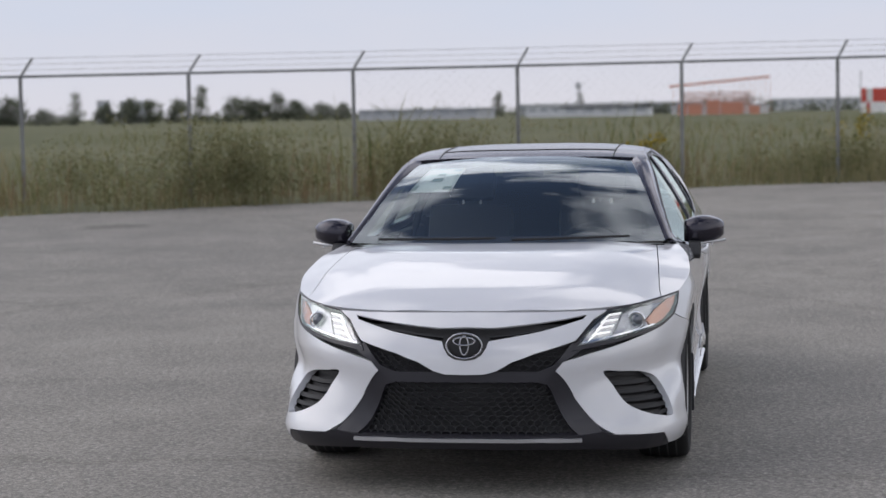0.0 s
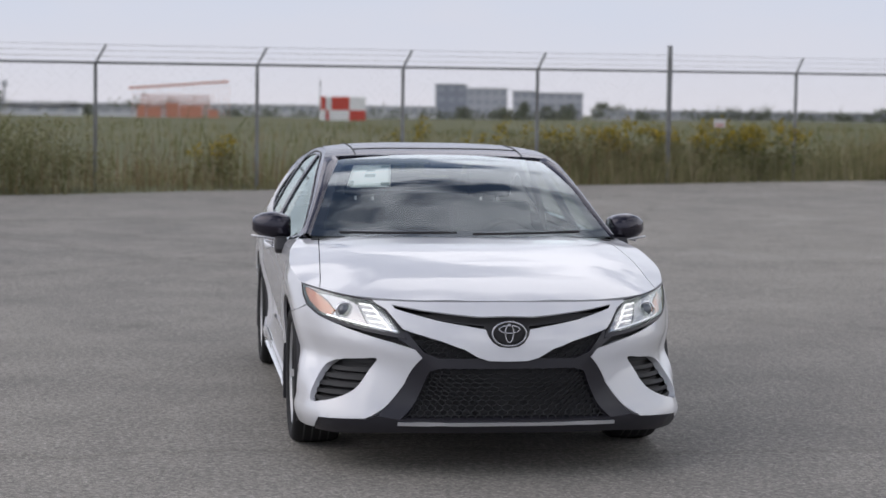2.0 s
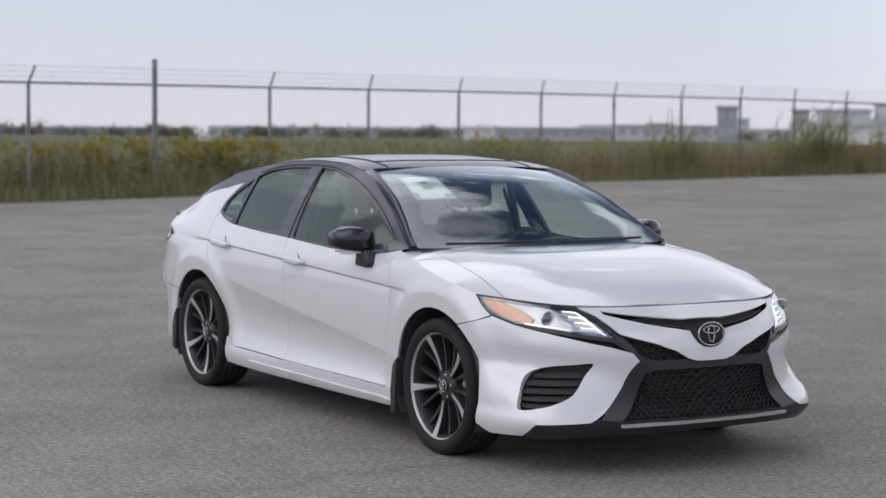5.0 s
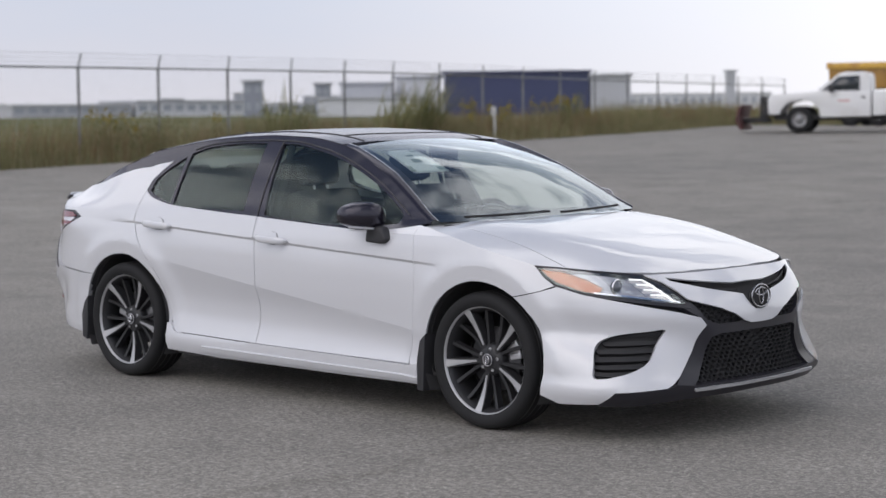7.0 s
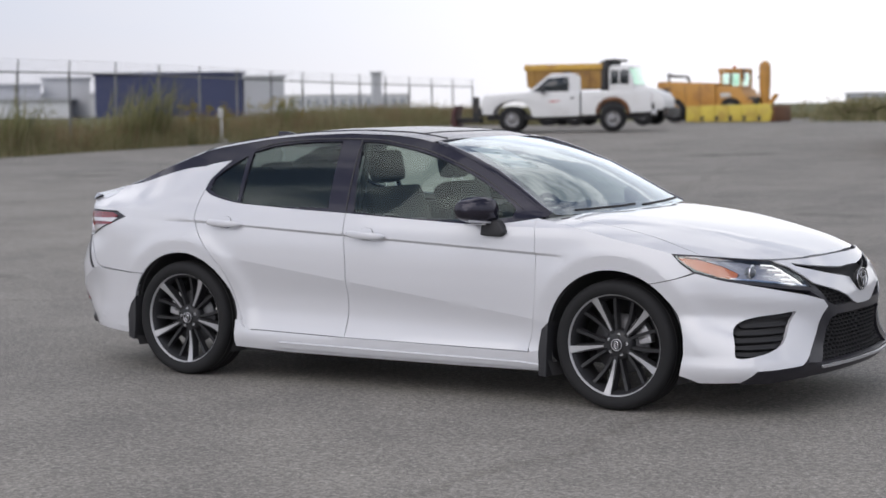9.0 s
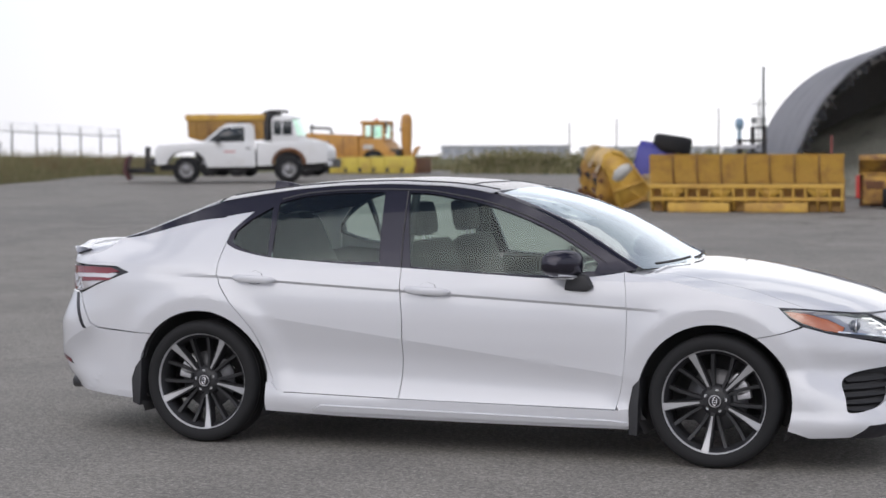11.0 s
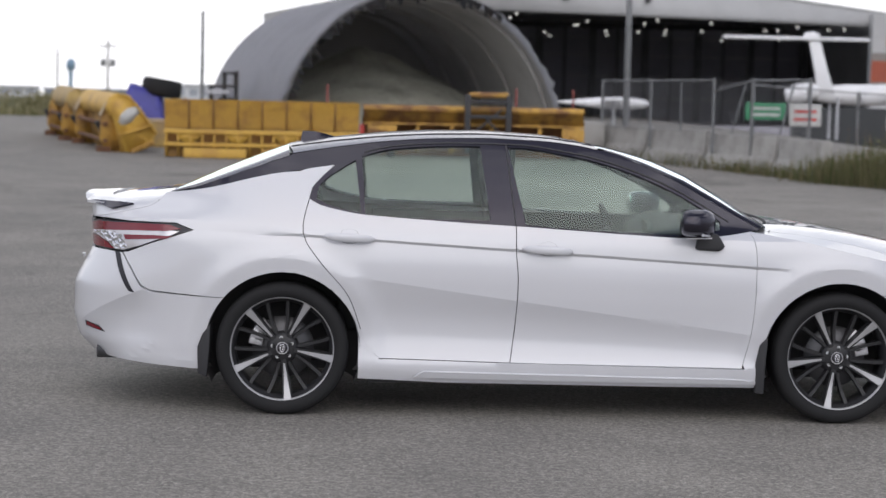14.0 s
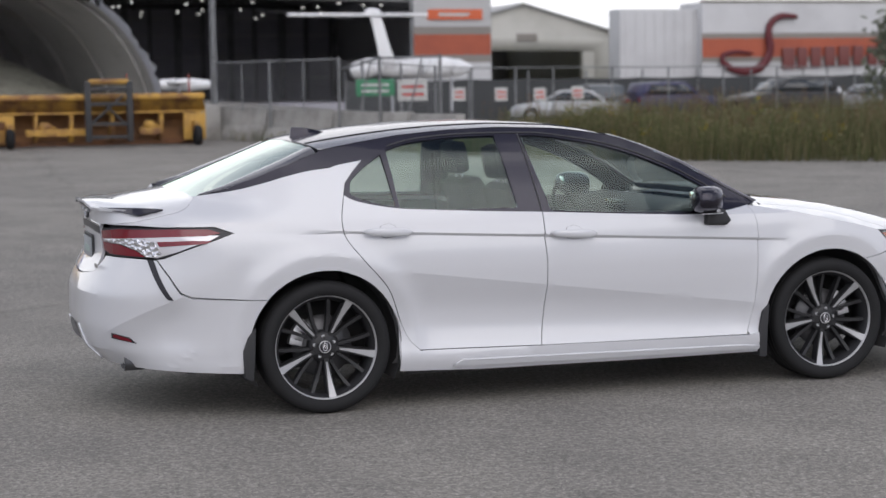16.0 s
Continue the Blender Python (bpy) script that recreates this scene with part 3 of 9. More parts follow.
    sheet(
        quarter,
        [(-1.004, 0.300), (-0.992, 0.352)] + DOOR_REAR_EDGE[2:] + QUARTER_DLO[::-1][1:] + C_LOW[::-1][1:] + BOOT_LINE[1:-4] + [(-2.35, 0.962), (-2.10, 0.956), (-1.74, 0.956), (-1.642, 0.924), (-1.749, 0.892), (-2.116, 0.804), (-2.178, 0.800), (-2.023, 0.718), (-1.904, 0.637), (-1.83, 0.614)] + arch(-1.4125, 139, 2)[:],
        skin, (), 0.022, 0, 0.002, flip, lip_lines(-1.4125) + BODY_LINES[:2],
    )
    thick(quarter)
    sharpen(quarter, 13)
    part("rear_quarter", quarter, WHITE, car)

    panel("side_skirt", [(-1.032, 0.195), (-1.026, 0.348), (-0.990, 0.345), (-0.955, 0.304), (-0.922, 0.293), (-0.263, 0.2815), (0.916, 0.2730), (0.985, 0.287), (0.99, 0.182), (0.5, 0.178), (-0.6, 0.180)], WHITE, car, flip=flip, off=0.010, depth=0.05)
    panel("sill_filler", [(-1.03, 0.25), (-1.03, 0.44), (-0.955, 0.44), (-0.925, 0.30), (-0.925, 0.25)], WHITE, car, flip=flip, off=-0.006, gap=0, depth=0.004)
    panel("skirt_ledge", [(-0.75, 0.212), (-0.70, 0.240), (0.90, 0.228), (0.985, 0.222), (0.985, 0.205), (0.0, 0.205)], WHITE, car, flip=flip, off=0.022, depth=0.02, gap=0)

# Bonnet, made whole across the car.
bm = bmesh.new()
front = [(x, top_y(x)) for x in np.linspace(1.885, 2.232, 16)]
side_line = [(float(x), -fender_line(x) + 0.0045) for x in np.linspace(1.876, 1.01, 22)]
half = [(2.236, 0.0)] + [(float(x), float(y) + 0.003) for x, y in front[::-1]] + side_line + [(1.035, -0.45), (1.055, -0.2), (1.06, 0.0)]
for flip in (False, True):
    sheet(bm, half, bonnet, (), 0.04, 0, 0, flip)
thick(bm, 0.015)
part("bonnet", bm, WHITE, car)

# Front bumper, grille and lamps.
corners = []
for flip in (False, True):
    bm = bmesh.new()
    sheet(bm, front_bumper_corner, skin, [FOG], 0.022, 0.003, 0.0008, flip, lip_lines(1.4125) + [[(float(x), front_ridge(x)) for x in np.arange(1.62, 2.72, 0.022)]])
    thick(bm, 0.030)
    sharpen(bm, 30)
    corners.append(part("bumper_corner", bm, WHITE, car))
bm = bmesh.new()
brow = [(2.418, 0.760), (2.499, 0.728), (2.590, 0.650), (2.661, 0.632), (2.785, 0.603), (2.874, 0.572), (2.925, 0.536), (2.96, 0.521), (MID_NOSE, 0.519), (MID_NOSE, 0.578), (2.985, 0.583), (2.970, 0.598), (2.958, 0.625), (2.952, 0.652), (2.90, 0.664), (2.759, 0.687), (2.667, 0.706), (2.554, 0.730), (2.539, 0.746), (2.689, 0.728), (2.825, 0.714), (2.94, 0.702), (MID_NOSE, 0.704), (MID_NOSE, 0.760), (2.75, 0.759)]
for flip in (False, True):
    sheet(bm, brow, skin, (), 0.025, 0.012, 0, flip)
thick(bm, 0.008)
grille_brow = part("grille_surround", bm, WHITE, car)
panel("grille_backing", [(2.20, 0.19), (2.30, 0.60), (2.50, 0.66), (2.54, 0.755), (MID_NOSE, 0.755), (MID_NOSE, 0.19)], UNDER, car, both=True, off=-0.060, gap=0)
FRAME = [(2.535, 0.622), (2.604, 0.648), (2.69, 0.556), (2.766, 0.530), (2.94, 0.531), (MID_NOSE, 0.524), (MID_NOSE, 0.486), (2.766, 0.486), (2.706, 0.472), (2.452, 0.266), (2.435, 0.256), (2.30, 0.270), (2.337, 0.305), (2.522, 0.414), (2.680, 0.533), (2.640, 0.570)]
panel("grille_frame", FRAME, TRIM, car, both=True, off=-0.002, gap=0, depth=0.04, h=0.025)
panel("lower_lip", [(1.745, 0.178), (1.828, 0.240), (1.923, 0.243), (2.225, 0.254), (2.30, 0.268), (2.435, 0.258), (MID_NOSE, 0.258), (MID_NOSE, 0.200), (2.4, 0.195), (2.0, 0.175)], TRIM, car, both=True, off=0.004, gap=0, depth=0.05)
panel("lip_bar", [(2.435, 0.237), (2.435, 0.247), (MID_NOSE, 0.249), (MID_NOSE, 0.239)], SATIN, car, both=True, off=0.017, gap=0, depth=0.012, h=0.02, label="satin silver bar along the lower lip")


def mesh_ribs(poly, flip, w, hgt, off, thickness=0.004, depth=0.018):
    """A honeycomb of thin ribs that fills an outline."""
    bm = bmesh.new()
    xs, ys = [p[0] for p in poly], [p[1] for p in poly]
    row, z = 0, min(ys)
    while z < max(ys) + hgt:
        s = min(xs) - (w / 2 if row % 2 else 0)
        while s < max(xs) + w:
            top, bot = (s + w / 2, z + hgt * 0.35), (s + w / 2, z + hgt * 0.0)
            for a, b in (((s, z), top), (top, (s + w, z)), ((s, z), (s, z - hgt * 0.5))):
                c = ((a[0] + b[0]) / 2, (a[1] + b[1]) / 2)
                if not inside(c, poly):
                    continue
                pa, pb = on(skin, min(a[0], MID_NOSE), a[1], off), on(skin, min(b[0], MID_NOSE), b[1], off)
                q = (pb - pa).normalized()
                out = Vector((1, 0, 0))
                up = q.cross(out).normalized() * thickness
                vs = []
                for p in (pa, pb):
                    for du, do in ((-1, 0), (1, 0), (1, -1), (-1, -1)):
                        v = p + up * du + out * (depth * do)
                        vs.append(bm.verts.new((v.x, -v.y if flip else v.y, v.z)))
                for f in ((0, 1, 5, 4), (1, 2, 6, 5), (3, 0, 4, 7)):
                    bm.faces.new([vs[i] for i in f])
            s += w
        z += hgt * 0.85
        row += 1
    bmesh.ops.recalc_face_normals(bm, faces=bm.faces[:])
    return bm


LOWER_GRILLE = [(2.452, 0.264), (2.706, 0.472), (2.766, 0.486), (MID_NOSE, 0.486), (MID_NOSE, 0.258)]
UPPER_GRILLE = [(2.615, 0.645), (2.690, 0.637), (2.794, 0.616), (2.874, 0.574), (2.935, 0.530), (2.766, 0.530), (2.695, 0.556)]
for flip in (False, True):
    part("lower_grille_mesh", mesh_ribs(LOWER_GRILLE, flip, 0.042, 0.023, -0.018, 0.0019), GRILLE, car, smooth=False)
    part("upper_grille_mesh", mesh_ribs(UPPER_GRILLE, flip, 0.042, 0.023, -0.018, 0.0019), GRILLE, car, smooth=False)
    bm = bmesh.new()
    sheet(bm, [(2.60, 0.732), (2.75, 0.709), (2.95, 0.681), (2.95, 0.675), (2.75, 0.702), (2.60, 0.727)], skin, (), 0.04, -0.008, 0, flip)
    thick(bm, 0.02)
    part("grille_slat", bm, GRILLE, grille_brow)
    fog = bmesh.new()
    sheet(fog, [(1.60, 0.28), (1.74, 0.42), (1.95, 0.53), (2.43, 0.54), (2.34, 0.42), (2.05, 0.30)], skin, (), 0.05, -0.055, 0, flip)
    fog = part("side_intake", fog, UNDER, car)
    for k in range(6):
        z = 0.328 + 0.034 * k
        a = np.interp(z, [0.306, 0.395, 0.455, 0.49], [1.67, 1.785, 1.93, 2.10])
        b = np.interp(z, [0.314, 0.338, 0.378, 0.452, 0.517], [1.84, 2.0, 2.15, 2.30, 2.41])
        bm = bmesh.new()
        sheet(bm, [(a - 0.02, z - 0.009), (b + 0.02, z - 0.006), (b + 0.02, z + 0.008), (a - 0.02, z + 0.008)], skin, (), 0.05, -0.022, 0, flip)
        thick(bm, 0.03)
        part("intake_slat", bm, GRILLE, fog)

    lamp_outline = LAMP_TOP + LAMP_IN[1:] + LAMP_LOW[1:-1]
    head = panel("headlight", lamp_outline, TRIM, car, flip=flip, off=-0.030, gap=0, depth=0.002, h=0.03, label="headlight with amber corner and lit daytime strips")
    surround = [(1.744, 0.812), (1.881, 0.806), (2.022, 0.797), (2.227, 0.783), (2.418, 0.770), (2.505, 0.720), (2.590, 0.634), (2.60, 0.612), (2.350, 0.636), (2.147, 0.658), (1.955, 0.676), (1.812, 0.714), (1.762, 0.758)]
    panel("lamp_surround", surround, TRIM, head, flip=flip, holes=[lamp_outline], off=0.002, gap=0, depth=0.03, h=0.03)
    panel("amber_reflector", [(1.772, 0.796), (1.90, 0.786), (2.03, 0.752), (2.10, 0.716), (2.05, 0.690), (1.95, 0.702), (1.83, 0.738), (1.785, 0.768)], AMBER, head, flip=flip, off=-0.012, gap=0, depth=0.01, h=0.03)
    panel("reflector_bowl", [(1.92, 0.789), (2.20, 0.773), (2.30, 0.752), (2.36, 0.66), (2.15, 0.680), (2.06, 0.690), (2.11, 0.716), (2.04, 0.754)], LAMP_BOWL, head, flip=flip, off=-0.016, gap=0, depth=0.008, h=0.03)
    panel("reflector_bowl", [(2.30, 0.765), (2.405, 0.757), (2.49, 0.712), (2.555, 0.640), (2.37, 0.655)], LAMP_BOWL, head, flip=flip, off=-0.020, gap=0, depth=0.008, h=0.03)
    eye = on(skin, 2.19, 0.722, -0.012)
    bm = bmesh.new()
    bmesh.ops.create_uvsphere(bm, u_segments=20, v_segments=12, radius=0.030, matrix=Matrix.Translation((eye.x, -eye.y if flip else eye.y, eye.z)))
    part("projector_lens", bm, material("projector_glass", (0.10, 0.11, 0.13), 0.04, 0.2, 1.0) if not flip else bpy.data.materials["projector_glass"], head)
    for k in range(4):
        d = 0.0235 * k
        strip = [(2.315 + d * 0.9, 0.757 - d), (2.400 + d * 1.1, 0.753 - d), (2.448 + d * 1.0, 0.722 - d * 1.05), (2.440 + d * 1.0, 0.719 - d), (2.396 + d, 0.747 - d), (2.315 + d * 0.9, 0.7515 - d)]
        panel("daytime_strip", strip, LED, head, flip=flip, off=-0.006, gap=0, depth=0.006, h=0.02)
    part("projector_ring", ring_bm(0.036, 0.036, 0.005, Matrix.Translation((eye.x + 0.012, -eye.y if flip else eye.y, eye.z))), CHROME, head)
    panel("lower_chrome_strip", [(2.02, 0.690), (2.20, 0.676), (2.40, 0.657), (2.55, 0.642), (2.545, 0.650), (2.40, 0.665), (2.20, 0.684), (2.03, 0.697)], CHROME, head, flip=flip, off=-0.007, gap=0, depth=0.006, h=0.02)
    cover = panel("lamp_cover", lamp_outline, LENS, head, flip=flip, off=0.0, gap=0.001, depth=0.001, h=0.03)
    cover.visible_shadow = False

# Emblem: ringed shapes only.
def emblem(m, size, parent):
    base = bmesh.new()
    add_lathe(base, [(0.0, 0.006), (0.72 * size, 0.005), (0.95 * size, 0.0), (0.95 * size, -0.012)], 36, m @ pose(0, 0, 0, 0, 90, 0) @ Matrix.Diagonal((0.70, 1, 1, 1)))
    base = part("emblem", base, GRILLE, parent, "dark badge with chrome rings")
    for rx, rz, dz in ((size, size * 0.70, 0), (size * 0.60, size * 0.22, size * 0.26), (size * 0.24, size * 0.52, size * 0.02)):
        part("emblem_ring", ring_bm(rx, rz, size * 0.062, m @ pose(0.008, 0, dz)), DARK_CHROME, base)


emblem(pose(2.397, 0, 0.642, 0, -4, 0), 0.076, car)
emblem(pose(-2.468, 0, 1.00, 0, 0, 180), 0.055, car)


# Greenhouse: black frame, roof and glass.
GLASS_F = rounded([(-0.285, 1.368), (-0.155, 1.363), (-0.007, 1.339), (0.138, 1.312), (0.282, 1.273), (0.425, 1.221), (0.565, 1.158), (0.671, 1.100), (0.755, 1.050)]) + [(0.800, 1.015), (0.790, 0.976), (0.594, 0.950), (0.254, 0.959), (-0.039, 0.972), (-0.198, 0.985)]
RAIL_SEAM = rounded([(0.84, 1.020), (0.755, 1.072), (0.671, 1.122), (0.565, 1.180), (0.425, 1.241), (0.282, 1.292), (0.138, 1.331), (-0.007, 1.357), (-0.155, 1.379), (-0.285, 1.385), (-0.426, 1.387), (-0.597, 1.385), (-0.746, 1.377), (-0.894, 1.361), (-1.02, 1.331)])
GLASS_R = rounded([(-1.031, 1.307), (-0.953, 1.331), (-0.894, 1.344), (-0.746, 1.360), (-0.597, 1.368), (-0.426, 1.370)]) + [(-0.376, 1.002), (-0.618, 1.004), (-0.906, 1.012), (-1.007, 1.021)]
GLASS_Q = rounded([(-1.255, 1.092), (-1.245, 1.159), (-1.202, 1.199), (-1.128, 1.250), (-1.062, 1.288)]) + [(-1.029, 1.030), (-1.104, 1.041), (-1.190, 1.062)]
A_EDGE = [(1.000, 0.985), (0.90, 1.037), (0.78, 1.105), (0.62, 1.195), (0.45, 1.277), (0.30, 1.337), (0.22, 1.358)]
WS_EDGE = [(1.030, -0.782, 0.985), (0.93, -0.756, 1.037), (0.80, -0.714, 1.116), (0.62, -0.664, 1.217), (0.42, -0.614, 1.295), (0.25, -0.574, 1.346), (0.17, -0.558, 1.362)]
C_EDGE = [(tail_s(x, z), z) for x, z in ((-1.40, 1.302), (-1.54, 1.252), (-1.70, 1.194), (-1.86, 1.137), (-1.985, 1.106))]
BW_EDGE = [(-1.41, -0.545, 1.328), (-1.56, -0.560, 1.264), (-1.72, -0.580, 1.201), (-1.88, -0.608, 1.136), (-2.005, -0.640, 1.092)]
ROOF_XS = [float(x) for x in np.linspace(0.18, -1.38, 40)]


def strip_bm(edge, inner, flip):
    """Rounds the side frame over to the glass."""
    bm = bmesh.new()
    outer = [skin(*p) for p in edge]
    n, rows = 16, []
    for i in range(n + 1):
        t = i / n
        o = np.array([np.interp(t * (len(outer) - 1), range(len(outer)), [p[k] for p in outer]) for k in range(3)])
        w = np.array([np.interp(t * (len(inner) - 1), range(len(inner)), [p[k] for p in inner]) for k in range(3)])
        row = []
        for k in range(5):
            u = k / 4
            p = o + (w - o) * u + np.array([0, 0, 0.012]) * math.sin(math.pi * u)
            row.append(bm.verts.new((p[0], -p[1] if flip else p[1], p[2])))
        rows.append(row)
    for a, b in zip(rows, rows[1:]):
        for k in range(4):
            bm.faces.new((a[k], a[k + 1], b[k + 1], b[k]))
    bmesh.ops.recalc_face_normals(bm, faces=bm.faces[:])
    if sum(f.normal.z for f in bm.faces) < 0:
        bmesh.ops.reverse_faces(bm, faces=bm.faces[:])
    return bm


roof_ob = bmesh.new()
for flip in (False, True):
    sheet(roof_ob, [(x, 0.0) for x in (0.205, -1.43)] + [(-1.425, -0.30), (-1.405, -0.50)] + [(x, -width_at(roof_edge(x))) for x in ROOF_XS[::-1]] + [(0.185, -0.50), (0.20, -0.30)], roof, (), 0.05, 0, 0, flip)
thick(roof_ob, 0.02)
roof_ob = part("roof", roof_ob, BLACK, car, "glossy black roof panel")
for y in (-0.47, 0.47):
    bm = bmesh.new()
    add_path(bm, [roof(x, y) + Vector((0, 0, 0.001)) for x in np.linspace(0.17, -1.4, 14)], 0.004, 6)
    part("roof_seam", bm, MATT, roof_ob)
bm = bmesh.new()
add_path(bm, [roof(0.02 - 0.03 * abs(y), y) + Vector((0, 0, 0.0005)) for y in np.linspace(-0.47, 0.47, 12)], 0.0035, 6)
part("roof_seam", bm, MATT, roof_ob)
fin = bmesh.new()
prof = [(-1.375, 0.0, 0.016), (-1.365, 0.058, 0.006), (-1.30, 0.046, 0.010), (-1.24, 0.026, 0.018), (-1.19, 0.006, 0.022)]
rows = []
for x, hgt, w in prof:
    zb = roof(x, 0).z - 0.004
    rows.append([fin.verts.new((x, -w * 1.3, zb)), fin.verts.new((x, -w * 0.5, zb + hgt)), fin.verts.new((x, w * 0.5, zb + hgt)), fin.verts.new((x, w * 1.3, zb))])
for a, b in zip(rows, rows[1:]):
    for k in range(3):
        fin.faces.new((a[k], a[k + 1], b[k + 1], b[k]))
fin.faces.new(rows[0])
fin.faces.new(rows[-1][::-1])
bmesh.ops.recalc_face_normals(fin, faces=fin.faces[:])
sharpen(fin, 50)
part("antenna_fin", fin, BLACK, roof_ob)

frame_outline = A_EDGE[::-1] + [(0.945, 0.974)] + [p for p in BELT[::-1] if p[0] < 0.94] + QUARTER_DLO[::-1][1:] + C_LOW[::-1][1:] + C_EDGE[::-1] + [(tail_s(x, roof_edge(x)), roof_edge(x)) for x in ROOF_XS[::-1]]
for flip in (False, True):
    bm = bmesh.new()
    sheet(bm, frame_outline, skin, [GLASS_F, GLASS_R, GLASS_Q], 0.035, -0.003, 0, flip)
    thick(bm, 0.02)
    frame_ob = part("window_frame", bm, BLACK, car, "glossy black pillars and window surround")
    for name, poly in (("front_window", GLASS_F), ("rear_window", GLASS_R), ("quarter_window", GLASS_Q)):
        bm = bmesh.new()
        sheet(bm, poly, skin, (), 0.06, -0.010, -0.004, flip)
        g = part(name, bm, GLASS, frame_ob)
        g.visible_shadow = False
    part("a_pillar", strip_bm(A_EDGE, WS_EDGE, flip), BLACK, frame_ob)
    part("c_pillar", strip_bm(C_EDGE, BW_EDGE, flip), BLACK, frame_ob)
    panel("door_frame_seam", RAIL_SEAM + [(x, z - 0.006) for x, z in RAIL_SEAM[::-1]], UNDER, frame_ob, flip=flip, off=0.0006, gap=0, depth=0.002, h=0.03)
    panel("pillar_joint", [(-0.252, 0.985), (-0.246, 0.985), (-0.290, 1.376), (-0.297, 1.376)], UNDER, frame_ob, flip=flip, off=0.0005, gap=0, depth=0.002, h=0.03)


def screen_bm(edge, centre, n=24, grow=0.0):
    """A bowed pane between a side edge, its mirror image and a centre line."""
    bm = bmesh.new()
    rows = []
    m = len(edge) * 2
    for i in range(m + 1):
        t = i / m
        e = [np.interp(t * (len(edge) - 1), range(len(edge)), [p[k] for p in edge]) for k in range(3)]
        c = [np.interp(t * (len(centre) - 1), range(len(centre)), [p[k] for p in centre]) for k in range(2)]
        row = []
        for j in range(n + 1):
            u = -1 + 2 * j / n
            w = abs(u) ** 2.2
            row.append(bm.verts.new((c[0] + (e[0] - c[0]) * w, u * -e[1], c[1] + (e[2] - c[1]) * w)))
        rows.append(row)
    for a, b in zip(rows, rows[1:]):
        for j in range(n):
            bm.faces.new((a[j], a[j + 1], b[j + 1], b[j]))
    bmesh.ops.recalc_face_normals(bm, faces=bm.faces[:])
    if sum(f.normal.z for f in bm.faces) < 0:
        bmesh.ops.reverse_faces(bm, faces=bm.faces[:])
    return bm


WS_MID = [(1.130, 0.978), (1.02, 1.040), (0.88, 1.130), (0.70, 1.232), (0.50, 1.314), (0.33, 1.358), (0.205, 1.384)]
BW_MID = [(-1.425, 1.352), (-1.58, 1.294), (-1.74, 1.228), (-1.91, 1.154), (-2.035, 1.098)]
ws = part("windscreen", screen_bm(WS_EDGE, WS_MID), SCREEN, car, "raked windscreen reflecting clouds")
ws.visible_shadow = False
bw = part("rear_screen", screen_bm(BW_EDGE, BW_MID), clear_glass("rear_screen_glass", (0.55, 0.62, 0.60), 0.0), car)
bw.visible_shadow = False


def ws_point(v, u, lift=0.0):
    e = [np.interp(v * 6, range(7), [p[k] for p in WS_EDGE]) for k in range(3)]
    c = [np.interp(v * 6, range(7), [p[k] for p in WS_MID]) for k in range(2)]
    w = abs(u) ** 2.2
    return Vector((c[0] + (e[0] - c[0]) * w + 0.5 * lift, u * -e[1], c[1] + (e[2] - c[1]) * w + 0.8 * lift))


def ws_patch(name, v0, v1, u0, u1, mat, parent, lift, label="", n=8):
    bm = bmesh.new()
    grid = [[bm.verts.new(ws_point(v0 + (v1 - v0) * i / n, u0 + (u1 - u0) * j / n, lift)) for j in range(n + 1)] for i in range(n + 1)]
    for i in range(n):
        for j in range(n):
            bm.faces.new((grid[i][j], grid[i][j + 1], grid[i + 1][j + 1], grid[i + 1][j]))
    bmesh.ops.solidify(bm, geom=bm.faces[:], thickness=0.0015)
    bmesh.ops.recalc_face_normals(bm, faces=bm.faces[:])
    return part(name, bm, mat, parent, label)


ws_patch("frit_band", 0.965, 1.0, -1, 1, TRIM, ws, -0.004)
ws_patch("frit_band", 0.0, 0.11, -1, 1, TRIM, ws, -0.004)
for a in (-1, 0.935):
    ws_patch("frit_band", 0.11, 0.965, a, a + 0.065, TRIM, ws, -0.004, n=12)
ws_patch("sensor_cover", 0.76, 0.97, -0.13, 0.13, TRIM, ws, -0.02)

# Cowl, wipers, boot.
bm = bmesh.new()
cowl_rows = []
for y in np.linspace(-0.78, 0.78, 21):
    k = (abs(y) / 0.78) ** 2
    cowl_rows.append([bm.verts.new((1.045 - 0.05 * k, y, 0.970)), bm.verts.new((1.10 - 0.06 * k, y, 0.958)), bm.verts.new((1.14 - 0.08 * k, y, 0.982 - 0.012 * k))])
for a, b in zip(cowl_rows, cowl_rows[1:]):
    for k in range(2):
        bm.faces.new((a[k], b[k], b[k + 1], a[k + 1]))
part("cowl", bm, MATT, car)
for y0, y1 in ((-0.62, -0.04), (0.04, 0.60)):
    bm = bmesh.new()
    line = [ws_point(0.020 + 0.02 * t, (y0 + (y1 - y0) * t) / 0.76, 0.020) for t in np.linspace(0, 1, 10)]
    rings = [[bm.verts.new(p + Vector((0.008 * math.cos(a), 0, 0.007 * math.sin(a)))) for a in np.linspace(0, math.tau, 6, endpoint=False)] for p in line]
    for a, b in zip(rings, rings[1:]):
        for k in range(6):
            bm.faces.new((a[k], a[(k + 1) % 6], b[(k + 1) % 6], b[k]))
    bmesh.ops.recalc_face_normals(bm, faces=bm.faces[:])
    part("wiper", bm, GRILLE, ws)

boot = bmesh.new()
deck_xs = [float(x) for x in np.linspace(-2.00, -2.475, 16)]


def deck_y(x):
    z = deck_edge(x)
    return skin(tail_s(x, z), z).y


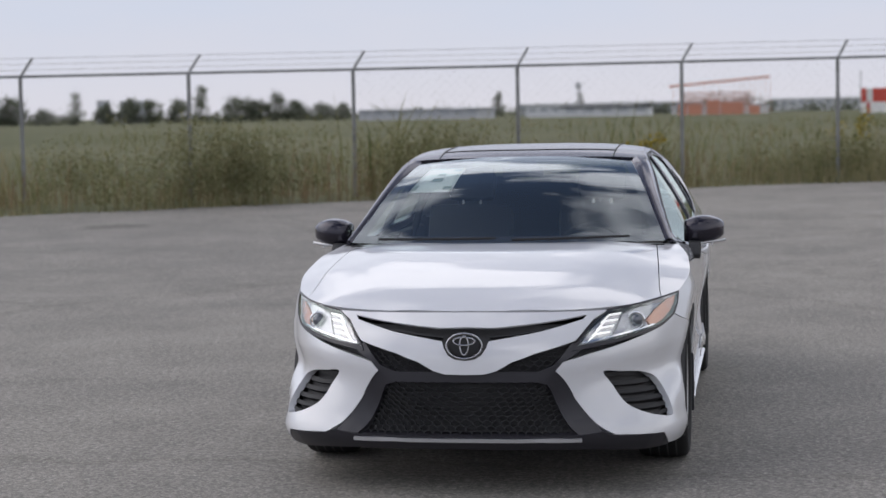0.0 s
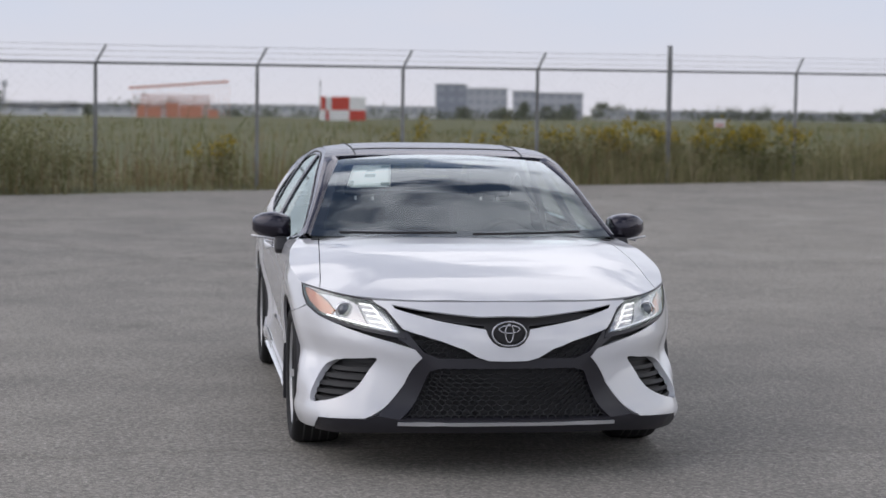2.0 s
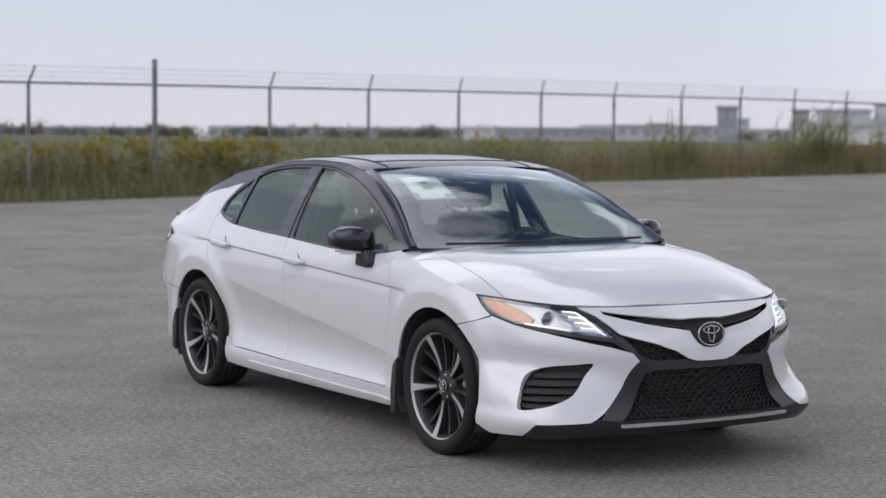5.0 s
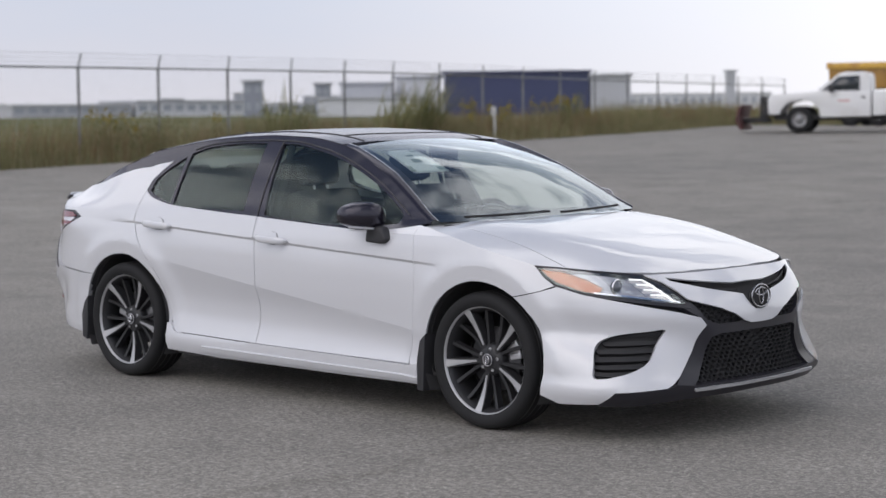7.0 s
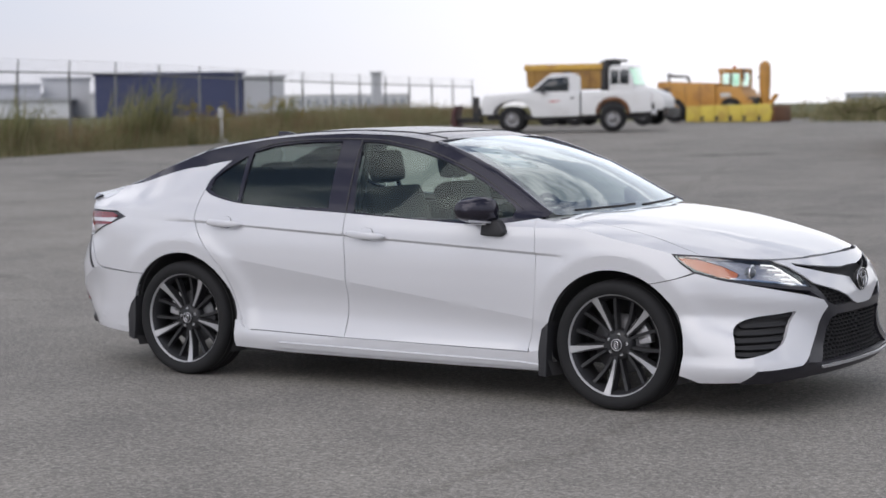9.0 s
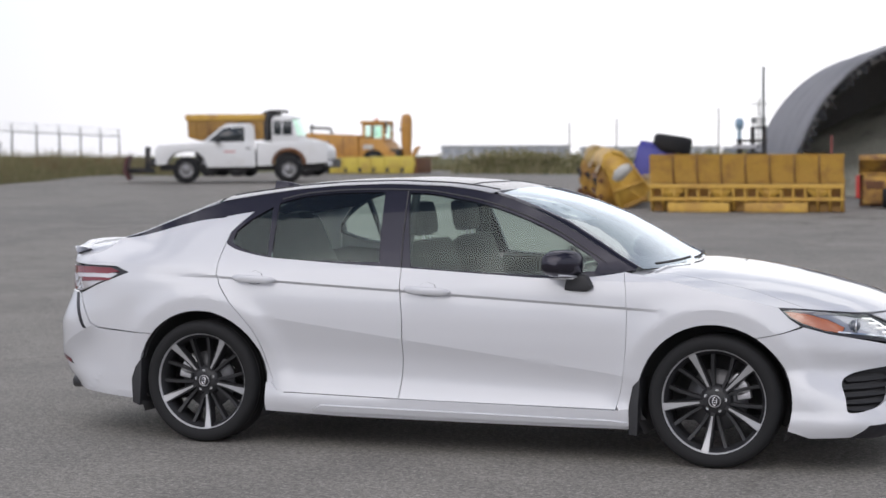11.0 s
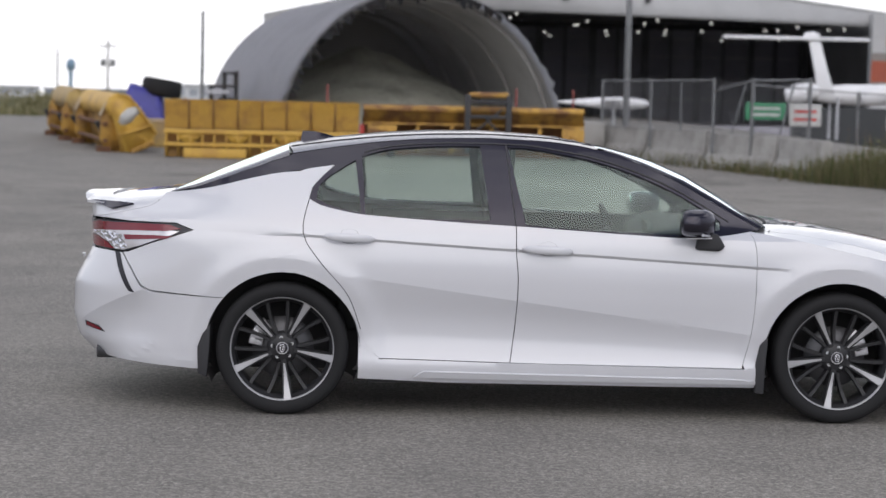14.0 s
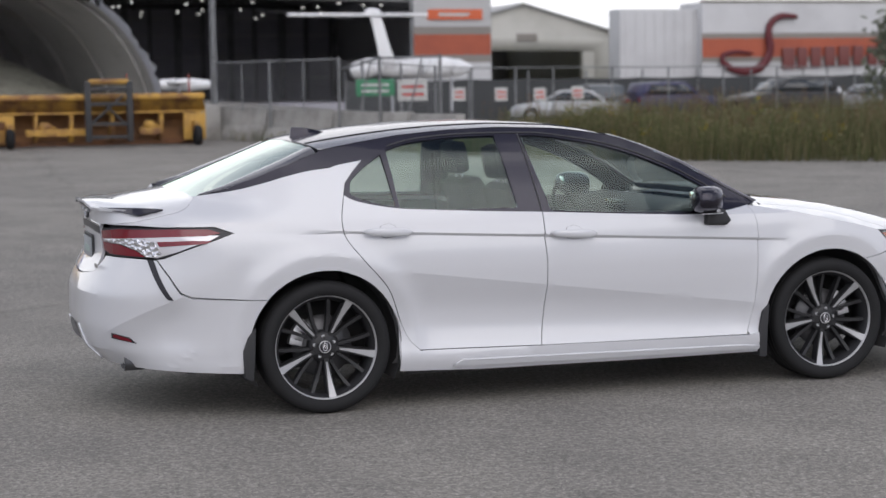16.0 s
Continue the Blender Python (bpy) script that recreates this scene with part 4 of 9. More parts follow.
for flip in (False, True):
    sheet(boot, [(-2.025, 0.0), (-2.01, -0.35), (-1.975, -0.62)] + [(x, deck_y(x)) for x in deck_xs] + [(-2.482, -0.2), (-2.484, 0.0)], deck, (), 0.045, 0, 0, flip)
    sheet(boot, BOOT_LINE + [(-2.90, 0.94), (-2.90, 0.72), (MID_TAIL, 0.69), (MID_TAIL, 1.02)] + [(tail_s(x, deck_edge(x)), deck_edge(x)) for x in deck_xs[::-1]], skin, (), 0.045, 0, 0, flip)
thick(boot, 0.015, 0.004)
boot = part("boot_lid", boot, WHITE, car)
spoiler = bmesh.new()
for flip in (False, True):
    lip = [(-2.36, 0.0), (-2.35, -0.30), (-2.30, -0.52), (-2.22, -0.66), (-2.25, -0.665), (-2.36, -0.60), (-2.46, -0.45), (-2.505, -0.22), (-2.515, 0.0)]
    sheet(spoiler, lip, lambda x, y: Vector((x, y, deck(max(x, -2.46), y).z + 0.016 * max(0.0, min(1.0, (-2.30 - x) / 0.15)))), (), 0.03, 0.002, 0, flip)
thick(spoiler, 0.014)
part("spoiler", spoiler, WHITE, boot)
for flip in (False, True):
    panel("spoiler_insert", [(-2.065, 1.032), (-2.20, 1.037), (-2.40, 1.040), (-2.75, 1.041), (MID_TAIL, 1.041), (MID_TAIL, 1.030), (-2.75, 1.029), (-2.45, 1.020), (-2.30, 1.006)], BLACK, boot, flip=flip, off=0.016, gap=0, depth=0.012)
panel("boot_trim", [(-2.915, 0.905), (-2.915, 0.942), (MID_TAIL, 0.955), (MID_TAIL, 0.918)], TRIM, boot, both=True, off=0.003, gap=0)
panel("boot_trim_bar", [(-2.915, 0.945), (-2.915, 0.953), (MID_TAIL, 0.966), (MID_TAIL, 0.958)], CHROME, boot, both=True, off=0.004, gap=0)
plate = part("plate_holder", box_bm(-2.468, -0.17, 0.735, -2.440, 0.17, 0.885, 0.004), MATT, car, "dark number plate holder")
part("plate", box_bm(-2.473, -0.150, 0.752, -2.467, 0.150, 0.868, 0.001), material("plate_grey", (0.30, 0.32, 0.34), 0.4), plate)
part("plate_bar", box_bm(-2.476, -0.09, 0.792, -2.472, 0.09, 0.826), INK, plate)
for y in (-0.44, -0.40):
    part("trim_letters_bar", box_bm(-2.487, y - 0.013, 0.742, -2.478, y + 0.013, 0.760), CHROME, boot)

rb = bmesh.new()
for flip in (False, True):
    sheet(rb, [(-1.478, 0.590), (-1.83, 0.609), (-1.904, 0.632), (-2.023, 0.714), (-2.178, 0.797), (-2.40, 0.802), (-2.80, 0.802), (-2.885, 0.72), (MID_TAIL, 0.685), (MID_TAIL, 0.430), (-3.048, 0.441), (-2.985, 0.360), (-2.908, 0.275), (-2.788, 0.268), (-2.405, 0.251), (-2.1, 0.246), (-1.617, 0.226)] + arch(-1.4125, 198, 141)[1:-1], skin, (), 0.025, 0.004, 0.002, flip, [[(float(x), bumper_ridge(x)) for x in np.arange(-2.8, -1.7, 0.025)]] + lip_lines(-1.4125))
thick(rb, 0.03)
sharpen(rb, 13)
rb = part("rear_bumper", rb, WHITE, car)
panel("diffuser", [(-2.905, 0.278), (-2.980, 0.360), (-3.045, 0.438), (MID_TAIL, 0.428), (MID_TAIL, 0.25), (-2.90, 0.25)], TRIM, rb, both=True, off=-0.01, gap=0)
for flip in (False, True):
    panel("bumper_slit", [(-2.264, 0.797), (-2.205, 0.797), (-1.943, 0.602), (-1.982, 0.604)], TRIM, rb, flip=flip, off=0.007, gap=0, depth=0.012, h=0.02)
    panel("reflector_recess", [(-2.50, 0.404), (-2.49, 0.432), (-2.30, 0.412), (-2.24, 0.380)], TRIM, rb, flip=flip, off=0.006, gap=0, depth=0.012, h=0.02)
    panel("rear_reflector", [(-2.47, 0.410), (-2.46, 0.427), (-2.30, 0.404), (-2.28, 0.388)], RED_LENS, rb, flip=flip, off=0.010, gap=0, depth=0.012, h=0.02)
    panel("diffuser_fin", [(-2.905, 0.276), (-2.980, 0.362), (-3.045, 0.440), (-3.085, 0.432), (-3.03, 0.35), (-2.965, 0.262)], WHITE, rb, flip=flip, off=0.010, gap=0, depth=0.05, h=0.02)
    for dy in (0.0, 0.085):
        bm = bmesh.new()
        add_lathe(bm, [(0.036, 0.0), (0.036, 0.10), (0.031, 0.10), (0.031, 0.02)], 20, pose(-2.28, (0.59 - dy) * (1 if flip else -1), 0.268, 0, -90, 0))
        part("exhaust_tip", bm, DISC, rb)
    tail = panel("tail_light", [(-2.885, 0.935), (-2.574, 0.950), (-2.0, 0.954), (-1.74, 0.954), (-1.642, 0.924), (-1.749, 0.894), (-2.119, 0.807), (-2.40, 0.804), (-2.80, 0.806), (-2.885, 0.83)], TRIM, car, flip=flip, off=-0.004, gap=0.001, depth=0.02, h=0.03, label="red and clear tail light with black edge")
    panel("red_strip", [(-2.87, 0.924), (-2.574, 0.942), (-2.0, 0.947), (-1.78, 0.945), (-1.71, 0.926), (-1.80, 0.913), (-2.06, 0.910), (-2.45, 0.900), (-2.72, 0.890), (-2.87, 0.884)], RED_LENS, tail, flip=flip, off=0.004, gap=0, depth=0.008, h=0.03)
    panel("clear_strip", [(-2.86, 0.890), (-2.72, 0.900), (-2.45, 0.910), (-2.06, 0.920), (-1.80, 0.917), (-1.72, 0.915), (-1.76, 0.897), (-2.0, 0.838), (-2.17, 0.808), (-2.28, 0.810), (-2.375, 0.842), (-2.56, 0.868), (-2.85, 0.874)], CLEAR_LENS, tail, flip=flip, off=0.003, gap=0, depth=0.008, h=0.03)
    panel("lamp_facet", [(-2.84, 0.884), (-2.60, 0.894), (-2.36, 0.896), (-2.20, 0.886), (-2.13, 0.826), (-2.20, 0.812), (-2.28, 0.814), (-2.375, 0.845), (-2.56, 0.871), (-2.83, 0.877)], FACETS, tail, flip=flip, off=0.0045, gap=0, depth=0.006, h=0.02)
    panel("red_strip", [(-2.168, 0.886), (-1.90, 0.891), (-1.765, 0.889), (-1.80, 0.876), (-2.0, 0.868), (-2.148, 0.862)], RED_LENS, tail, flip=flip, off=0.006, gap=0, depth=0.006, h=0.03)
    panel("red_strip", [(-2.85, 0.870), (-2.565, 0.864), (-2.383, 0.839), (-2.295, 0.811), (-2.74, 0.814), (-2.85, 0.835)], RED_LENS, tail, flip=flip, off=0.004, gap=0, depth=0.008, h=0.03)
    for k in range(3):
        panel("lamp_facet", [(-2.44 + 0.07 * k, 0.900), (-2.425 + 0.07 * k, 0.900), (-2.235 + 0.05 * k, 0.822), (-2.25 + 0.05 * k, 0.820)], FACETS, tail, flip=flip, off=0.005, gap=0, depth=0.006, h=0.02)

# Dark shell, wheel wells and underside behind the panels.
shell = bmesh.new()
for flip in (False, True):
    sheet(shell, [(MID_TAIL, 0.22), (MID_TAIL, 0.98), (-1.4, 0.98), (-1.25, 1.02), (-0.2, 0.95), (0.9, 0.93), (1.9, 0.78), (2.5, 0.74), (MID_NOSE, 0.74), (MID_NOSE, 0.20), (0.0, 0.20)], skin, [dense(arch(1.4125, 0, 345, 0.383, 24), 0.1), dense(arch(-1.4125, 0, 345, 0.383, 24), 0.1)], 0.09, -0.05, 0, flip)
part("inner_shell", shell, UNDER, car)
bm = box_bm(-2.05, -0.55, 0.19, 2.1, 0.55, 0.23)
add_box(bm, -0.98, -0.86, 0.17, 0.98, 0.86, 0.21)
part("underside", bm, UNDER, car)
for ax in (-1.4125, 1.4125):
    for sg in (-1, 1):
        bm = bmesh.new()
        pr = [(0.392, 0.0), (0.400, -0.10), (0.400, -0.34), (0.05, -0.35)]
        add_lathe(bm, pr, 40, pose(ax, sg * 0.90, 0.335, 90 if sg < 0 else -90, 0, 0))
        bmesh.ops.delete(bm, geom=[v for v in bm.verts if v.co.z < 0.12], context="VERTS")
        part("wheel_arch_liner", bm, UNDER, car)
        bm = bmesh.new()
        if ax > 0:
            pts = [(0.985, 0.155), (0.985, 0.30), (1.005, 0.40), (1.045, 0.44), (1.035, 0.30), (1.03, 0.150)]
        else:
            pts = [(-1.832, 0.205), (-1.836, 0.34), (-1.812, 0.405), (-1.772, 0.455), (-1.778, 0.30), (-1.788, 0.188)]
        add_prism(bm, pts, "y", sg * 0.72, sg * 0.915, 0.006)
        sharpen(bm)
        part("mud_flap", bm, MATT, car)

# Door mirrors.
for sg in (-1, 1):
    bm = bmesh.new()
    rows = []
    for i in range(13):
        t = i / 12
        y = sg * (0.862 + 0.196 * t)
        sc = math.sin(math.pi * (0.16 + 0.78 * t)) ** 0.45
        ring = []
        for a in np.linspace(0, 2 * math.pi, 20, endpoint=False):
            ca, sa = math.cos(a), math.sin(a)
            ex = 0.104 if ca > 0 else 0.078
            ring.append(bm.verts.new((0.655 + sc * ex * (abs(ca) ** 0.6) * (1 if ca > 0 else -1) - 0.045 * t**2, y, 1.004 + 0.010 * t + sc * (0.078 if sa > 0 else 0.064) * (abs(sa) ** 0.65) * (1 if sa > 0 else -1))))
        rows.append(ring)
    for a, b in zip(rows, rows[1:]):
        for i in range(20):
            bm.faces.new((a[i], a[(i + 1) % 20], b[(i + 1) % 20], b[i]))
    bm.faces.new(rows[0])
    bm.faces.new(rows[-1])
    bmesh.ops.recalc_face_normals(bm, faces=bm.faces[:])
    mir = part("door_mirror", bm, BLACK, car, "glossy black door mirror")
    bm = bmesh.new()
    add_prism(bm, [(0.655, 0.880), (0.672, 0.97), (0.768, 0.960), (0.806, 0.897), (0.775, 0.874)], "y", sg * 0.885, sg * 0.945, 0.012)
    part("mirror_foot", bm, MATT, mir)
    bm = bmesh.new()
    add_path(bm, [Vector((0.725 - 0.06 * t**2, sg * (0.905 + 0.16 * t), 0.946 + 0.016 * t)) for t in np.linspace(0, 1, 8)], 0.007, 6)
    add_path(bm, [Vector((0.60 + 0.125 * t, sg * 1.0, 0.940 + 0.004 * t)) for t in np.linspace(0, 1, 4)], 0.004, 6)
    part("mirror_strip", bm, SATIN, mir)
    part("mirror_glass", box_bm(0.570, 0.915, 0.975, 0.584, 1.030, 1.058, 0.006) if sg > 0 else box_bm(0.570, -1.030, 0.975, 0.584, -0.915, 1.058, 0.006), MIRROR, mir)


# Wheels.
def wheel_parts(turn, grip):
    """A wheel lying with its outer face to +z, about the origin."""
    w = empty("wheel", "", "")
    bm = bmesh.new()
    add_lathe(bm, [(0.262, -0.105), (0.274, -0.118), (0.300, -0.120), (0.322, -0.112), (0.333, -0.090), (0.335, -0.03), (0.335, 0.03), (0.333, 0.085), (0.325, 0.104), (0.308, 0.115), (0.284, 0.114), (0.270, 0.106), (0.262, 0.100)], 72)
    bmesh.ops.recalc_face_normals(bm, faces=bm.faces[:])
    part("tyre", bm, RUBBER, w, "black low-profile tyre")
    for h in (-0.06, -0.02, 0.02, 0.06):
        bm = bmesh.new()
        add_lathe(bm, [(0.3354, h - 0.004), (0.3356, h + 0.004)], 72)
        part("tread_groove", bm, UNDER, w)
    bm = bmesh.new()
    add_lathe(bm, [(0.265, -0.10), (0.255, -0.095), (0.240, -0.06), (0.234, 0.04), (0.243, 0.075), (0.255, 0.088)], 64)
    part("rim", bm, RIM_BLACK, w, "black and machined alloy rim")
    bm = bmesh.new()
    add_lathe(bm, [(0.254, 0.086), (0.2585, 0.097), (0.2645, 0.101), (0.268, 0.096)], 72)
    bmesh.ops.recalc_face_normals(bm, faces=bm.faces[:])
    part("rim_lip", bm, MACHINED, w)
    bm = bmesh.new()
    add_lathe(bm, [(0.0, 0.060), (0.052, 0.060), (0.074, 0.050), (0.082, 0.030), (0.082, -0.02)], 40)
    part("hub", bm, RIM_BLACK, w)

    def spoke(a0, ri, ro, wi, wo, top, deep, mat, name, skew=0.0):
        bm = bmesh.new()
        rows = []
        for i in range(6):
            t = i / 5
            r, hw = ri + (ro - ri) * t, wi + (wo - wi) * t**1.3
            a = a0 + skew * t
            h = top[0] + (top[1] - top[0]) * t - 0.010 * math.sin(math.pi * t)
            c, s = Vector((math.cos(a), math.sin(a), 0)), Vector((-math.sin(a), math.cos(a), 0))
            rows.append([bm.verts.new(c * r + s * k + Vector((0, 0, z))) for k, z in ((-hw * 1.25, h - deep), (-hw, h), (hw, h), (hw * 1.25, h - deep))])
        for p, q in zip(rows, rows[1:]):
            for k in range(3):
                bm.faces.new((p[k], p[k + 1], q[k + 1], q[k]))
        bmesh.ops.recalc_face_normals(bm, faces=bm.faces[:])
        if sum(f.normal.z for f in bm.faces) < 0:
            bmesh.ops.reverse_faces(bm, faces=bm.faces[:])
        sharpen(bm, 30)
        part(name, bm, mat, w)

    for k in range(5):
        a = turn + k * math.tau / 5
        spoke(a, 0.050, 0.258, 0.012, 0.022, (0.056, 0.090), 0.045, RIM_BLACK, "spoke")
        spoke(a, 0.078, 0.259, 0.0040, 0.0175, (0.0605, 0.0935), 0.004, MACHINED, "machined_face")
        for d in (-0.30, 0.30):
            spoke(a + d * 0.95, 0.045, 0.252, 0.007, 0.009, (0.046, 0.068), 0.035, RIM_BLACK, "spoke", d * 0.45)
        an = a + math.tau / 10
        bm = bmesh.new()
        add_tube(bm, (0.052 * math.cos(an), 0.052 * math.sin(an), 0.03), (0.052 * math.cos(an), 0.052 * math.sin(an), 0.060), 0.010, 6)
        part("lug_nut", bm, SATIN, w)
    bm = bmesh.new()
    add_lathe(bm, [(0.0, 0.072), (0.024, 0.071), (0.031, 0.066), (0.032, 0.05)], 28)
    part("hub_cap", bm, TRIM, w)
    part("hub_cap_ring", ring_bm(0.029, 0.029, 0.0022, pose(0, 0, 0.069, 0, -90, 0)), SATIN, w)
    part("hub_cap_ring", ring_bm(0.019, 0.012, 0.0025, pose(0, 0, 0.073, 0, -90, 0)), CHROME, w)
    part("hub_cap_ring", ring_bm(0.006, 0.011, 0.002, pose(0, 0, 0.073, 0, -90, 0)), CHROME, w)
    bm = bmesh.new()
    add_lathe(bm, [(0.05, 0.005), (0.155, 0.005), (0.157, -0.004), (0.155, -0.015), (0.05, -0.015)], 48)
    bmesh.ops.recalc_face_normals(bm, faces=bm.faces[:])
    part("brake_disc", bm, DISC, w)
    bm = bmesh.new()
    for a in np.linspace(-0.32, 0.32, 5):
        add_box(bm, -0.02, 0.105, -0.03, 0.02, 0.175, 0.022, 0.006, pose(0, 0, 0, 0, 0, math.degrees(a) + grip - 90))
    part("brake_caliper", bm, SATIN, w)
    return w


for ax, sg, y, turn in ((-1.4125, -1, 0.800, -83), (1.4125, -1, 0.792, -100), (-1.4125, 1, 0.800, -70), (1.4125, 1, 0.792, -85)):
    w = wheel_parts(radians(turn), 150 if ax < 0 else 30)
    w.parent = car
    w.matrix_basis = pose(ax, sg * y, 0.335, 90, 0, 0) if sg < 0 else pose(ax, sg * y, 0.335, 90, 0, 180)


# Interior.
def soft_box(name, x0, y0, z0, x1, y1, z1, r, mat, parent, m=None, label=""):
    return part(name, box_bm(x0, y0, z0, x1, y1, z1, r, m), mat, parent, label)


for y in (-0.37, 0.37):
    st = soft_box("front_seat", -0.07, y - 0.25, 0.42, 0.45, y + 0.25, 0.60, 0.06, SEAT, car, label="black leather front seat")
    soft_box("backrest", -0.07, -0.24, 0, 0.07, 0.24, 0.62, 0.06, SEAT, st, pose(-0.07, y, 0.52, 0, -20, 0))
    soft_box("headrest", -0.05, -0.135, 0, 0.055, 0.135, 0.19, 0.05, SEAT, st, pose(-0.30, y, 1.125, 0, -10, 0))
    for dy in (-0.05, 0.05):
        bm = bmesh.new()
        add_tube(bm, (-0.265, y + dy, 1.04), (-0.305, y + dy, 1.17), 0.006, 8)
        part("headrest_post", bm, SATIN, st)
bench = soft_box("rear_seat", -1.15, -0.64, 0.40, -0.68, 0.64, 0.62, 0.06, SEAT, car, label="black leather rear bench")
soft_box("backrest", -0.07, -0.62, 0, 0.07, 0.62, 0.70, 0.05, SEAT, bench, pose(-1.13, 0, 0.55, 0, -24, 0))
for y in (-0.40, 0.0, 0.40):
    soft_box("headrest", -0.05, -0.12, 0, 0.05, 0.12, 0.15, 0.04, SEAT, bench, pose(-1.37, y, 1.08, 0, -10, 0))
soft_box("parcel_shelf", -1.95, -0.62, 1.03, -1.38, 0.62, 1.06, 0.01, SEAT, car)
dash = bmesh.new()
rows = []
for y in np.linspace(-0.76, 0.76, 13):
    k = abs(y) / 0.76
    hump = 0.05 * math.exp(-(((y - 0.37) / 0.16) ** 2))
    rows.append([dash.verts.new(p) for p in ((1.02 - 0.08 * k**2, y, 0.955), (0.80, y, 0.965 + 0.3 * hump), (0.60, y, 0.955 + hump), (0.52, y, 0.90 + 0.4 * hump), (0.56, y, 0.70), (0.70, y, 0.50))])
for a, b in zip(rows, rows[1:]):
    for k in range(5):
        dash.faces.new((a[k], b[k], b[k + 1], a[k + 1]))
part("dashboard", dash, material("dash_plastic", (0.022, 0.022, 0.024), 0.7), car)
soft_box("infotainment_screen", 0.525, -0.13, 0.83, 0.545, 0.13, 0.97, 0.006, material("dark_screen", (0.01, 0.01, 0.012), 0.1, 0, 0.5), car)
bm = bmesh.new()
tilt = pose(0.40, 0.37, 0.855, 0, -22, 0)
wheel_ring = ring_bm(0.185, 0.185, 0.016, tilt)
for a in (0.0, math.pi, -math.pi / 2):
    add_box(wheel_ring, -0.012, 0.02, -0.018, 0.012, 0.18, 0.018, 0.005, tilt @ Matrix.Rotation(a, 4, "X"))
add_box(wheel_ring, -0.03, -0.06, -0.055, 0.012, 0.06, 0.055, 0.015, tilt)
bm.free()
part("steering_wheel", wheel_ring, SEAT, car)
soft_box("centre_console", -0.35, -0.11, 0.30, 0.55, 0.11, 0.62, 0.03, SEAT, car)
for sg in (-1, 1):
    for x0, x1 in ((-0.22, 0.80), (-0.98, -0.28)):
        soft_box("door_trim", x0, sg * 0.80 - 0.03, 0.35, x1, sg * 0.80 + 0.03, 0.955, 0.02, SEAT, car)
    bm = bmesh.new()
    add_path(bm, [Vector((-0.28, sg * 0.765, 0.62)), Vector((-0.33, sg * 0.70, 1.02)), Vector((-0.36, sg * 0.64, 1.24))], 0.012, 6)
    part("seat_belt", bm, SEAT, car)
    bm = bmesh.new()
    add_path(bm, [Vector((-0.29, sg * 0.70, 0.98)), Vector((-0.26, sg * 0.60, 1.36))], 0.022, 8)
    part("pillar_trim", bm, SEAT, car)
liner = bmesh.new()
for flip in (False, True):
    sheet(liner, [(0.16, 0.0), (-1.45, 0.0), (-1.42, -0.45), (-1.2, -0.56), (-0.6, -0.57), (0.0, -0.55), (0.14, -0.45)], roof, (), 0.1, -0.035, 0, flip)
part("headliner", liner, LINER, car)
soft_box("cabin_floor", -1.0, -0.78, 0.26, 0.75, 0.78, 0.30, 0.0, SEAT, car)
soft_box("inner_mirror", 0.30, -0.11, 1.275, 0.325, 0.11, 1.335, 0.01, MATT, car)

# Paper price sheet behind the windscreen, on the passenger side.
sheet_ob = ws_patch("price_sheet", 0.50, 0.775, -0.845, -0.50, PAPER, car, -0.010, "white and pale green printed sheet taped inside the windscreen")
ws_patch("print_bars", 0.60, 0.635, -0.72, -0.63, INK, sheet_ob, -0.0078)
ws_patch("print_bars", 0.66, 0.685, -0.71, -0.64, INK, sheet_ob, -0.0078)
ws_patch("print_bars", 0.515, 0.55, -0.58, -0.51, INK, sheet_ob, -0.0078)
ws_patch("print_bars", 0.52, 0.57, -0.835, -0.80, INK, sheet_ob, -0.0078)
ws_patch("print_bars", 0.72, 0.76, -0.59, -0.52, INK, sheet_ob, -0.0078)


# ---- ground ----
def low_ground(x, y):
    """The parking area beyond the verge lies lower."""
    a, b = max(0.0, min(1.0, (x - 11) / 8)), max(0.0, min(1.0, (y - 30) / 15))
    return a * a * (3 - 2 * a) * b * b * (3 - 2 * b)


def far_dip(x, y):
    """Past the parked lorries the lot falls away again."""
    a = max(0.0, min(1.0, (y - 42) / 22))
    b = max(0.0, min(1.0, (8 - x) / 12))
    return 0.40 * a * a * (3 - 2 * a) * b * b * (3 - 2 * b)


def west_dip(x, y):
    """The airfield falls gently away to the west."""
    a = max(0.0, min(1.0, (-100 - x) / 200))
    b = max(0.0, min(1.0, (120 - y) / 60))
    return a * b


def ground_z(x, y):
    d = max(math.hypot(x, y) - 6, 0)
    return 1.3 * (1 - math.exp(-((d / 40) ** 1.3))) - low_ground(x, y) - far_dip(x, y) - west_dip(x, y)


def face_up(bm):
    bm.normal_update()
    bmesh.ops.reverse_faces(bm, faces=[f for f in bm.faces if f.normal.z < 0])


ASPHALT = material("old_asphalt", (0.13, 0.128, 0.125), 0.85, spec=0.3)
grain = noise_tex(ASPHALT, 30, 6, 0.8)
specks = node(ASPHALT, "ShaderNodeTexVoronoi", Scale=105.0)
wire(ASPHALT, node(ASPHALT, "ShaderNodeTexCoord").outputs["Object"], specks.inputs["Vector"])
patches, stains, broad = noise_tex(ASPHALT, 0.9, 6, 0.65), noise_tex(ASPHALT, 0.35, 3), noise_tex(ASPHALT, 0.07, 4)
tone = ramp(ASPHALT, grain.outputs["Fac"], [(0.33, (0.128, 0.120, 0.111)), (0.5, (0.200, 0.190, 0.176)), (0.66, (0.305, 0.290, 0.270))])
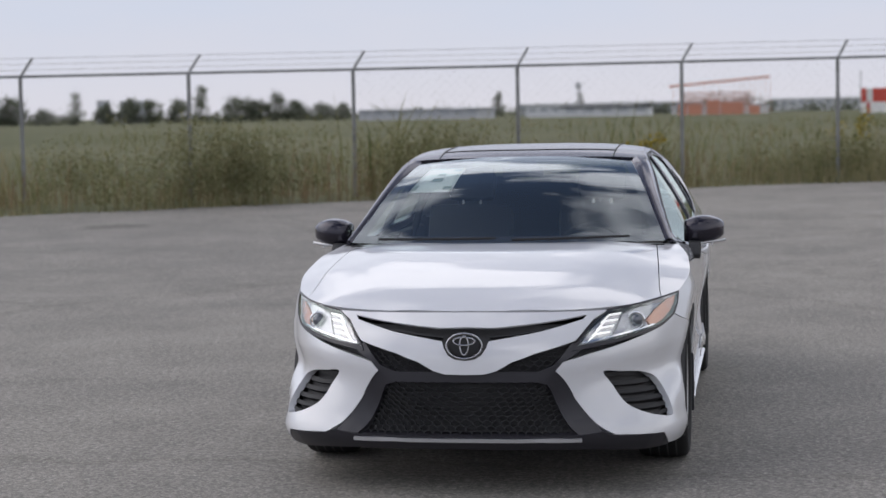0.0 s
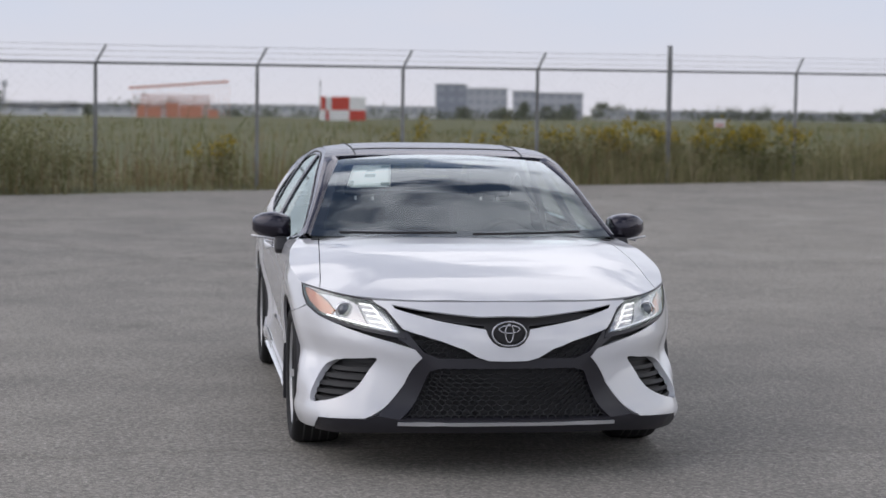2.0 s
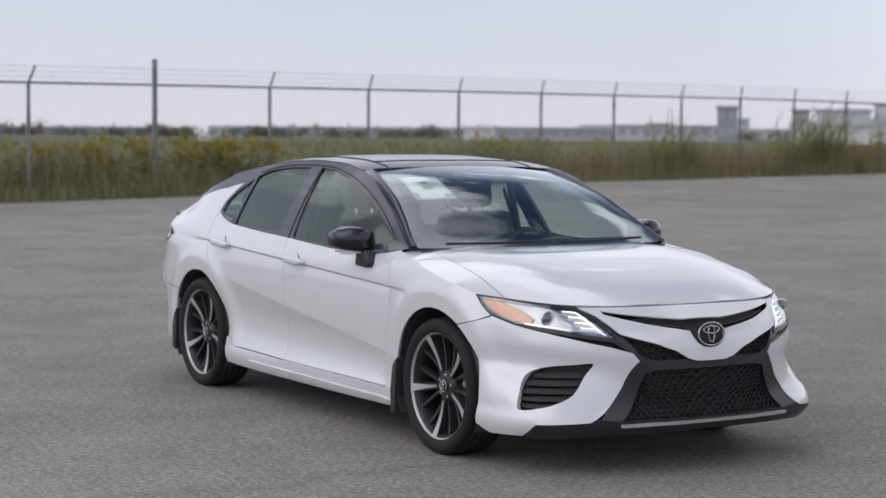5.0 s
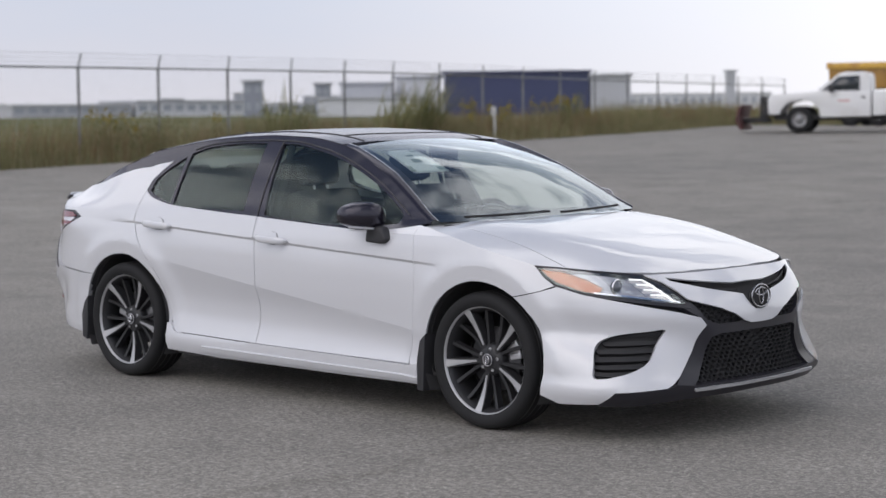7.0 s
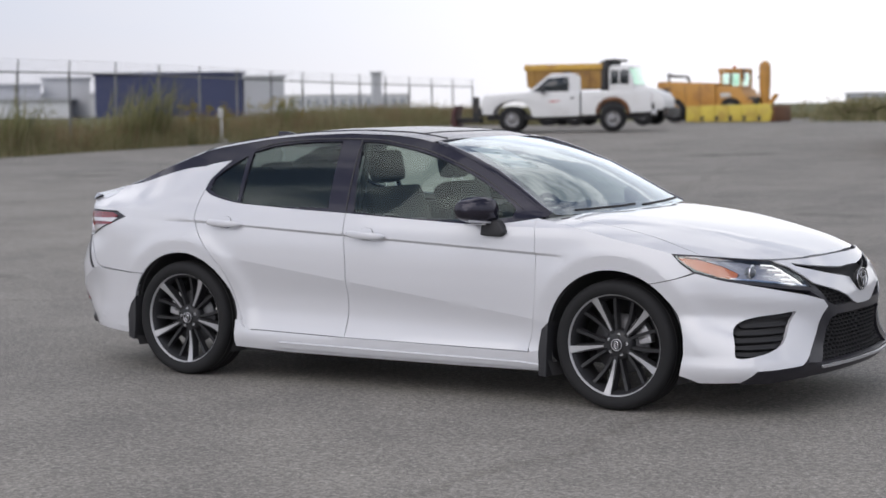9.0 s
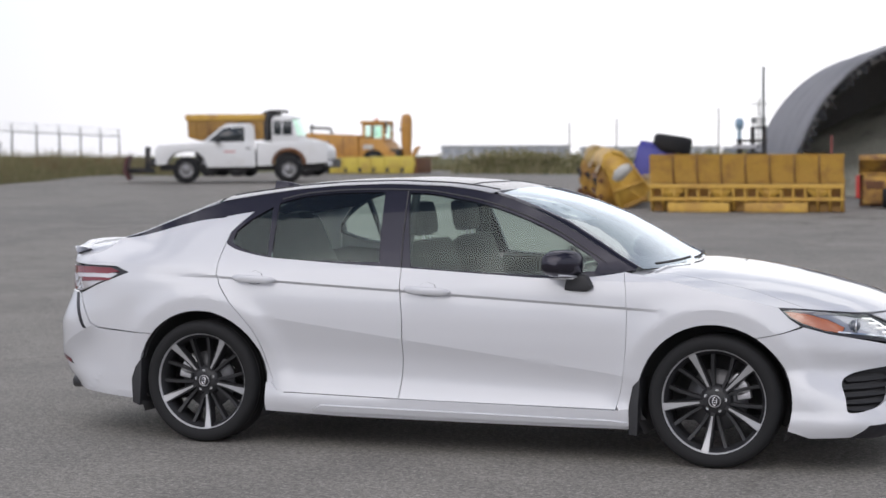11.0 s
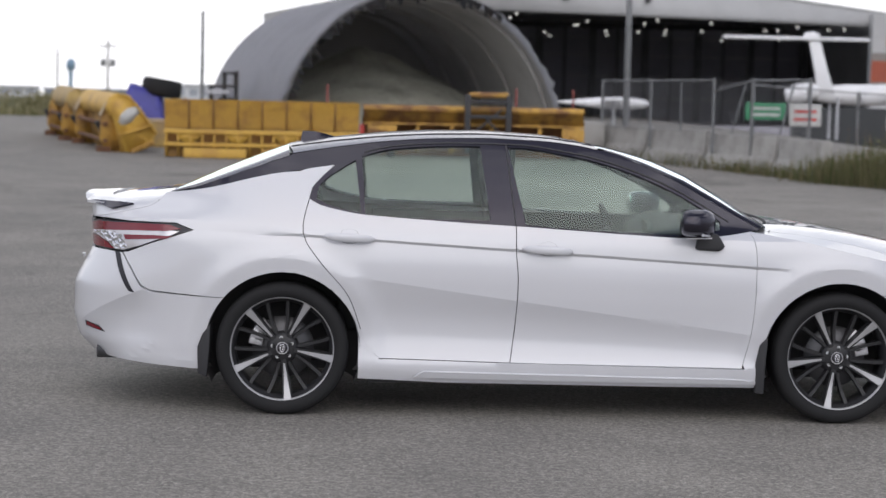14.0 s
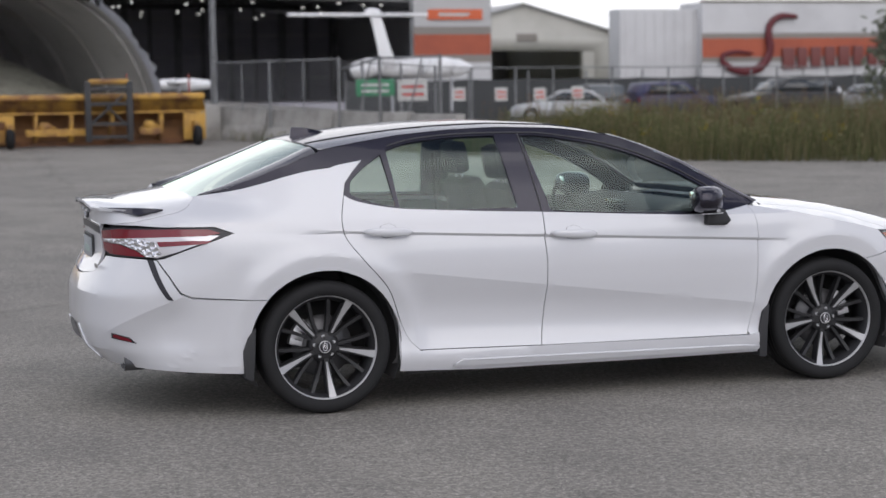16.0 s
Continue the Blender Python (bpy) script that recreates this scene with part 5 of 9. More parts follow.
tone2 = ramp(ASPHALT, specks.outputs["Color"], [(0.1, (0.72, 0.72, 0.72)), (0.5, (1.0, 1.0, 1.0)), (0.9, (1.45, 1.43, 1.40))])
big = ramp(ASPHALT, patches.outputs["Fac"], [(0.30, (0.80, 0.80, 0.80)), (0.70, (1.14, 1.135, 1.12))])
wide = ramp(ASPHALT, broad.outputs["Fac"], [(0.35, (0.90, 0.90, 0.905)), (0.65, (1.12, 1.11, 1.09))])
oil = ramp(ASPHALT, stains.outputs["Fac"], [(0.29, (0.60, 0.59, 0.58)), (0.36, (1, 1, 1))])
bend = node(ASPHALT, "ShaderNodeVectorMath")
bend.operation = "MULTIPLY_ADD"
bend.inputs[1].default_value = (0.9, 0.9, 0.9)
wire(ASPHALT, noise_tex(ASPHALT, 0.8, 5, 0.7).outputs["Color"], bend.inputs[0])
wire(ASPHALT, node(ASPHALT, "ShaderNodeTexCoord").outputs["Object"], bend.inputs[2])
cells = node(ASPHALT, "ShaderNodeTexVoronoi", Scale=0.10)
cells.feature = "DISTANCE_TO_EDGE"
wire(ASPHALT, bend.outputs[0], cells.inputs["Vector"])
crack = ramp(ASPHALT, cells.outputs["Distance"], [(0.0, (0.84, 0.83, 0.82)), (0.003, (0.92, 0.92, 0.92)), (0.006, (1, 1, 1))])
col = tone.outputs["Color"]
for other in (tone2, big, wide, oil, crack):
    mul = ASPHALT.node_tree.nodes.new("ShaderNodeMix")
    mul.data_type, mul.blend_type = "RGBA", "MULTIPLY"
    mul.inputs[0].default_value = 1.0
    wire(ASPHALT, col, mul.inputs[6])
    wire(ASPHALT, other.outputs["Color"], mul.inputs[7])
    col = mul.outputs[2]
wire(ASPHALT, col, bsdf(ASPHALT).inputs["Base Color"])
bumped(ASPHALT, grain.outputs["Fac"], 0.15, 0.002)

FIELD = material("field_grass", (0.09, 0.10, 0.04), 0.95, spec=0.1)
f1, f2, f3 = noise_tex(FIELD, 0.05, 6), noise_tex(FIELD, 0.6, 5), noise_tex(FIELD, 6.0, 3)
fc = mix(FIELD, ramp(FIELD, f1.outputs["Fac"], [(0.4, (0, 0, 0)), (0.6, (1, 1, 1))]).outputs["Color"], (0.112, 0.120, 0.066), (0.155, 0.153, 0.092))
fc = mix(FIELD, ramp(FIELD, f2.outputs["Fac"], [(0.45, (0, 0, 0)), (0.75, (0.8, 0.8, 0.8))]).outputs["Color"], fc, (0.094, 0.106, 0.054))
fc = mix(FIELD, ramp(FIELD, f3.outputs["Fac"], [(0.4, (0, 0, 0)), (0.8, (0.5, 0.5, 0.5))]).outputs["Color"], fc, (0.16, 0.150, 0.098))
wire(FIELD, fc, bsdf(FIELD).inputs["Base Color"])
bumped(FIELD, f3.outputs["Fac"], 0.6, 0.1)

bm = bmesh.new()
rad = [2, 6, 9, 12, 16, 20, 25, 30, 36, 40, 44, 48, 52, 57, 62, 67, 72, 78, 85, 95, 110, 130, 160, 200, 250, 300, 400, 1000, 4500]
rings = [[bm.verts.new((r * math.cos(a), r * math.sin(a), ground_z(r * math.cos(a), r * math.sin(a)) - 0.04 - 0.4 * low_ground(r * math.cos(a), r * math.sin(a)))) for a in np.linspace(0, 2 * math.pi, 96, endpoint=False)] for r in rad]
for a, b in zip(rings, rings[1:]):
    for i in range(96):
        bm.faces.new((a[i], b[i], b[(i + 1) % 96], a[(i + 1) % 96]))
bm.faces.new(rings[0])
face_up(bm)
tagged(part("ground", bm, FIELD), "mown green and straw airfield grass reaching the horizon", "ground", kind="structure")

EDGE = [(-9.0, -30.0), (-12.0, -17.0), (-15.3, -9.6), (-17.6, -6.0), (-19.6, -2.0), (-21.0, 1.0), (-21.9, 5.0), (-23.0, 9.4), (-24.0, 15.0), (-24.5, 21.0), (-24.9, 28.0), (-26.6, 38.0), (-29.5, 47.0), (-31.5, 58.0)]
LOT = EDGE + [(-36.0, 78.0), (-25.2, 79.0), (-24.4, 69.0), (-14.0, 67.0), (-8.0, 74.0), (60.0, 92.0), (70.0, -60.0), (0.0, -70.0)]
bm = bmesh.new()
wavy = [(x + 0.25 * noise.noise((x * 0.9, y * 0.9, 0)), y + 0.15 * noise.noise((x, y, 5))) for x, y in dense(LOT, 1.2)]
sheet(bm, wavy, lambda a, b: Vector((a, b, ground_z(a, b))), (), 2.4)
bmesh.ops.remove_doubles(bm, verts=bm.verts[:], dist=0.001)
face_up(bm)
tagged(part("pavement", bm, ASPHALT), "worn grey asphalt lot with pale aggregate and dark stains", "asphalt", kind="structure")


# ---- tall weeds along the edges ----
def leaf_material(name, a, b, c):
    m = material(name, a, 0.8, spec=0.15)
    geo = node(m, "ShaderNodeNewGeometry")
    r = ramp(m, geo.outputs["Random Per Island"], [(0.0, a), (0.5, b), (1.0, c)])
    wire(m, r.outputs["Color"], bsdf(m).inputs["Base Color"])
    thin, both = node(m, "ShaderNodeBsdfTranslucent"), node(m, "ShaderNodeMixShader")
    wire(m, r.outputs["Color"], thin.inputs["Color"])
    both.inputs["Fac"].default_value = 0.4
    wire(m, bsdf(m).outputs[0], both.inputs[1])
    wire(m, thin.outputs[0], both.inputs[2])
    wire(m, both.outputs[0], m.node_tree.nodes["Material Output"].inputs["Surface"])
    return m


WEED = leaf_material("weed_blades", (0.165, 0.172, 0.078), (0.255, 0.235, 0.125), (0.37, 0.32, 0.21))
VERGE = leaf_material("verge_blades", (0.088, 0.108, 0.044), (0.145, 0.150, 0.072), (0.235, 0.192, 0.115))
HERB = leaf_material("weed_leaves", (0.120, 0.138, 0.056), (0.190, 0.190, 0.088), (0.27, 0.235, 0.145))
REED = leaf_material("pale_reed", (0.11, 0.13, 0.05), (0.20, 0.20, 0.09), (0.30, 0.27, 0.15))
RUSSET = leaf_material("russet_blades", (0.13, 0.10, 0.05), (0.20, 0.135, 0.075), (0.29, 0.20, 0.125))
SHRUB_LEAF = leaf_material("willow_leaves", (0.150, 0.158, 0.078), (0.210, 0.208, 0.108), (0.27, 0.250, 0.150))
SHRUBS = [(-16.6, -8.7, 26, 1.15), (-17.6, -7.3, 50, 1.5), (-18.0, -6.6, 46, 1.4), (-19.4, -4.3, 34, 1.3), (-20.3, -3.5, 34, 1.25), (-22.2, 2.3, 26, 1.0), (-23.4, 5.2, 22, 1.0), (-25.2, 17.5, 20, 1.1), (-25.9, 22.5, 22, 1.2)]
GOLD = leaf_material("goldenrod_flowers", (0.27, 0.21, 0.03), (0.34, 0.25, 0.03), (0.13, 0.13, 0.04))
SEED_HEAD = leaf_material("seed_heads", (0.10, 0.055, 0.035), (0.16, 0.095, 0.06), (0.21, 0.15, 0.09))
# Tree leaves, lightened and greyed: haze over the far trees, put into the colour.
LEAF = leaf_material("hazed_leaves", (0.128, 0.145, 0.108), (0.160, 0.176, 0.130), (0.195, 0.205, 0.152))


class Blades:
    """Collects many thin bent leaves into one mesh."""

    def __init__(self):
        self.v, self.f = [], []

    def blade(self, x, y, z, h, w, lean, turn):
        k = len(self.v)
        c, s = math.cos(turn), math.sin(turn)
        for t, ww in ((0, 1.0), (0.5, 0.8), (0.82, 0.45)):
            o = lean * t * t * h
            zz = z + h * (t - 0.25 * lean * t * t)
            for sg in (-1, 1):
                self.v.append((x + c * o - s * sg * w * ww / 2, y + s * o + c * sg * w * ww / 2, zz))
        self.v.append((x + c * lean * h, y + s * lean * h, z + h * (1 - 0.25 * lean)))
        self.f += [(k, k + 1, k + 3, k + 2), (k + 2, k + 3, k + 5, k + 4), (k + 4, k + 5, k + 6)]

    def tuft(self, p, size, count, rnd):
        for _ in range(count):
            k = len(self.v)
            c = Vector(p) + Vector((rnd.gauss(0, 1), rnd.gauss(0, 1), rnd.gauss(0, 1))) * size
            a = Vector((rnd.uniform(-1, 1), rnd.uniform(-1, 1), rnd.uniform(-1, 1))).normalized() * size * 0.5
            b = a.cross(Vector((rnd.uniform(-1, 1), rnd.uniform(-1, 1), 1))).normalized() * size * 0.35
            self.v += [tuple(c - a), tuple(c + b), tuple(c + a), tuple(c - b)]
            self.f.append((k, k + 1, k + 2, k + 3))

    def done(self, name, mat, label, category, parent=None):
        me = bpy.data.meshes.new(name)
        me.from_pydata(self.v, [], self.f)
        me.materials.append(mat)
        ob = new(name, me)
        if parent is not None:
            ob.parent = parent
            return ob
        return tagged(ob, label, category, kind="stuff")


def along(line, t):
    cum = [0.0]
    for a, b in zip(line, line[1:]):
        cum.append(cum[-1] + math.dist(a, b))
    d = t * cum[-1]
    for i in range(len(line) - 1):
        if d <= cum[i + 1]:
            u = (d - cum[i]) / (cum[i + 1] - cum[i])
            a, b = Vector(line[i]), Vector(line[i + 1])
            n = (b - a).normalized()
            return a + (b - a) * u, Vector((-n.y, n.x))
    return Vector(line[-1]), Vector((0, 1))


rnd = random.Random(4)
strip = EDGE[1:]


def lushness(q):
    return 0.55 + 0.9 * noise.noise((q.x * 0.35, q.y * 0.35, 2.0)) + 0.5 * noise.noise((q.x * 1.3, q.y * 1.3, 7.0))


def open_field(q):
    """1 where the weeds are thin and low, along the west edge."""
    return max(0.0, min(1.0, (3.5 - q.y) / 4.0)) * 0.8


weeds, herbs = Blades(), Blades()
for i in range(56000):
    p, out = along(strip, rnd.random())
    d = -0.15 + 3.4 * rnd.random() ** 1.2
    q = p + out * d
    k = lushness(q) - open_field(q)
    if rnd.random() > 0.35 + 0.75 * k:
        continue
    h = (1 - 0.45 * open_field(q)) * (0.22 + 0.55 * rnd.random() ** 1.3) * (0.75 + 0.70 * max(0, k)) * (0.40 + 0.60 * min(1, (d + 0.25) / 0.9))
    weeds.blade(q.x, q.y, ground_z(q.x, q.y) - 0.03, h, rnd.uniform(0.008, 0.018), rnd.uniform(0.02, 0.45), rnd.uniform(0, math.tau))
# Leafy stems: a thin stalk with small leaves up its length.
for i in range(5200):
    p, out = along(strip, rnd.random())
    d = 0.05 + 3.0 * rnd.random()
    q = p + out * d
    k = lushness(q) - open_field(q)
    if rnd.random() > 0.25 + 0.8 * k:
        continue
    h = (1 - 0.3 * open_field(q)) * rnd.uniform(0.35, 0.85) * (0.7 + 0.5 * max(0, k)) * (0.6 + 0.4 * min(1, d))
    z = ground_z(q.x, q.y)
    weeds.blade(q.x, q.y, z - 0.03, h, 0.010, rnd.uniform(0.0, 0.2), rnd.uniform(0, math.tau))
    for _ in range(3):
        herbs.tuft((q.x, q.y, z + h * rnd.uniform(0.3, 0.95)), 0.055, 4, rnd)
weeds.done("weed_strip", WEED, "tall brown and green weeds along the fence", "weeds")
herbs.done("leafy_weeds", HERB, "low olive and brown leafy weeds along the fence", "weeds")
russet = Blades()
for i in range(15000):
    p, out = along(strip, rnd.random())
    q = p + out * (0.15 + 2.6 * rnd.random())
    k = 0.35 + 1.3 * noise.noise((q.x * 0.22, q.y * 0.22, 31.0)) + (0.45 if q.y > 12 else -0.10)
    if rnd.random() > k:
        continue
    russet.blade(q.x, q.y, ground_z(q.x, q.y) - 0.03, rnd.uniform(0.45, 1.02), rnd.uniform(0.007, 0.014), rnd.uniform(0.05, 0.35), rnd.uniform(0, math.tau))
russet.done("russet_grass", RUSSET, "tall russet seeding grass along the fence", "grass")
shrubs = Blades()
for cx, cy, n, hh in SHRUBS:
    for _ in range(2 * n):
        x, y = cx + rnd.gauss(0, 0.32), cy + rnd.gauss(0, 0.60)
        z, h = ground_z(x, y), hh * rnd.uniform(0.5, 1.0)
        lean, turn = rnd.uniform(0.0, 0.28), rnd.uniform(0, math.tau)
        shrubs.blade(x, y, z - 0.03, h, 0.009, lean, turn)
        for k in range(9):
            t = rnd.uniform(0.2, 1.0)
            shrubs.tuft((x + math.cos(turn) * lean * t * t * h, y + math.sin(turn) * lean * t * t * h, z + h * t * (1 - 0.25 * lean * t)), 0.055, 4, rnd)
shrubs.done("wispy_shrubs", SHRUB_LEAF, "wispy olive willow shoots along the fence", "shrubs")
plumes = Blades()
for i in range(1700):
    p, out = along(strip, rnd.random())
    q = p + out * rnd.uniform(0.4, 2.6)
    if noise.noise((q.x * 0.25, q.y * 0.25, 11.0)) < 0.05:
        continue
    plumes.blade(q.x, q.y, ground_z(q.x, q.y), rnd.uniform(0.7, 1.25), rnd.uniform(0.007, 0.013), rnd.uniform(0.1, 0.5), rnd.uniform(0, math.tau))
for cx, cy, n, hh in ((-20.6, -5.0, 40, 1.9), (-20.9, -4.2, 25, 1.7), (-22.3, -1.0, 14, 1.8), (-26.0, 26.8, 150, 2.2), (-25.6, 25.5, 80, 1.9), (-25.6, 21.6, 50, 1.9), (-27.2, 34.0, 40, 1.6)):
    for _ in range(n):
        plumes.blade(cx + rnd.gauss(0, 0.25), cy + rnd.gauss(0, 0.35), ground_z(cx, cy), hh * rnd.uniform(0.55, 1.0), rnd.uniform(0.022, 0.048), rnd.uniform(0.2, 0.9), rnd.gauss(math.radians(60), 0.9))
plumes.done("reed_clumps", REED, "tall pale reeds bent by the wind beside the fence", "reeds")
gold, stalks = Blades(), Blades()
for cx, cy, spread, count in ((-24.0, 6.6, 0.7, 22), (-24.3, 8.2, 0.9, 28), (-24.6, 9.6, 0.8, 24), (-23.2, 3.2, 0.5, 7), (-21.8, -0.2, 0.4, 5), (-26.0, 18.0, 1.0, 6), (-27.5, 31.0, 1.2, 10), (-28.0, 35.0, 1.5, 9)):
    for _ in range(count):
        x, y = cx + rnd.gauss(0, spread * 0.5), cy + rnd.gauss(0, spread)
        top = rnd.uniform(0.55, 1.05)
        stalks.blade(x, y, ground_z(x, y), top, 0.012, 0.05, rnd.uniform(0, math.tau))
        for k in range(5):
            stalks.tuft((x, y, ground_z(x, y) + top * (0.25 + 0.13 * k)), 0.10, 9, rnd)
        gold.tuft((x, y, ground_z(x, y) + top), 0.075, 30, rnd)
        gold.tuft((x + rnd.gauss(0, 0.08), y + rnd.gauss(0, 0.08), ground_z(x, y) + top - 0.06), 0.05, 16, rnd)
stalks.done("goldenrod_stems", HERB, "green leafy goldenrod stems among the fence weeds", "wildflowers")
gold.done("goldenrod", GOLD, "yellow flowering goldenrod among the fence weeds", "wildflowers")

# Rough grass beyond the fence, thinning out into the field.
meadow = Blades()
for i in range(16000):
    p, out = along(strip, rnd.random())
    q = p + out * (2.6 + 42.0 * rnd.random() ** 1.7)
    if rnd.random() > 0.30 + 1.1 * noise.noise((q.x * 0.12, q.y * 0.12, 20.0)) + 0.3:
        continue
    meadow.blade(q.x, q.y, ground_z(q.x, q.y) - 0.06, rnd.uniform(0.15, 0.50), rnd.uniform(0.02, 0.05), rnd.uniform(0.05, 0.5), rnd.uniform(0, math.tau))
meadow.done("meadow_grass", HERB, "rough brown and green grass beyond the fence", "grass")

# Verge in front of the parked cars.
verge = [(6.6, 21.6), (7.6, 19.9), (9.5, 18.4), (12.0, 16.4), (16.0, 13.4), (24.0, 8.0)]
vg = Blades()
for i in range(40000):
    p, out = along(verge, rnd.random() ** 0.85)
    d = 7.5 * rnd.random() ** 1.6
    q = p + out * d
    k = 0.6 + 0.8 * noise.noise((q.x * 0.4, q.y * 0.4, 3.0))
    if rnd.random() > 0.4 + 0.8 * k:
        continue
    vg.blade(q.x, q.y, ground_z(q.x, q.y) - 0.03, rnd.uniform(0.40, 0.95) * (0.45 + 0.55 * min(1, d / 1.2)) * (0.8 + 0.5 * k), rnd.uniform(0.008, 0.017), rnd.uniform(0.03, 0.4), rnd.uniform(0, math.tau))
for i in range(2600):
    x, y = rnd.uniform(3.4, 7.4), 0
    t = rnd.random()
    x, y = 4.0 + 3.1 * t + rnd.gauss(0, 0.12) - 0.28, 31.0 - 8.6 * t + rnd.gauss(0, 0.1) - 0.35
    vg.blade(x, y, ground_z(x, y) - 0.02, rnd.uniform(0.05, 0.35), 0.015, rnd.uniform(0.1, 0.6), rnd.uniform(0, math.tau))
for i in range(3400):
    t = rnd.random()
    x, y = 6.75 + 2.4 * t + rnd.gauss(0, 0.25), 22.1 - 1.9 * t + rnd.gauss(0, 0.35)
    vg.blade(x, y, ground_z(x, y) - 0.03, rnd.uniform(0.35, 1.05) * (0.55 + 0.45 * t), rnd.uniform(0.008, 0.018), rnd.uniform(0.03, 0.4), rnd.uniform(0, math.tau))
heads = Blades()
for i in range(2600):
    p, out = along(verge, rnd.random() ** 0.85)
    q = p + out * (0.5 + 6.5 * rnd.random() ** 1.4)
    z, h = ground_z(q.x, q.y), rnd.uniform(0.55, 1.10)
    vg.blade(q.x, q.y, z - 0.03, h, 0.008, 0.03, rnd.uniform(0, math.tau))
    for k in range(3):
        heads.tuft((q.x, q.y, z + h * (0.80 + 0.09 * k)), 0.028, 5, rnd)
leafy, blooms = Blades(), Blades()
for i in range(1500):
    p, out = along(verge, rnd.random() ** 0.85)
    q = p + out * (0.1 + 6.0 * rnd.random() ** 1.4)
    if noise.noise((q.x * 0.5, q.y * 0.5, 40.0)) < -0.05:
        continue
    z, h = ground_z(q.x, q.y), rnd.uniform(0.4, 0.95)
    for k in range(5):
        leafy.tuft((q.x, q.y, z + h * rnd.uniform(0.25, 1.0)), 0.055, 5, rnd)
    if rnd.random() < 0.10:
        blooms.tuft((q.x, q.y, z + h), 0.045, 12, rnd)
leafy.done("verge_leaves", HERB, "broad-leaved green and olive weeds in the verge", "weeds")
blooms.done("verge_flowers", GOLD, "scattered yellow flowers in the verge weeds", "wildflowers")
heads.done("weed_seed_heads", SEED_HEAD, "red-brown seed heads above the verge weeds", "weeds")
vg.done("verge_weeds", VERGE, "tall green and brown verge weeds before the parked cars", "weeds")
fg = Blades()
for i in range(5200):
    x = rnd.uniform(-44, -11)
    y = (69.0 if x > -24.6 else 79.5) + rnd.uniform(0, 4.0) + 1.2 * noise.noise((x * 0.3, 0, 0))
    fg.blade(x, y, ground_z(x, y) - 0.03, rnd.uniform(0.2, 0.55), 0.04, rnd.uniform(0.1, 0.6), rnd.uniform(0, math.tau))
for i in range(420):
    x = rnd.choice((rnd.gauss(-22, 1.6), rnd.gauss(-13.5, 1.6), rnd.uniform(-42, -9)))
    y = (70.5 if x > -24.4 else 80.5) + rnd.uniform(0, 5.0)
    for k in range(3):
        fg.tuft((x + rnd.gauss(0, 0.3), y, ground_z(x, y) + rnd.uniform(0.1, 0.75)), 0.16, 14, rnd)
fg.done("far_weeds", WEED, "low weeds at the far end of the lot", "weeds")


# ---- airfield fence ----
GALV = weathered("galvanised_steel", (0.22, 0.225, 0.23), (0.13, 0.13, 0.13), 0.55, 2.0, metal=0.4)
WIRE = material("wire", (0.20, 0.20, 0.21), 0.6, 0.4)
fence = empty("airfield_fence", "galvanised chain-link fence with barbed wire on angled arms", "fence", kind="structure")


def fence_x(y):
    return float(np.interp(y, [-20, -2.7, 5.1, 15.6, 27.6, 40, 60], [-16.2, -20.5, -22.6, -25.2, -27.8, -30.6, -35.0]))


def rail_z(y):
    return float(np.interp(y, [-20, -2.7, 7, 16, 27, 33, 42, 60], [2.30, 2.375, 2.455, 2.515, 2.55, 2.51, 2.44, 2.36]))


post_ys = [-18.4, -15.8, -13.2, -10.6, -7.96, -5.34, -2.69, -0.01, 2.58, 5.13, 7.78, 10.48, 13.06, 15.66, 18.20, 20.65, 23.10, 25.40, 27.65, 30.0, 32.4, 34.8, 37.2, 39.6, 42.0, 44.4, 46.8, 49.2, 51.6, 54.0, 56.4]
for i, y in enumerate(post_ys):
    x, zr = fence_x(y), rail_z(y)
    bm = bmesh.new()
    corner = i == 10
    add_tube(bm, (x, y, ground_z(x, y) - 0.1), (x, y, zr + (0.48 if corner else 0.0)), 0.048 if corner else 0.032, 10)
    if not corner:
        add_tube(bm, (x, y, zr - 0.01), (x - 0.12, y + 0.17, zr + 0.30), 0.022, 8)
    part("fence_post", bm, GALV, fence)
    if i + 1 < len(post_ys):
        y2 = post_ys[i + 1]
        bm = bmesh.new()
        add_tube(bm, (x, y, zr), (fence_x(y2), y2, rail_z(y2)), 0.022, 8)
        part("top_rail", bm, GALV, fence)
for k in range(3):
    bm = bmesh.new()
    u = 0.35 + 0.32 * k
    add_path(bm, [Vector((fence_x(y) - 0.12 * u, y + 0.17 * u, rail_z(y) + 0.30 * u)) for y in post_ys], 0.0035, 4)
    part("barbed_wire", bm, WIRE, fence)


def chain_link(bm, a, b, z0, z1, pitch=0.09, r=0.0022):
    """Crossing wires between two posts."""
    a, b = Vector(a), Vector(b)
    run, hgt = (b - a).length, z1 - z0
    d = (b - a).normalized()
    for sg in (1, -1):
        s = -hgt
        while s < run:
            lo, hi = max(s, 0), min(s + hgt, run)
            if hi > lo:
                za, zb = (z0 + lo - s, z0 + hi - s) if sg > 0 else (z1 - (lo - s), z1 - (hi - s))
                add_tube(bm, (*(a + d * lo), za), (*(a + d * hi), zb), r, 3, caps=False)
            s += pitch


mesh_bm = bmesh.new()
for y, y2 in zip(post_ys[5:20], post_ys[6:21]):
    chain_link(mesh_bm, (fence_x(y), y), (fence_x(y2), y2), ground_z(fence_x(y), y), min(rail_z(y), rail_z(y2)), 0.16, 0.0007)
tagged(part("chain_link", mesh_bm, WIRE, fence, "fine wire mesh of the fence"), kind="stuff")

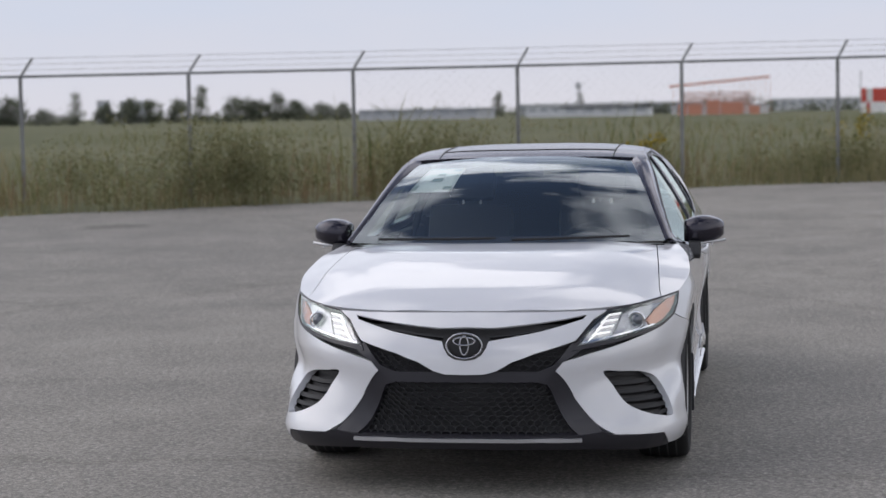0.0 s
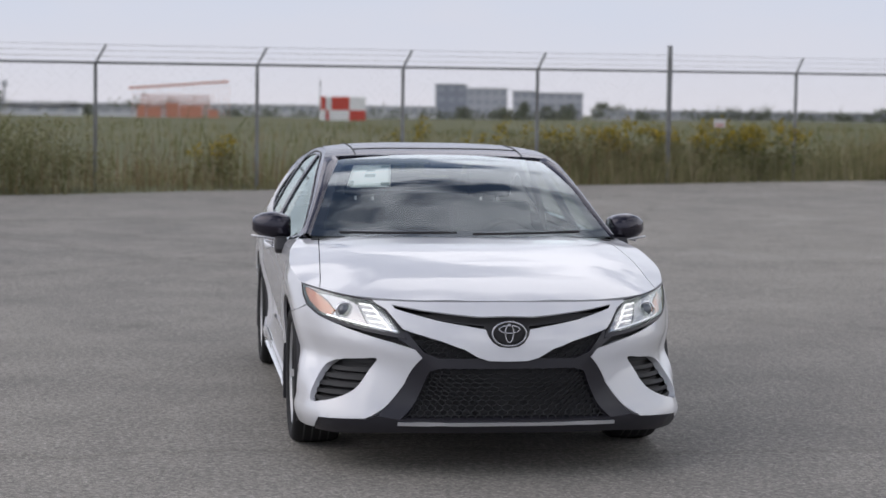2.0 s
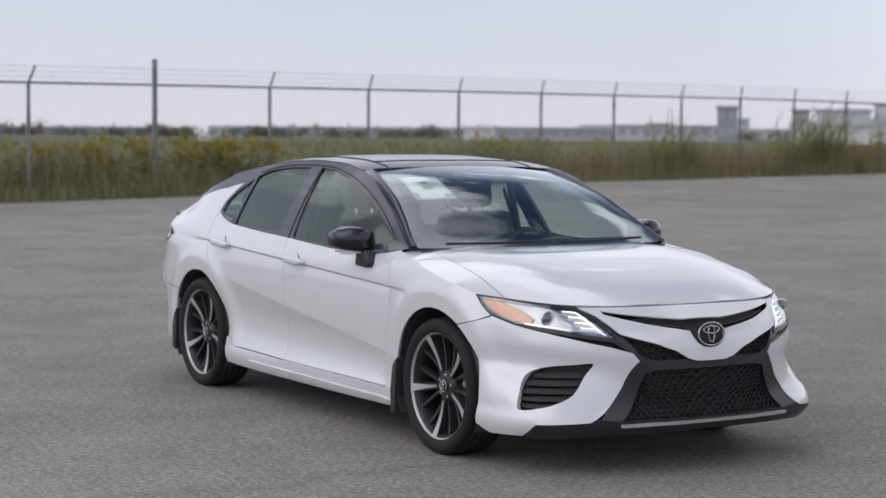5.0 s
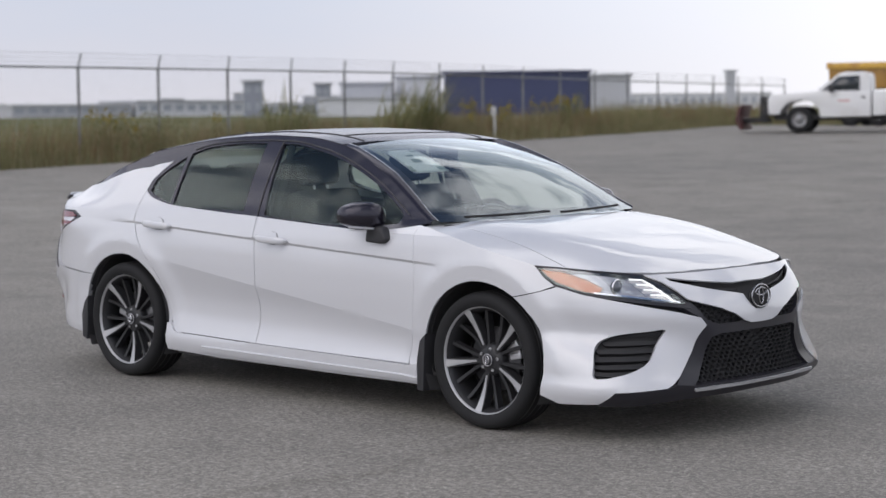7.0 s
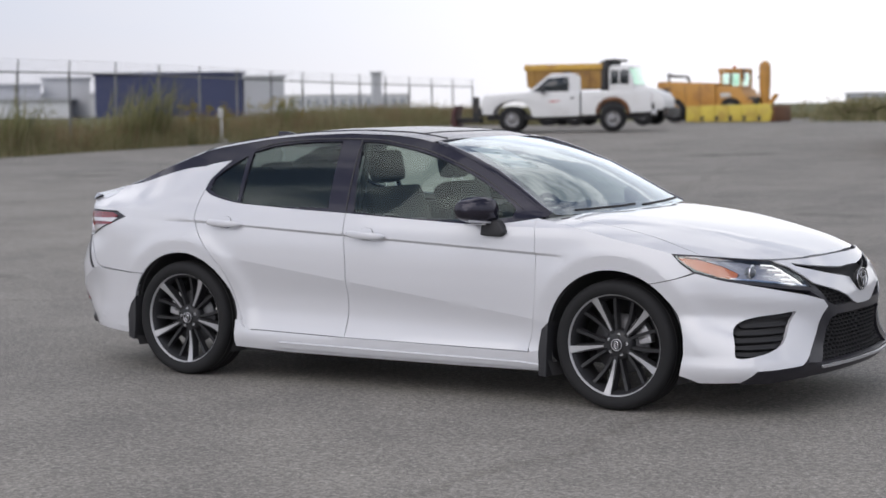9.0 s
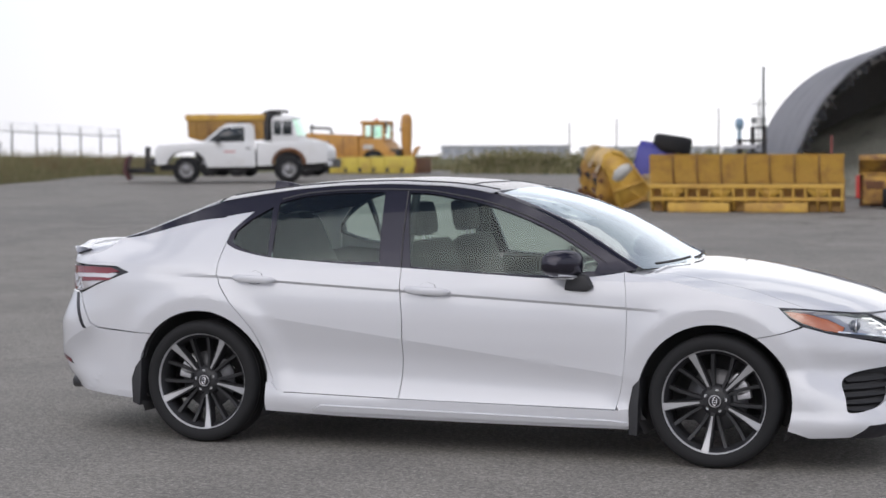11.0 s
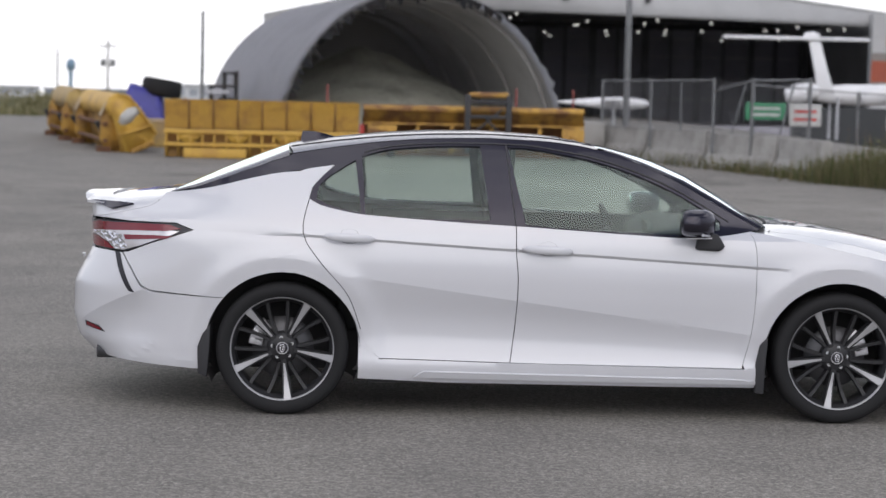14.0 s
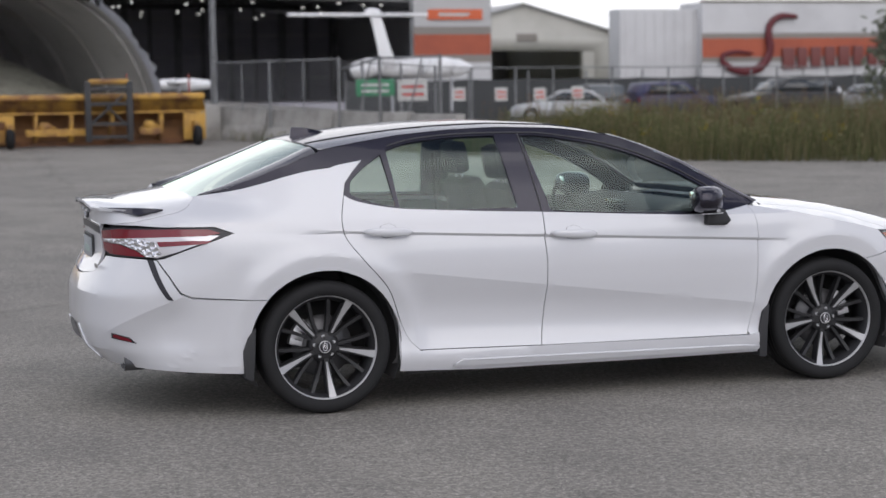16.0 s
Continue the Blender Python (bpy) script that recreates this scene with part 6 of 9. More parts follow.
WHITE_PLATE = weathered("white_sign_plate", (0.56, 0.56, 0.54), (0.38, 0.38, 0.37), 0.5)
RED_PLATE = material("red_sign_print", (0.50, 0.05, 0.04), 0.5)
STAKE_RED = weathered("faded_stake_red", (0.30, 0.085, 0.075), (0.20, 0.07, 0.06), 0.8, 6.0)
FADED = material("faded_red_print", (0.50, 0.30, 0.28), 0.6)
GREEN_PLATE = material("green_sign_plate", (0.03, 0.22, 0.10), 0.5)


def sign(name, x, y, z0, z1, w, mat, label, bars=RED_PLATE, turn=0.0, lines=2):
    s = empty(name, label, "sign", pose(x, y, z0, 0, 0, turn), "fence signs")
    part("plate", box_bm(-w / 2, -0.012, 0, w / 2, 0.0, z1 - z0, 0.003), mat, s)
    for k in range(lines):
        zz = (z1 - z0) * (0.30 + 0.36 * k)
        part("printed_bar", box_bm(-w * 0.36, -0.017, zz - 0.03, w * 0.36, -0.011, zz + 0.03), bars, s)
    return s


sign("fence_sign", -23.2, 8.75, 1.42, 1.58, 0.22, WHITE_PLATE, "small white warning sign on the airfield fence", FADED, 75, 1)
sp = empty("marker_post", "white marker post with a small sign at the grass edge", "marker post", pose(-25.1, 28.7, ground_z(-25.1, 28.7)))
part("post", box_bm(-0.022, -0.022, -0.1, 0.022, 0.022, 0.72, 0.006), WHITE_PLATE, sp)
part("sign_board", box_bm(-0.08, -0.05, 0.68, 0.08, -0.02, 0.92, 0.004), WHITE_PLATE, sp)
part("post_base", box_bm(-0.13, -0.13, -0.1, 0.13, 0.13, 0.10, 0.03), weathered("pale_concrete", (0.42, 0.41, 0.39), (0.25, 0.24, 0.22), 0.85), sp)

# ---- barrier blocks and the yard fence beside the shelter ----
CONCRETE = weathered("barrier_concrete", (0.36, 0.35, 0.33), (0.20, 0.19, 0.175), 0.9, 1.6, bump=0.3)
yard = [(3.85, 30.2), (4.75, 28.2), (5.60, 26.0), (6.55, 23.9), (7.05, 22.4)]
for i, (a, b) in enumerate(zip(yard, yard[1:])):
    bm = bmesh.new()
    L = math.dist(a, b) - 0.10
    add_prism(bm, [(-0.28, 0), (0.28, 0), (0.26, 0.12), (0.13, 0.34), (0.09, 0.72), (-0.09, 0.72), (-0.13, 0.34), (-0.26, 0.12)], "x", -L / 2, L / 2, 0.015)
    ob = part("concrete_barrier", bm, CONCRETE, None)
    sharpen_me = ob
    ang = math.degrees(math.atan2(b[1] - a[1], b[0] - a[0]))
    mx, my = (a[0] + b[0]) / 2, (a[1] + b[1]) / 2
    ob.matrix_basis = pose(mx, my, ground_z(mx, my) - 0.02, 0, 0, ang)
    tagged(ob, "weathered grey concrete barrier block under the yard fence", "barrier", "yard barriers")
for x, y, hgt in ((3.55, 29.6, 0.78), (3.3, 30.6, 0.6)):
    ob = part("concrete_block", box_bm(-0.3, -0.3, 0, 0.3, 0.3, hgt, 0.04), CONCRETE, None)
    ob.matrix_basis = pose(x, y, ground_z(x, y) - 0.02, 0, 0, 14)
    tagged(ob, "stained concrete block beside the ploughs", "concrete block", "yard blocks")
yf = empty("yard_fence", "leaning galvanised chain-link fence above concrete barriers", "fence", kind="structure")
tops = [(3.90, 29.9), (4.66, 27.9), (5.55, 25.6), (6.10, 24.6), (6.85, 23.1)]
mesh_bm = bmesh.new()
for i, (x, y) in enumerate(tops):
    bm = bmesh.new()
    add_tube(bm, (x, y, ground_z(x, y) + 0.3), (x, y, 2.20), 0.030, 8)
    part("fence_post", bm, GALV, yf)
    if i + 1 < len(tops):
        x2, y2 = tops[i + 1]
        bm = bmesh.new()
        add_tube(bm, (x, y, 2.16 if i != 2 else 1.95), (x2, y2, 2.16), 0.020, 8)
        part("top_rail", bm, GALV, yf)
        bm = bmesh.new()
        add_tube(bm, ((x + x2) / 2, (y + y2) / 2, 1.15), ((x + x2) / 2 + (0.25 if i > 1 else 0), (y + y2) / 2, 2.12), 0.018, 8)
        part("brace", bm, GALV, yf)
        chain_link(mesh_bm, (x, y), (x2, y2), 1.15, 2.14, 0.07, 0.0022)
tagged(part("chain_link", mesh_bm, WIRE, yf, "fine wire mesh of the fence"), kind="stuff")
sign("yard_sign", 7.41, 29.6, 1.40, 1.77, 0.88, GREEN_PLATE, "green sign board on the yard fence", WHITE_PLATE, 0, 2)
sign("yard_sign", 8.30, 29.7, 1.28, 1.76, 0.70, WHITE_PLATE, "white and red sign board on the yard fence")
rf = empty("back_fence", "dark chain-link fence along the parking area", "fence", kind="structure")
SCREEN_CLOTH = material("dark_screen_cloth", (0.055, 0.058, 0.06), 0.9)
xs = [7.2, 9.6, 12.4, 15.6, 17.15, 18.55, 21.3, 24.1, 27.0, 30.0, 33.0, 36.0, 40.0]
ysb = [29.9, 35.0, 41.0, 47.2, 47.3, 47.5, 49.0, 50.5, 52.0, 53.5, 55.0, 56.5, 58.0]
for i, (x, y) in enumerate(zip(xs, ysb)):
    bm = bmesh.new()
    add_tube(bm, (x, y, ground_z(x, y) - 0.1), (x, y, 2.20 - 0.004 * i), 0.035, 8)
    part("fence_post", bm, GALV, rf)
    if i + 1 < len(xs):
        bm = bmesh.new()
        add_tube(bm, (x, y, 2.15), (xs[i + 1], ysb[i + 1], 2.15), 0.02, 8)
        part("top_rail", bm, GALV, rf)
for x, z in ((15.07, 1.10), (16.5, 1.08), (17.85, 1.06), (19.17, 1.09)):
    sign("fence_sign", x, 46.9, z, z + 0.42, 0.42, WHITE_PLATE, "small white sign with red print on the parking fence")


# ---- snow-clearing gear ----
YELLOW = weathered("plough_yellow", (0.60, 0.365, 0.065), (0.38, 0.20, 0.055), 0.55, 2.2, 0.5, 0.72)
# Worn yellow darkened to brown: shade on body sides and recesses, put into the colour.
SHADED_YELLOW = weathered("shaded_yellow_paint", (0.36, 0.20, 0.045), (0.20, 0.10, 0.035), 0.6, 1.8)
RUST = weathered("rusty_steel", (0.16, 0.07, 0.03), (0.09, 0.045, 0.025), 0.8, 3.0)
DARK_STEEL = weathered("dark_steel", (0.030, 0.032, 0.036), (0.06, 0.045, 0.035), 0.6, 4.0)
ORANGE = weathered("machine_orange", (0.50, 0.25, 0.05), (0.36, 0.17, 0.045), 0.5, 1.5)
PALE_YELLOW = weathered("blower_yellow", (0.58, 0.46, 0.07), (0.40, 0.27, 0.06), 0.55, 2.0)
TRUCK_WHITE = weathered("truck_white", (0.74, 0.74, 0.74), (0.58, 0.56, 0.53), 0.4, 1.2, 0.6, 0.8)
DARK_GLASS = material("dark_window", (0.02, 0.025, 0.028), 0.05, 0.0, 0.5)


# Brown seam lines, with the shadow between the bulging bays put into their colour.
SEAM_BROWN = weathered("shaded_brown_seam", (0.26, 0.14, 0.05), (0.17, 0.085, 0.035), 0.75, 4.0)


def plough(name, x0, x1, y, z0, z1, panels, label, turn=0.0):
    """A long blade seen from behind: curved mouldboard of panels, ribs, push frame and cutting edge."""
    p = empty(name, label, "snow plough", pose((x0 + x1) / 2, y, z0, 0, 0, turn), "ploughs")
    w, h = x1 - x0, z1 - z0
    zt = 0.46 * h
    for k in range(panels):
        a, b = -w / 2 + w * k / panels, -w / 2 + w * (k + 1) / panels
        bm = bmesh.new()
        rows = [[bm.verts.new((x, 0.10 - 0.30 * math.sin(t * 1.9 + 0.2) + 0.02 * j, zt + (h - zt) * t)) for x in (a + 0.004, b - 0.004)] for j, t in ((0, t) for t in np.linspace(0, 1, 7))]
        for r, s in zip(rows, rows[1:]):
            bm.faces.new((r[0], r[1], s[1], s[0]))
        bmesh.ops.solidify(bm, geom=bm.faces[:], thickness=0.03)
        bmesh.ops.recalc_face_normals(bm, faces=bm.faces[:])
        part("mouldboard_panel", bm, YELLOW, p)
        if k:
            bm = bmesh.new()
            rows = [[bm.verts.new((x, 0.085 - 0.30 * math.sin(t * 1.9 + 0.2) + dy, zt + (h - zt) * t)) for x, dy in ((a - 0.016, 0.02), (a - 0.016, -0.02), (a + 0.016, -0.02), (a + 0.016, 0.02))] for t in np.linspace(0, 0.97, 7)]
            for r, s in zip(rows, rows[1:]):
                for i in range(3):
                    bm.faces.new((r[i], r[i + 1], s[i + 1], s[i]))
            bmesh.ops.recalc_face_normals(bm, faces=bm.faces[:])
            part("panel_seam", bm, SEAM_BROWN, p)
    part("top_rail", box_bm(-w / 2, -0.10, h - 0.05, w / 2, 0.02, h, 0.015), YELLOW, p)
    part("mid_rail", box_bm(-w / 2, -0.24, zt - 0.05, w / 2, -0.10, zt + 0.03, 0.012), YELLOW, p)
    part("low_rail", box_bm(-w / 2, -0.20, 0.20 * h, w / 2, -0.06, 0.26 * h, 0.012), YELLOW, p)
    part("back_plate", box_bm(-w / 2, 0.0, 0.02, w / 2, 0.04, zt + 0.1), SHADED_YELLOW, p)
    part("cutting_edge", box_bm(-w / 2, 0.05, 0.0, w / 2, 0.10, 0.10, 0.01), RUST, p)
    n = 2 * panels + 1
    for k in range(n):
        x = -w / 2 + 0.04 + (w - 0.08) * k / (n - 1)
        bm = bmesh.new()
        add_prism(bm, [(0.10, 0.0), (-0.08, 0.04), (-0.20, 0.24 * h), (-0.22, zt), (0.10, zt)], "x", x - 0.018, x + 0.018)
        part("rib", bm, YELLOW, p)
    for a, b in ((0.10, 0.42), (0.50, 0.82)):
        part("skid_box", box_bm(-w / 2 + a * w, -0.26, 0.01, -w / 2 + b * w, -0.08, 0.17 * h, 0.01), YELLOW, p)
    for k in range(1, panels, 2):
        x = -w / 2 + w * k / panels
        bm = bmesh.new()
        add_prism(bm, [(x - 0.10, 0.26 * h), (x + 0.10, 0.26 * h), (x + 0.26, zt - 0.04), (x - 0.26, zt - 0.04)], "y", -0.20, -0.15)
        part("gusset", bm, YELLOW, p)
    return p


plough("snow_plough", -5.08, -1.33, 25.85, 0.43, 1.56, 8, "long yellow snow plough blade with rusty ribs", 3)


RUSTY_YELLOW = weathered("rusty_plough_yellow", (0.52, 0.30, 0.06), (0.20, 0.095, 0.04), 0.65, 2.4, 0.44, 0.62)


def truss_plough(x0, x1, y, z0, z1, turn, frame_at):
    """A long blade seen from its open back: top pipe, curved lip, struts before a rusty hollow, push beam and casters."""
    p = empty("snow_plough", "rusty yellow snow plough with black hitch frame and casters", "snow plough", pose((x0 + x1) / 2, y, z0, 0, 0, turn), "ploughs")
    w, h = x1 - x0, z1 - z0
    bm = bmesh.new()
    add_tube(bm, (-w / 2, -0.10, h - 0.075), (w / 2, -0.10, h - 0.075), 0.075, 12)
    part("top_pipe", bm, RUSTY_YELLOW, p)
    bm = bmesh.new()
    rows = [[bm.verts.new((x, -0.05 - 0.16 * math.sin(1.5 * t), h * (0.90 - 0.26 * t))) for x in (-w / 2, w / 2)] for t in np.linspace(0, 1, 6)]
    for r, q in zip(rows, rows[1:]):
        bm.faces.new((r[0], r[1], q[1], q[0]))
    bmesh.ops.solidify(bm, geom=bm.faces[:], thickness=0.03)
    bmesh.ops.recalc_face_normals(bm, faces=bm.faces[:])
    part("upper_lip", bm, RUSTY_YELLOW, p)
    part("lip_edge", box_bm(-w / 2, -0.25, h * 0.615, w / 2, -0.19, h * 0.655, 0.01), RUSTY_YELLOW, p)
    bm = bmesh.new()
    rows = [[bm.verts.new((x, 0.34 - 0.42 * abs(t - 0.45), h * (0.04 + 0.72 * t))) for x in (-w / 2, w / 2)] for t in np.linspace(0, 1, 7)]
    for r, q in zip(rows, rows[1:]):
        bm.faces.new((r[0], r[1], q[1], q[0]))
    part("mouldboard", bm, weathered("rust_streaked_yellow", (0.22, 0.105, 0.04), (0.12, 0.06, 0.03), 0.75, 3.2), p)
    for u in (0.03, 0.245, 0.40, 0.58, 0.66, 0.80, 0.97):
        x = -w / 2 + u * w
        bm = bmesh.new()
        add_prism(bm, [(0.10, 0.06 * h), (-0.16, 0.10 * h), (-0.22, 0.62 * h), (-0.10, 0.64 * h), (0.06, 0.30 * h)], "x", x - 0.035, x + 0.035)
        part("strut", bm, RUSTY_YELLOW, p)
    for a, b, lo, hi in ((0.20, 0.47, 0.20, 0.33), (0.70, 0.80, 0.20, 0.33), (0.02, 0.15, 0.06, 0.60), (0.90, 1.0, 0.08, 0.60)):
        part("side_plate" if hi > 0.5 else "push_beam", box_bm(-w / 2 + a * w, -0.24, lo * h, -w / 2 + b * w, -0.13, hi * h, 0.015), RUSTY_YELLOW, p)
    for a in (0.25, 0.71):
        bm = bmesh.new()
        add_prism(bm, [(-w / 2 + a * w, 0.33 * h), (-w / 2 + a * w + 0.42, 0.33 * h), (-w / 2 + a * w + 0.20, 0.47 * h), (-w / 2 + a * w + 0.08, 0.47 * h)], "y", -0.22, -0.15)
        part("gusset", bm, RUSTY_YELLOW, p)
    part("red_bracket", box_bm(-w / 2 - 0.06, -0.20, 0.16 * h, -w / 2 + 0.02, 0.10, 0.60 * h, 0.02), RED_PLATE, p)
    part("rust_stain_plate", box_bm(-w / 2 + 0.03 * w, -0.25, 0.34 * h, -w / 2 + 0.11 * w, -0.238, 0.50 * h), RUST, p)
    part("cutting_edge", box_bm(-w / 2, 0.02, 0.0, w / 2, 0.10, 0.10, 0.01), RUST, p)
    for dx in (-0.42, 0.42):
        part("hitch_upright", box_bm(frame_at + dx - 0.06, -0.50, 0.08, frame_at + dx + 0.06, -0.38, h + 0.25, 0.015), DARK_STEEL, p)
    for z in (0.14, 0.40, 0.80, h + 0.06):
        part("hitch_bar", box_bm(frame_at - 0.48, -0.48, z, frame_at + 0.48, -0.40, z + 0.07, 0.01), DARK_STEEL, p)
    bm = bmesh.new()
    add_tube(bm, (frame_at - 0.40, -0.44, h + 0.24), (frame_at + 0.40, -0.44, h + 0.24), 0.055, 12)
    part("hitch_top", bm, RUSTY_YELLOW, p)
    for a, b in (((-0.38, 0.42), (0.30, 1.0)), ((0.30, 0.45), (-0.05, 0.80))):
        bm = bmesh.new()
        add_tube(bm, (frame_at + a[0], -0.42, a[1]), (frame_at + b[0], -0.42, b[1]), 0.03, 6)
        part("hitch_brace", bm, DARK_STEEL, p)
    for x in (-w / 2 + 0.55, w / 2 - 0.25):
        bm = bmesh.new()
        add_lathe(bm, [(0.05, -0.06), (0.17, -0.07), (0.20, -0.04), (0.20, 0.04), (0.17, 0.07), (0.05, 0.06)], 20, pose(x, -0.54, 0.18, 90, 0, 0) @ pose(0, 0, 0, 0, 90, 0))
        bmesh.ops.recalc_face_normals(bm, faces=bm.faces[:])
        part("caster_wheel", bm, RUBBER, p)
        part("caster_fork", box_bm(x - 0.05, -0.52, 0.28, x + 0.05, -0.20, 0.46, 0.01), RUSTY_YELLOW, p)


truss_plough(-1.28, 3.28, 27.9, 0.50, 1.54, 4, 0.25)


def long_wing(x, y, turn, length, mat, label, patch=False, scale=1.0):
    """A long wing plough seen from its end: rolled shell, end plate with teeth, worn fins and rusty pushing gear behind."""
    q = empty("plough_wing", label, "plough wing", pose(x, y, ground_z(x, y) - 0.02, 0, 0, turn) @ Matrix.Diagonal((scale, 1, scale, 1)), "plough wings")
    rise = ground_z(x - length * math.sin(radians(turn)), y + length * math.cos(radians(turn))) - ground_z(x, y)
    shell = dense([(-0.40, 0.74), (-0.46, 0.92), (-0.40, 1.10), (-0.24, 1.20), (-0.04, 1.17), (0.10, 1.02), (0.54, 0.42), (0.40, 0.20)], 0.16)
    steps = max(4, int(length / 0.30))
    bm = bmesh.new()
    rows = []
    for k in range(steps + 1):
        u = length * k / steps
        rows.append([bm.verts.new((a + 0.012 * noise.noise((a * 3, u * 1.1, b * 3)), u, b + rise * u / length + 0.02 * noise.noise((u * 0.8, b, 3)))) for a, b in shell])
    for r, w in zip(rows, rows[1:]):
        for a in range(len(shell) - 1):
            bm.faces.new((r[a], r[a + 1], w[a + 1], w[a]))
    bmesh.ops.recalc_face_normals(bm, faces=bm.faces[:])
    bmesh.ops.solidify(bm, geom=bm.faces[:], thickness=0.035)
    part("shell", bm, mat, q)
    plate = [(-0.38, 0.80), (-0.43, 0.92), (-0.38, 1.08), (-0.24, 1.17), (-0.05, 1.14), (0.09, 1.00), (0.52, 0.42), (0.40, 0.16), (0.02, 0.0), (-0.10, 0.04), (-0.20, 0.36)]
    bm = bmesh.new()
    add_prism(bm, plate, "y", 0.0, 0.045)
    bmesh.ops.recalc_face_normals(bm, faces=bm.faces[:])
    part("end_plate", bm, mat, q)
    rim = bmesh.new()
    add_path(rim, [Vector((a, -0.012, b)) for a, b in plate[3:7]], 0.026, 6)
    part("rolled_rim", rim, mat, q)
    bm = bmesh.new()
    add_prism(bm, [(-0.20, 0.345), (0.43, 0.545), (0.43, 0.60), (-0.21, 0.40)], "y", -0.05, 0.0)
    part("stiffener", bm, mat, q)
    for k in range(5):
        u = k / 4
        bm = bmesh.new()
        add_prism(bm, [(0.02 + 0.37 * u, 0.0 + 0.155 * u), (0.11 + 0.37 * u, 0.03 + 0.155 * u), (0.09 + 0.37 * u, 0.12 + 0.155 * u), (0.01 + 0.37 * u, 0.09 + 0.155 * u)], "y", -0.05, -0.004)
        part("cutting_tooth", bm, RUSTY_YELLOW, q)
    if patch:
        bm = bmesh.new()
        add_prism(bm, [(-0.24, 0.62), (-0.20, 0.78), (-0.06, 0.90), (0.10, 0.94), (0.22, 0.93), (0.18, 0.82), (0.08, 0.72), (0.0, 0.62), (-0.14, 0.56)], "y", -0.012, -0.002)
        part("white_marking", bm, WHITE_PLATE, q)
    count = max(2, int(length / 1.5))
    for k in range(count):
        u = 0.35 + (length - 0.55) * k / (count - 1)
        z = rise * u / length
        bm = bmesh.new()
        add_prism(bm, [(-0.40, 0.98 + z), (-0.52, 0.72 + z), (-0.56, 0.30 + z), (-0.44, 0.02 + z), (-0.12, 0.02 + z), (-0.16, 0.60 + z), (-0.30, 0.95 + z)], "y", u, u + 0.05)
        part("fin", bm, RUSTY_YELLOW, q)
        if patch:
            bm = bmesh.new()
            add_tube(bm, (-0.41, u - 0.02, 1.00 + z), (-0.56, u - 0.06, 0.74 + z), 0.035, 6)
            part("worn_strut", bm, WORN_EDGE, q)
        part("shoe", box_bm(-0.60, u - 0.10, 0.0 + z, -0.34, u + 0.22, 0.13 + z, 0.02), RUST, q)
        bm = bmesh.new()
        add_tube(bm, (-0.58, u + 0.30, 0.62 + z), (-0.30, u + 0.34, 0.12 + z), 0.05, 8)
        part("ram", bm, DARK_STEEL, q)
    bm = bmesh.new()
    add_prism(bm, [(-0.14, 0.0), (-0.08, 0.0), (-0.30, 0.98), (-0.36, 0.98)], "y", 0.08, length - 0.05)
    for v in bm.verts:
        v.co.z += rise * v.co.y / length
    part("mouldboard", bm, RUSTY_YELLOW, q)
    for z in (0.25, 0.58):
        bm = bmesh.new()
        add_tube(bm, (-0.46, 0.2, z), (-0.46, length - 0.1, z + rise), 0.045, 8)
        part("push_pipe", bm, RUST, q)


WORN_EDGE = weathered("worn_pale_edge", (0.50, 0.42, 0.30), (0.34, 0.22, 0.12), 0.7, 5.0)
WORN_YELLOW = weathered("worn_plough_yellow", (0.46, 0.32, 0.11), (0.28, 0.20, 0.13), 0.65, 2.6, 0.42, 0.66)
long_wing(-5.87, 26.75, 17.3, 4.0, YELLOW, "yellow wing plough standing on its edge with a white patch", True)
long_wing(-7.40, 31.2, 16.0, 3.4, WORN_YELLOW, "pale worn wing plough standing behind another")
crate = empty("worn_crate", "faded yellow steel crate half under the blue tarpaulin", "crate", pose(-5.75, 29.4, ground_z(-5.75, 29.4) - 0.02))
part("crate_body", box_bm(-0.32, 0, 0, 0.36, 0.5, 0.62, 0.02), WORN_YELLOW, crate)
part("crate_edge", box_bm(-0.34, -0.03, 0.54, 0.38, 0.0, 0.63, 0.01), WORN_EDGE, crate)
TARP = weathered("blue_tarp", (0.055, 0.055, 0.30), (0.04, 0.04, 0.2), 0.5, 3.0)
bm = bmesh.new()
bmesh.ops.create_grid(bm, x_segments=18, y_segments=18, size=1.0)
for v in bm.verts:
    r = max(abs(v.co.x), abs(v.co.y))
    v.co = Vector((v.co.x * 0.55, v.co.y * 0.6, 1.25 * (1 - max(0, (r - 0.55) / 0.45) ** 1.4) - 0.18 * v.co.x + 0.05 * noise.noise(v.co * 4)))
ob = part("draped_tarpaulin", bm, TARP)
ob.matrix_basis = pose(-6.05, 30.6, ground_z(-6, 30.6) - 0.03)
tagged(ob, "blue tarpaulin draped over a heap behind the ploughs", "tarpaulin")
bm = bmesh.new()
add_lathe(bm, [(0.24, -0.15), (0.38, -0.19), (0.43, -0.13), (0.43, 0.13), (0.38, 0.19), (0.24, 0.15)], 32, None, True)
bmesh.ops.recalc_face_normals(bm, faces=bm.faces[:])
ob = part("loose_tyre", bm, RUBBER)
ob.matrix_basis = pose(-5.71, 30.6, 1.79, 0, 9, 0)
tagged(ob, "large black tyre lying on the blue tarpaulin", "tyre")
HULL_BOARD = weathered("pale_weathered_board", (0.50, 0.50, 0.52), (0.36, 0.36, 0.37), 0.8, 4.0)
rack = empty("steel_rack", "dark steel rack standing before the shelter", "rack", pose(-4.75, 35.2, ground_z(-4.75, 35.2)))
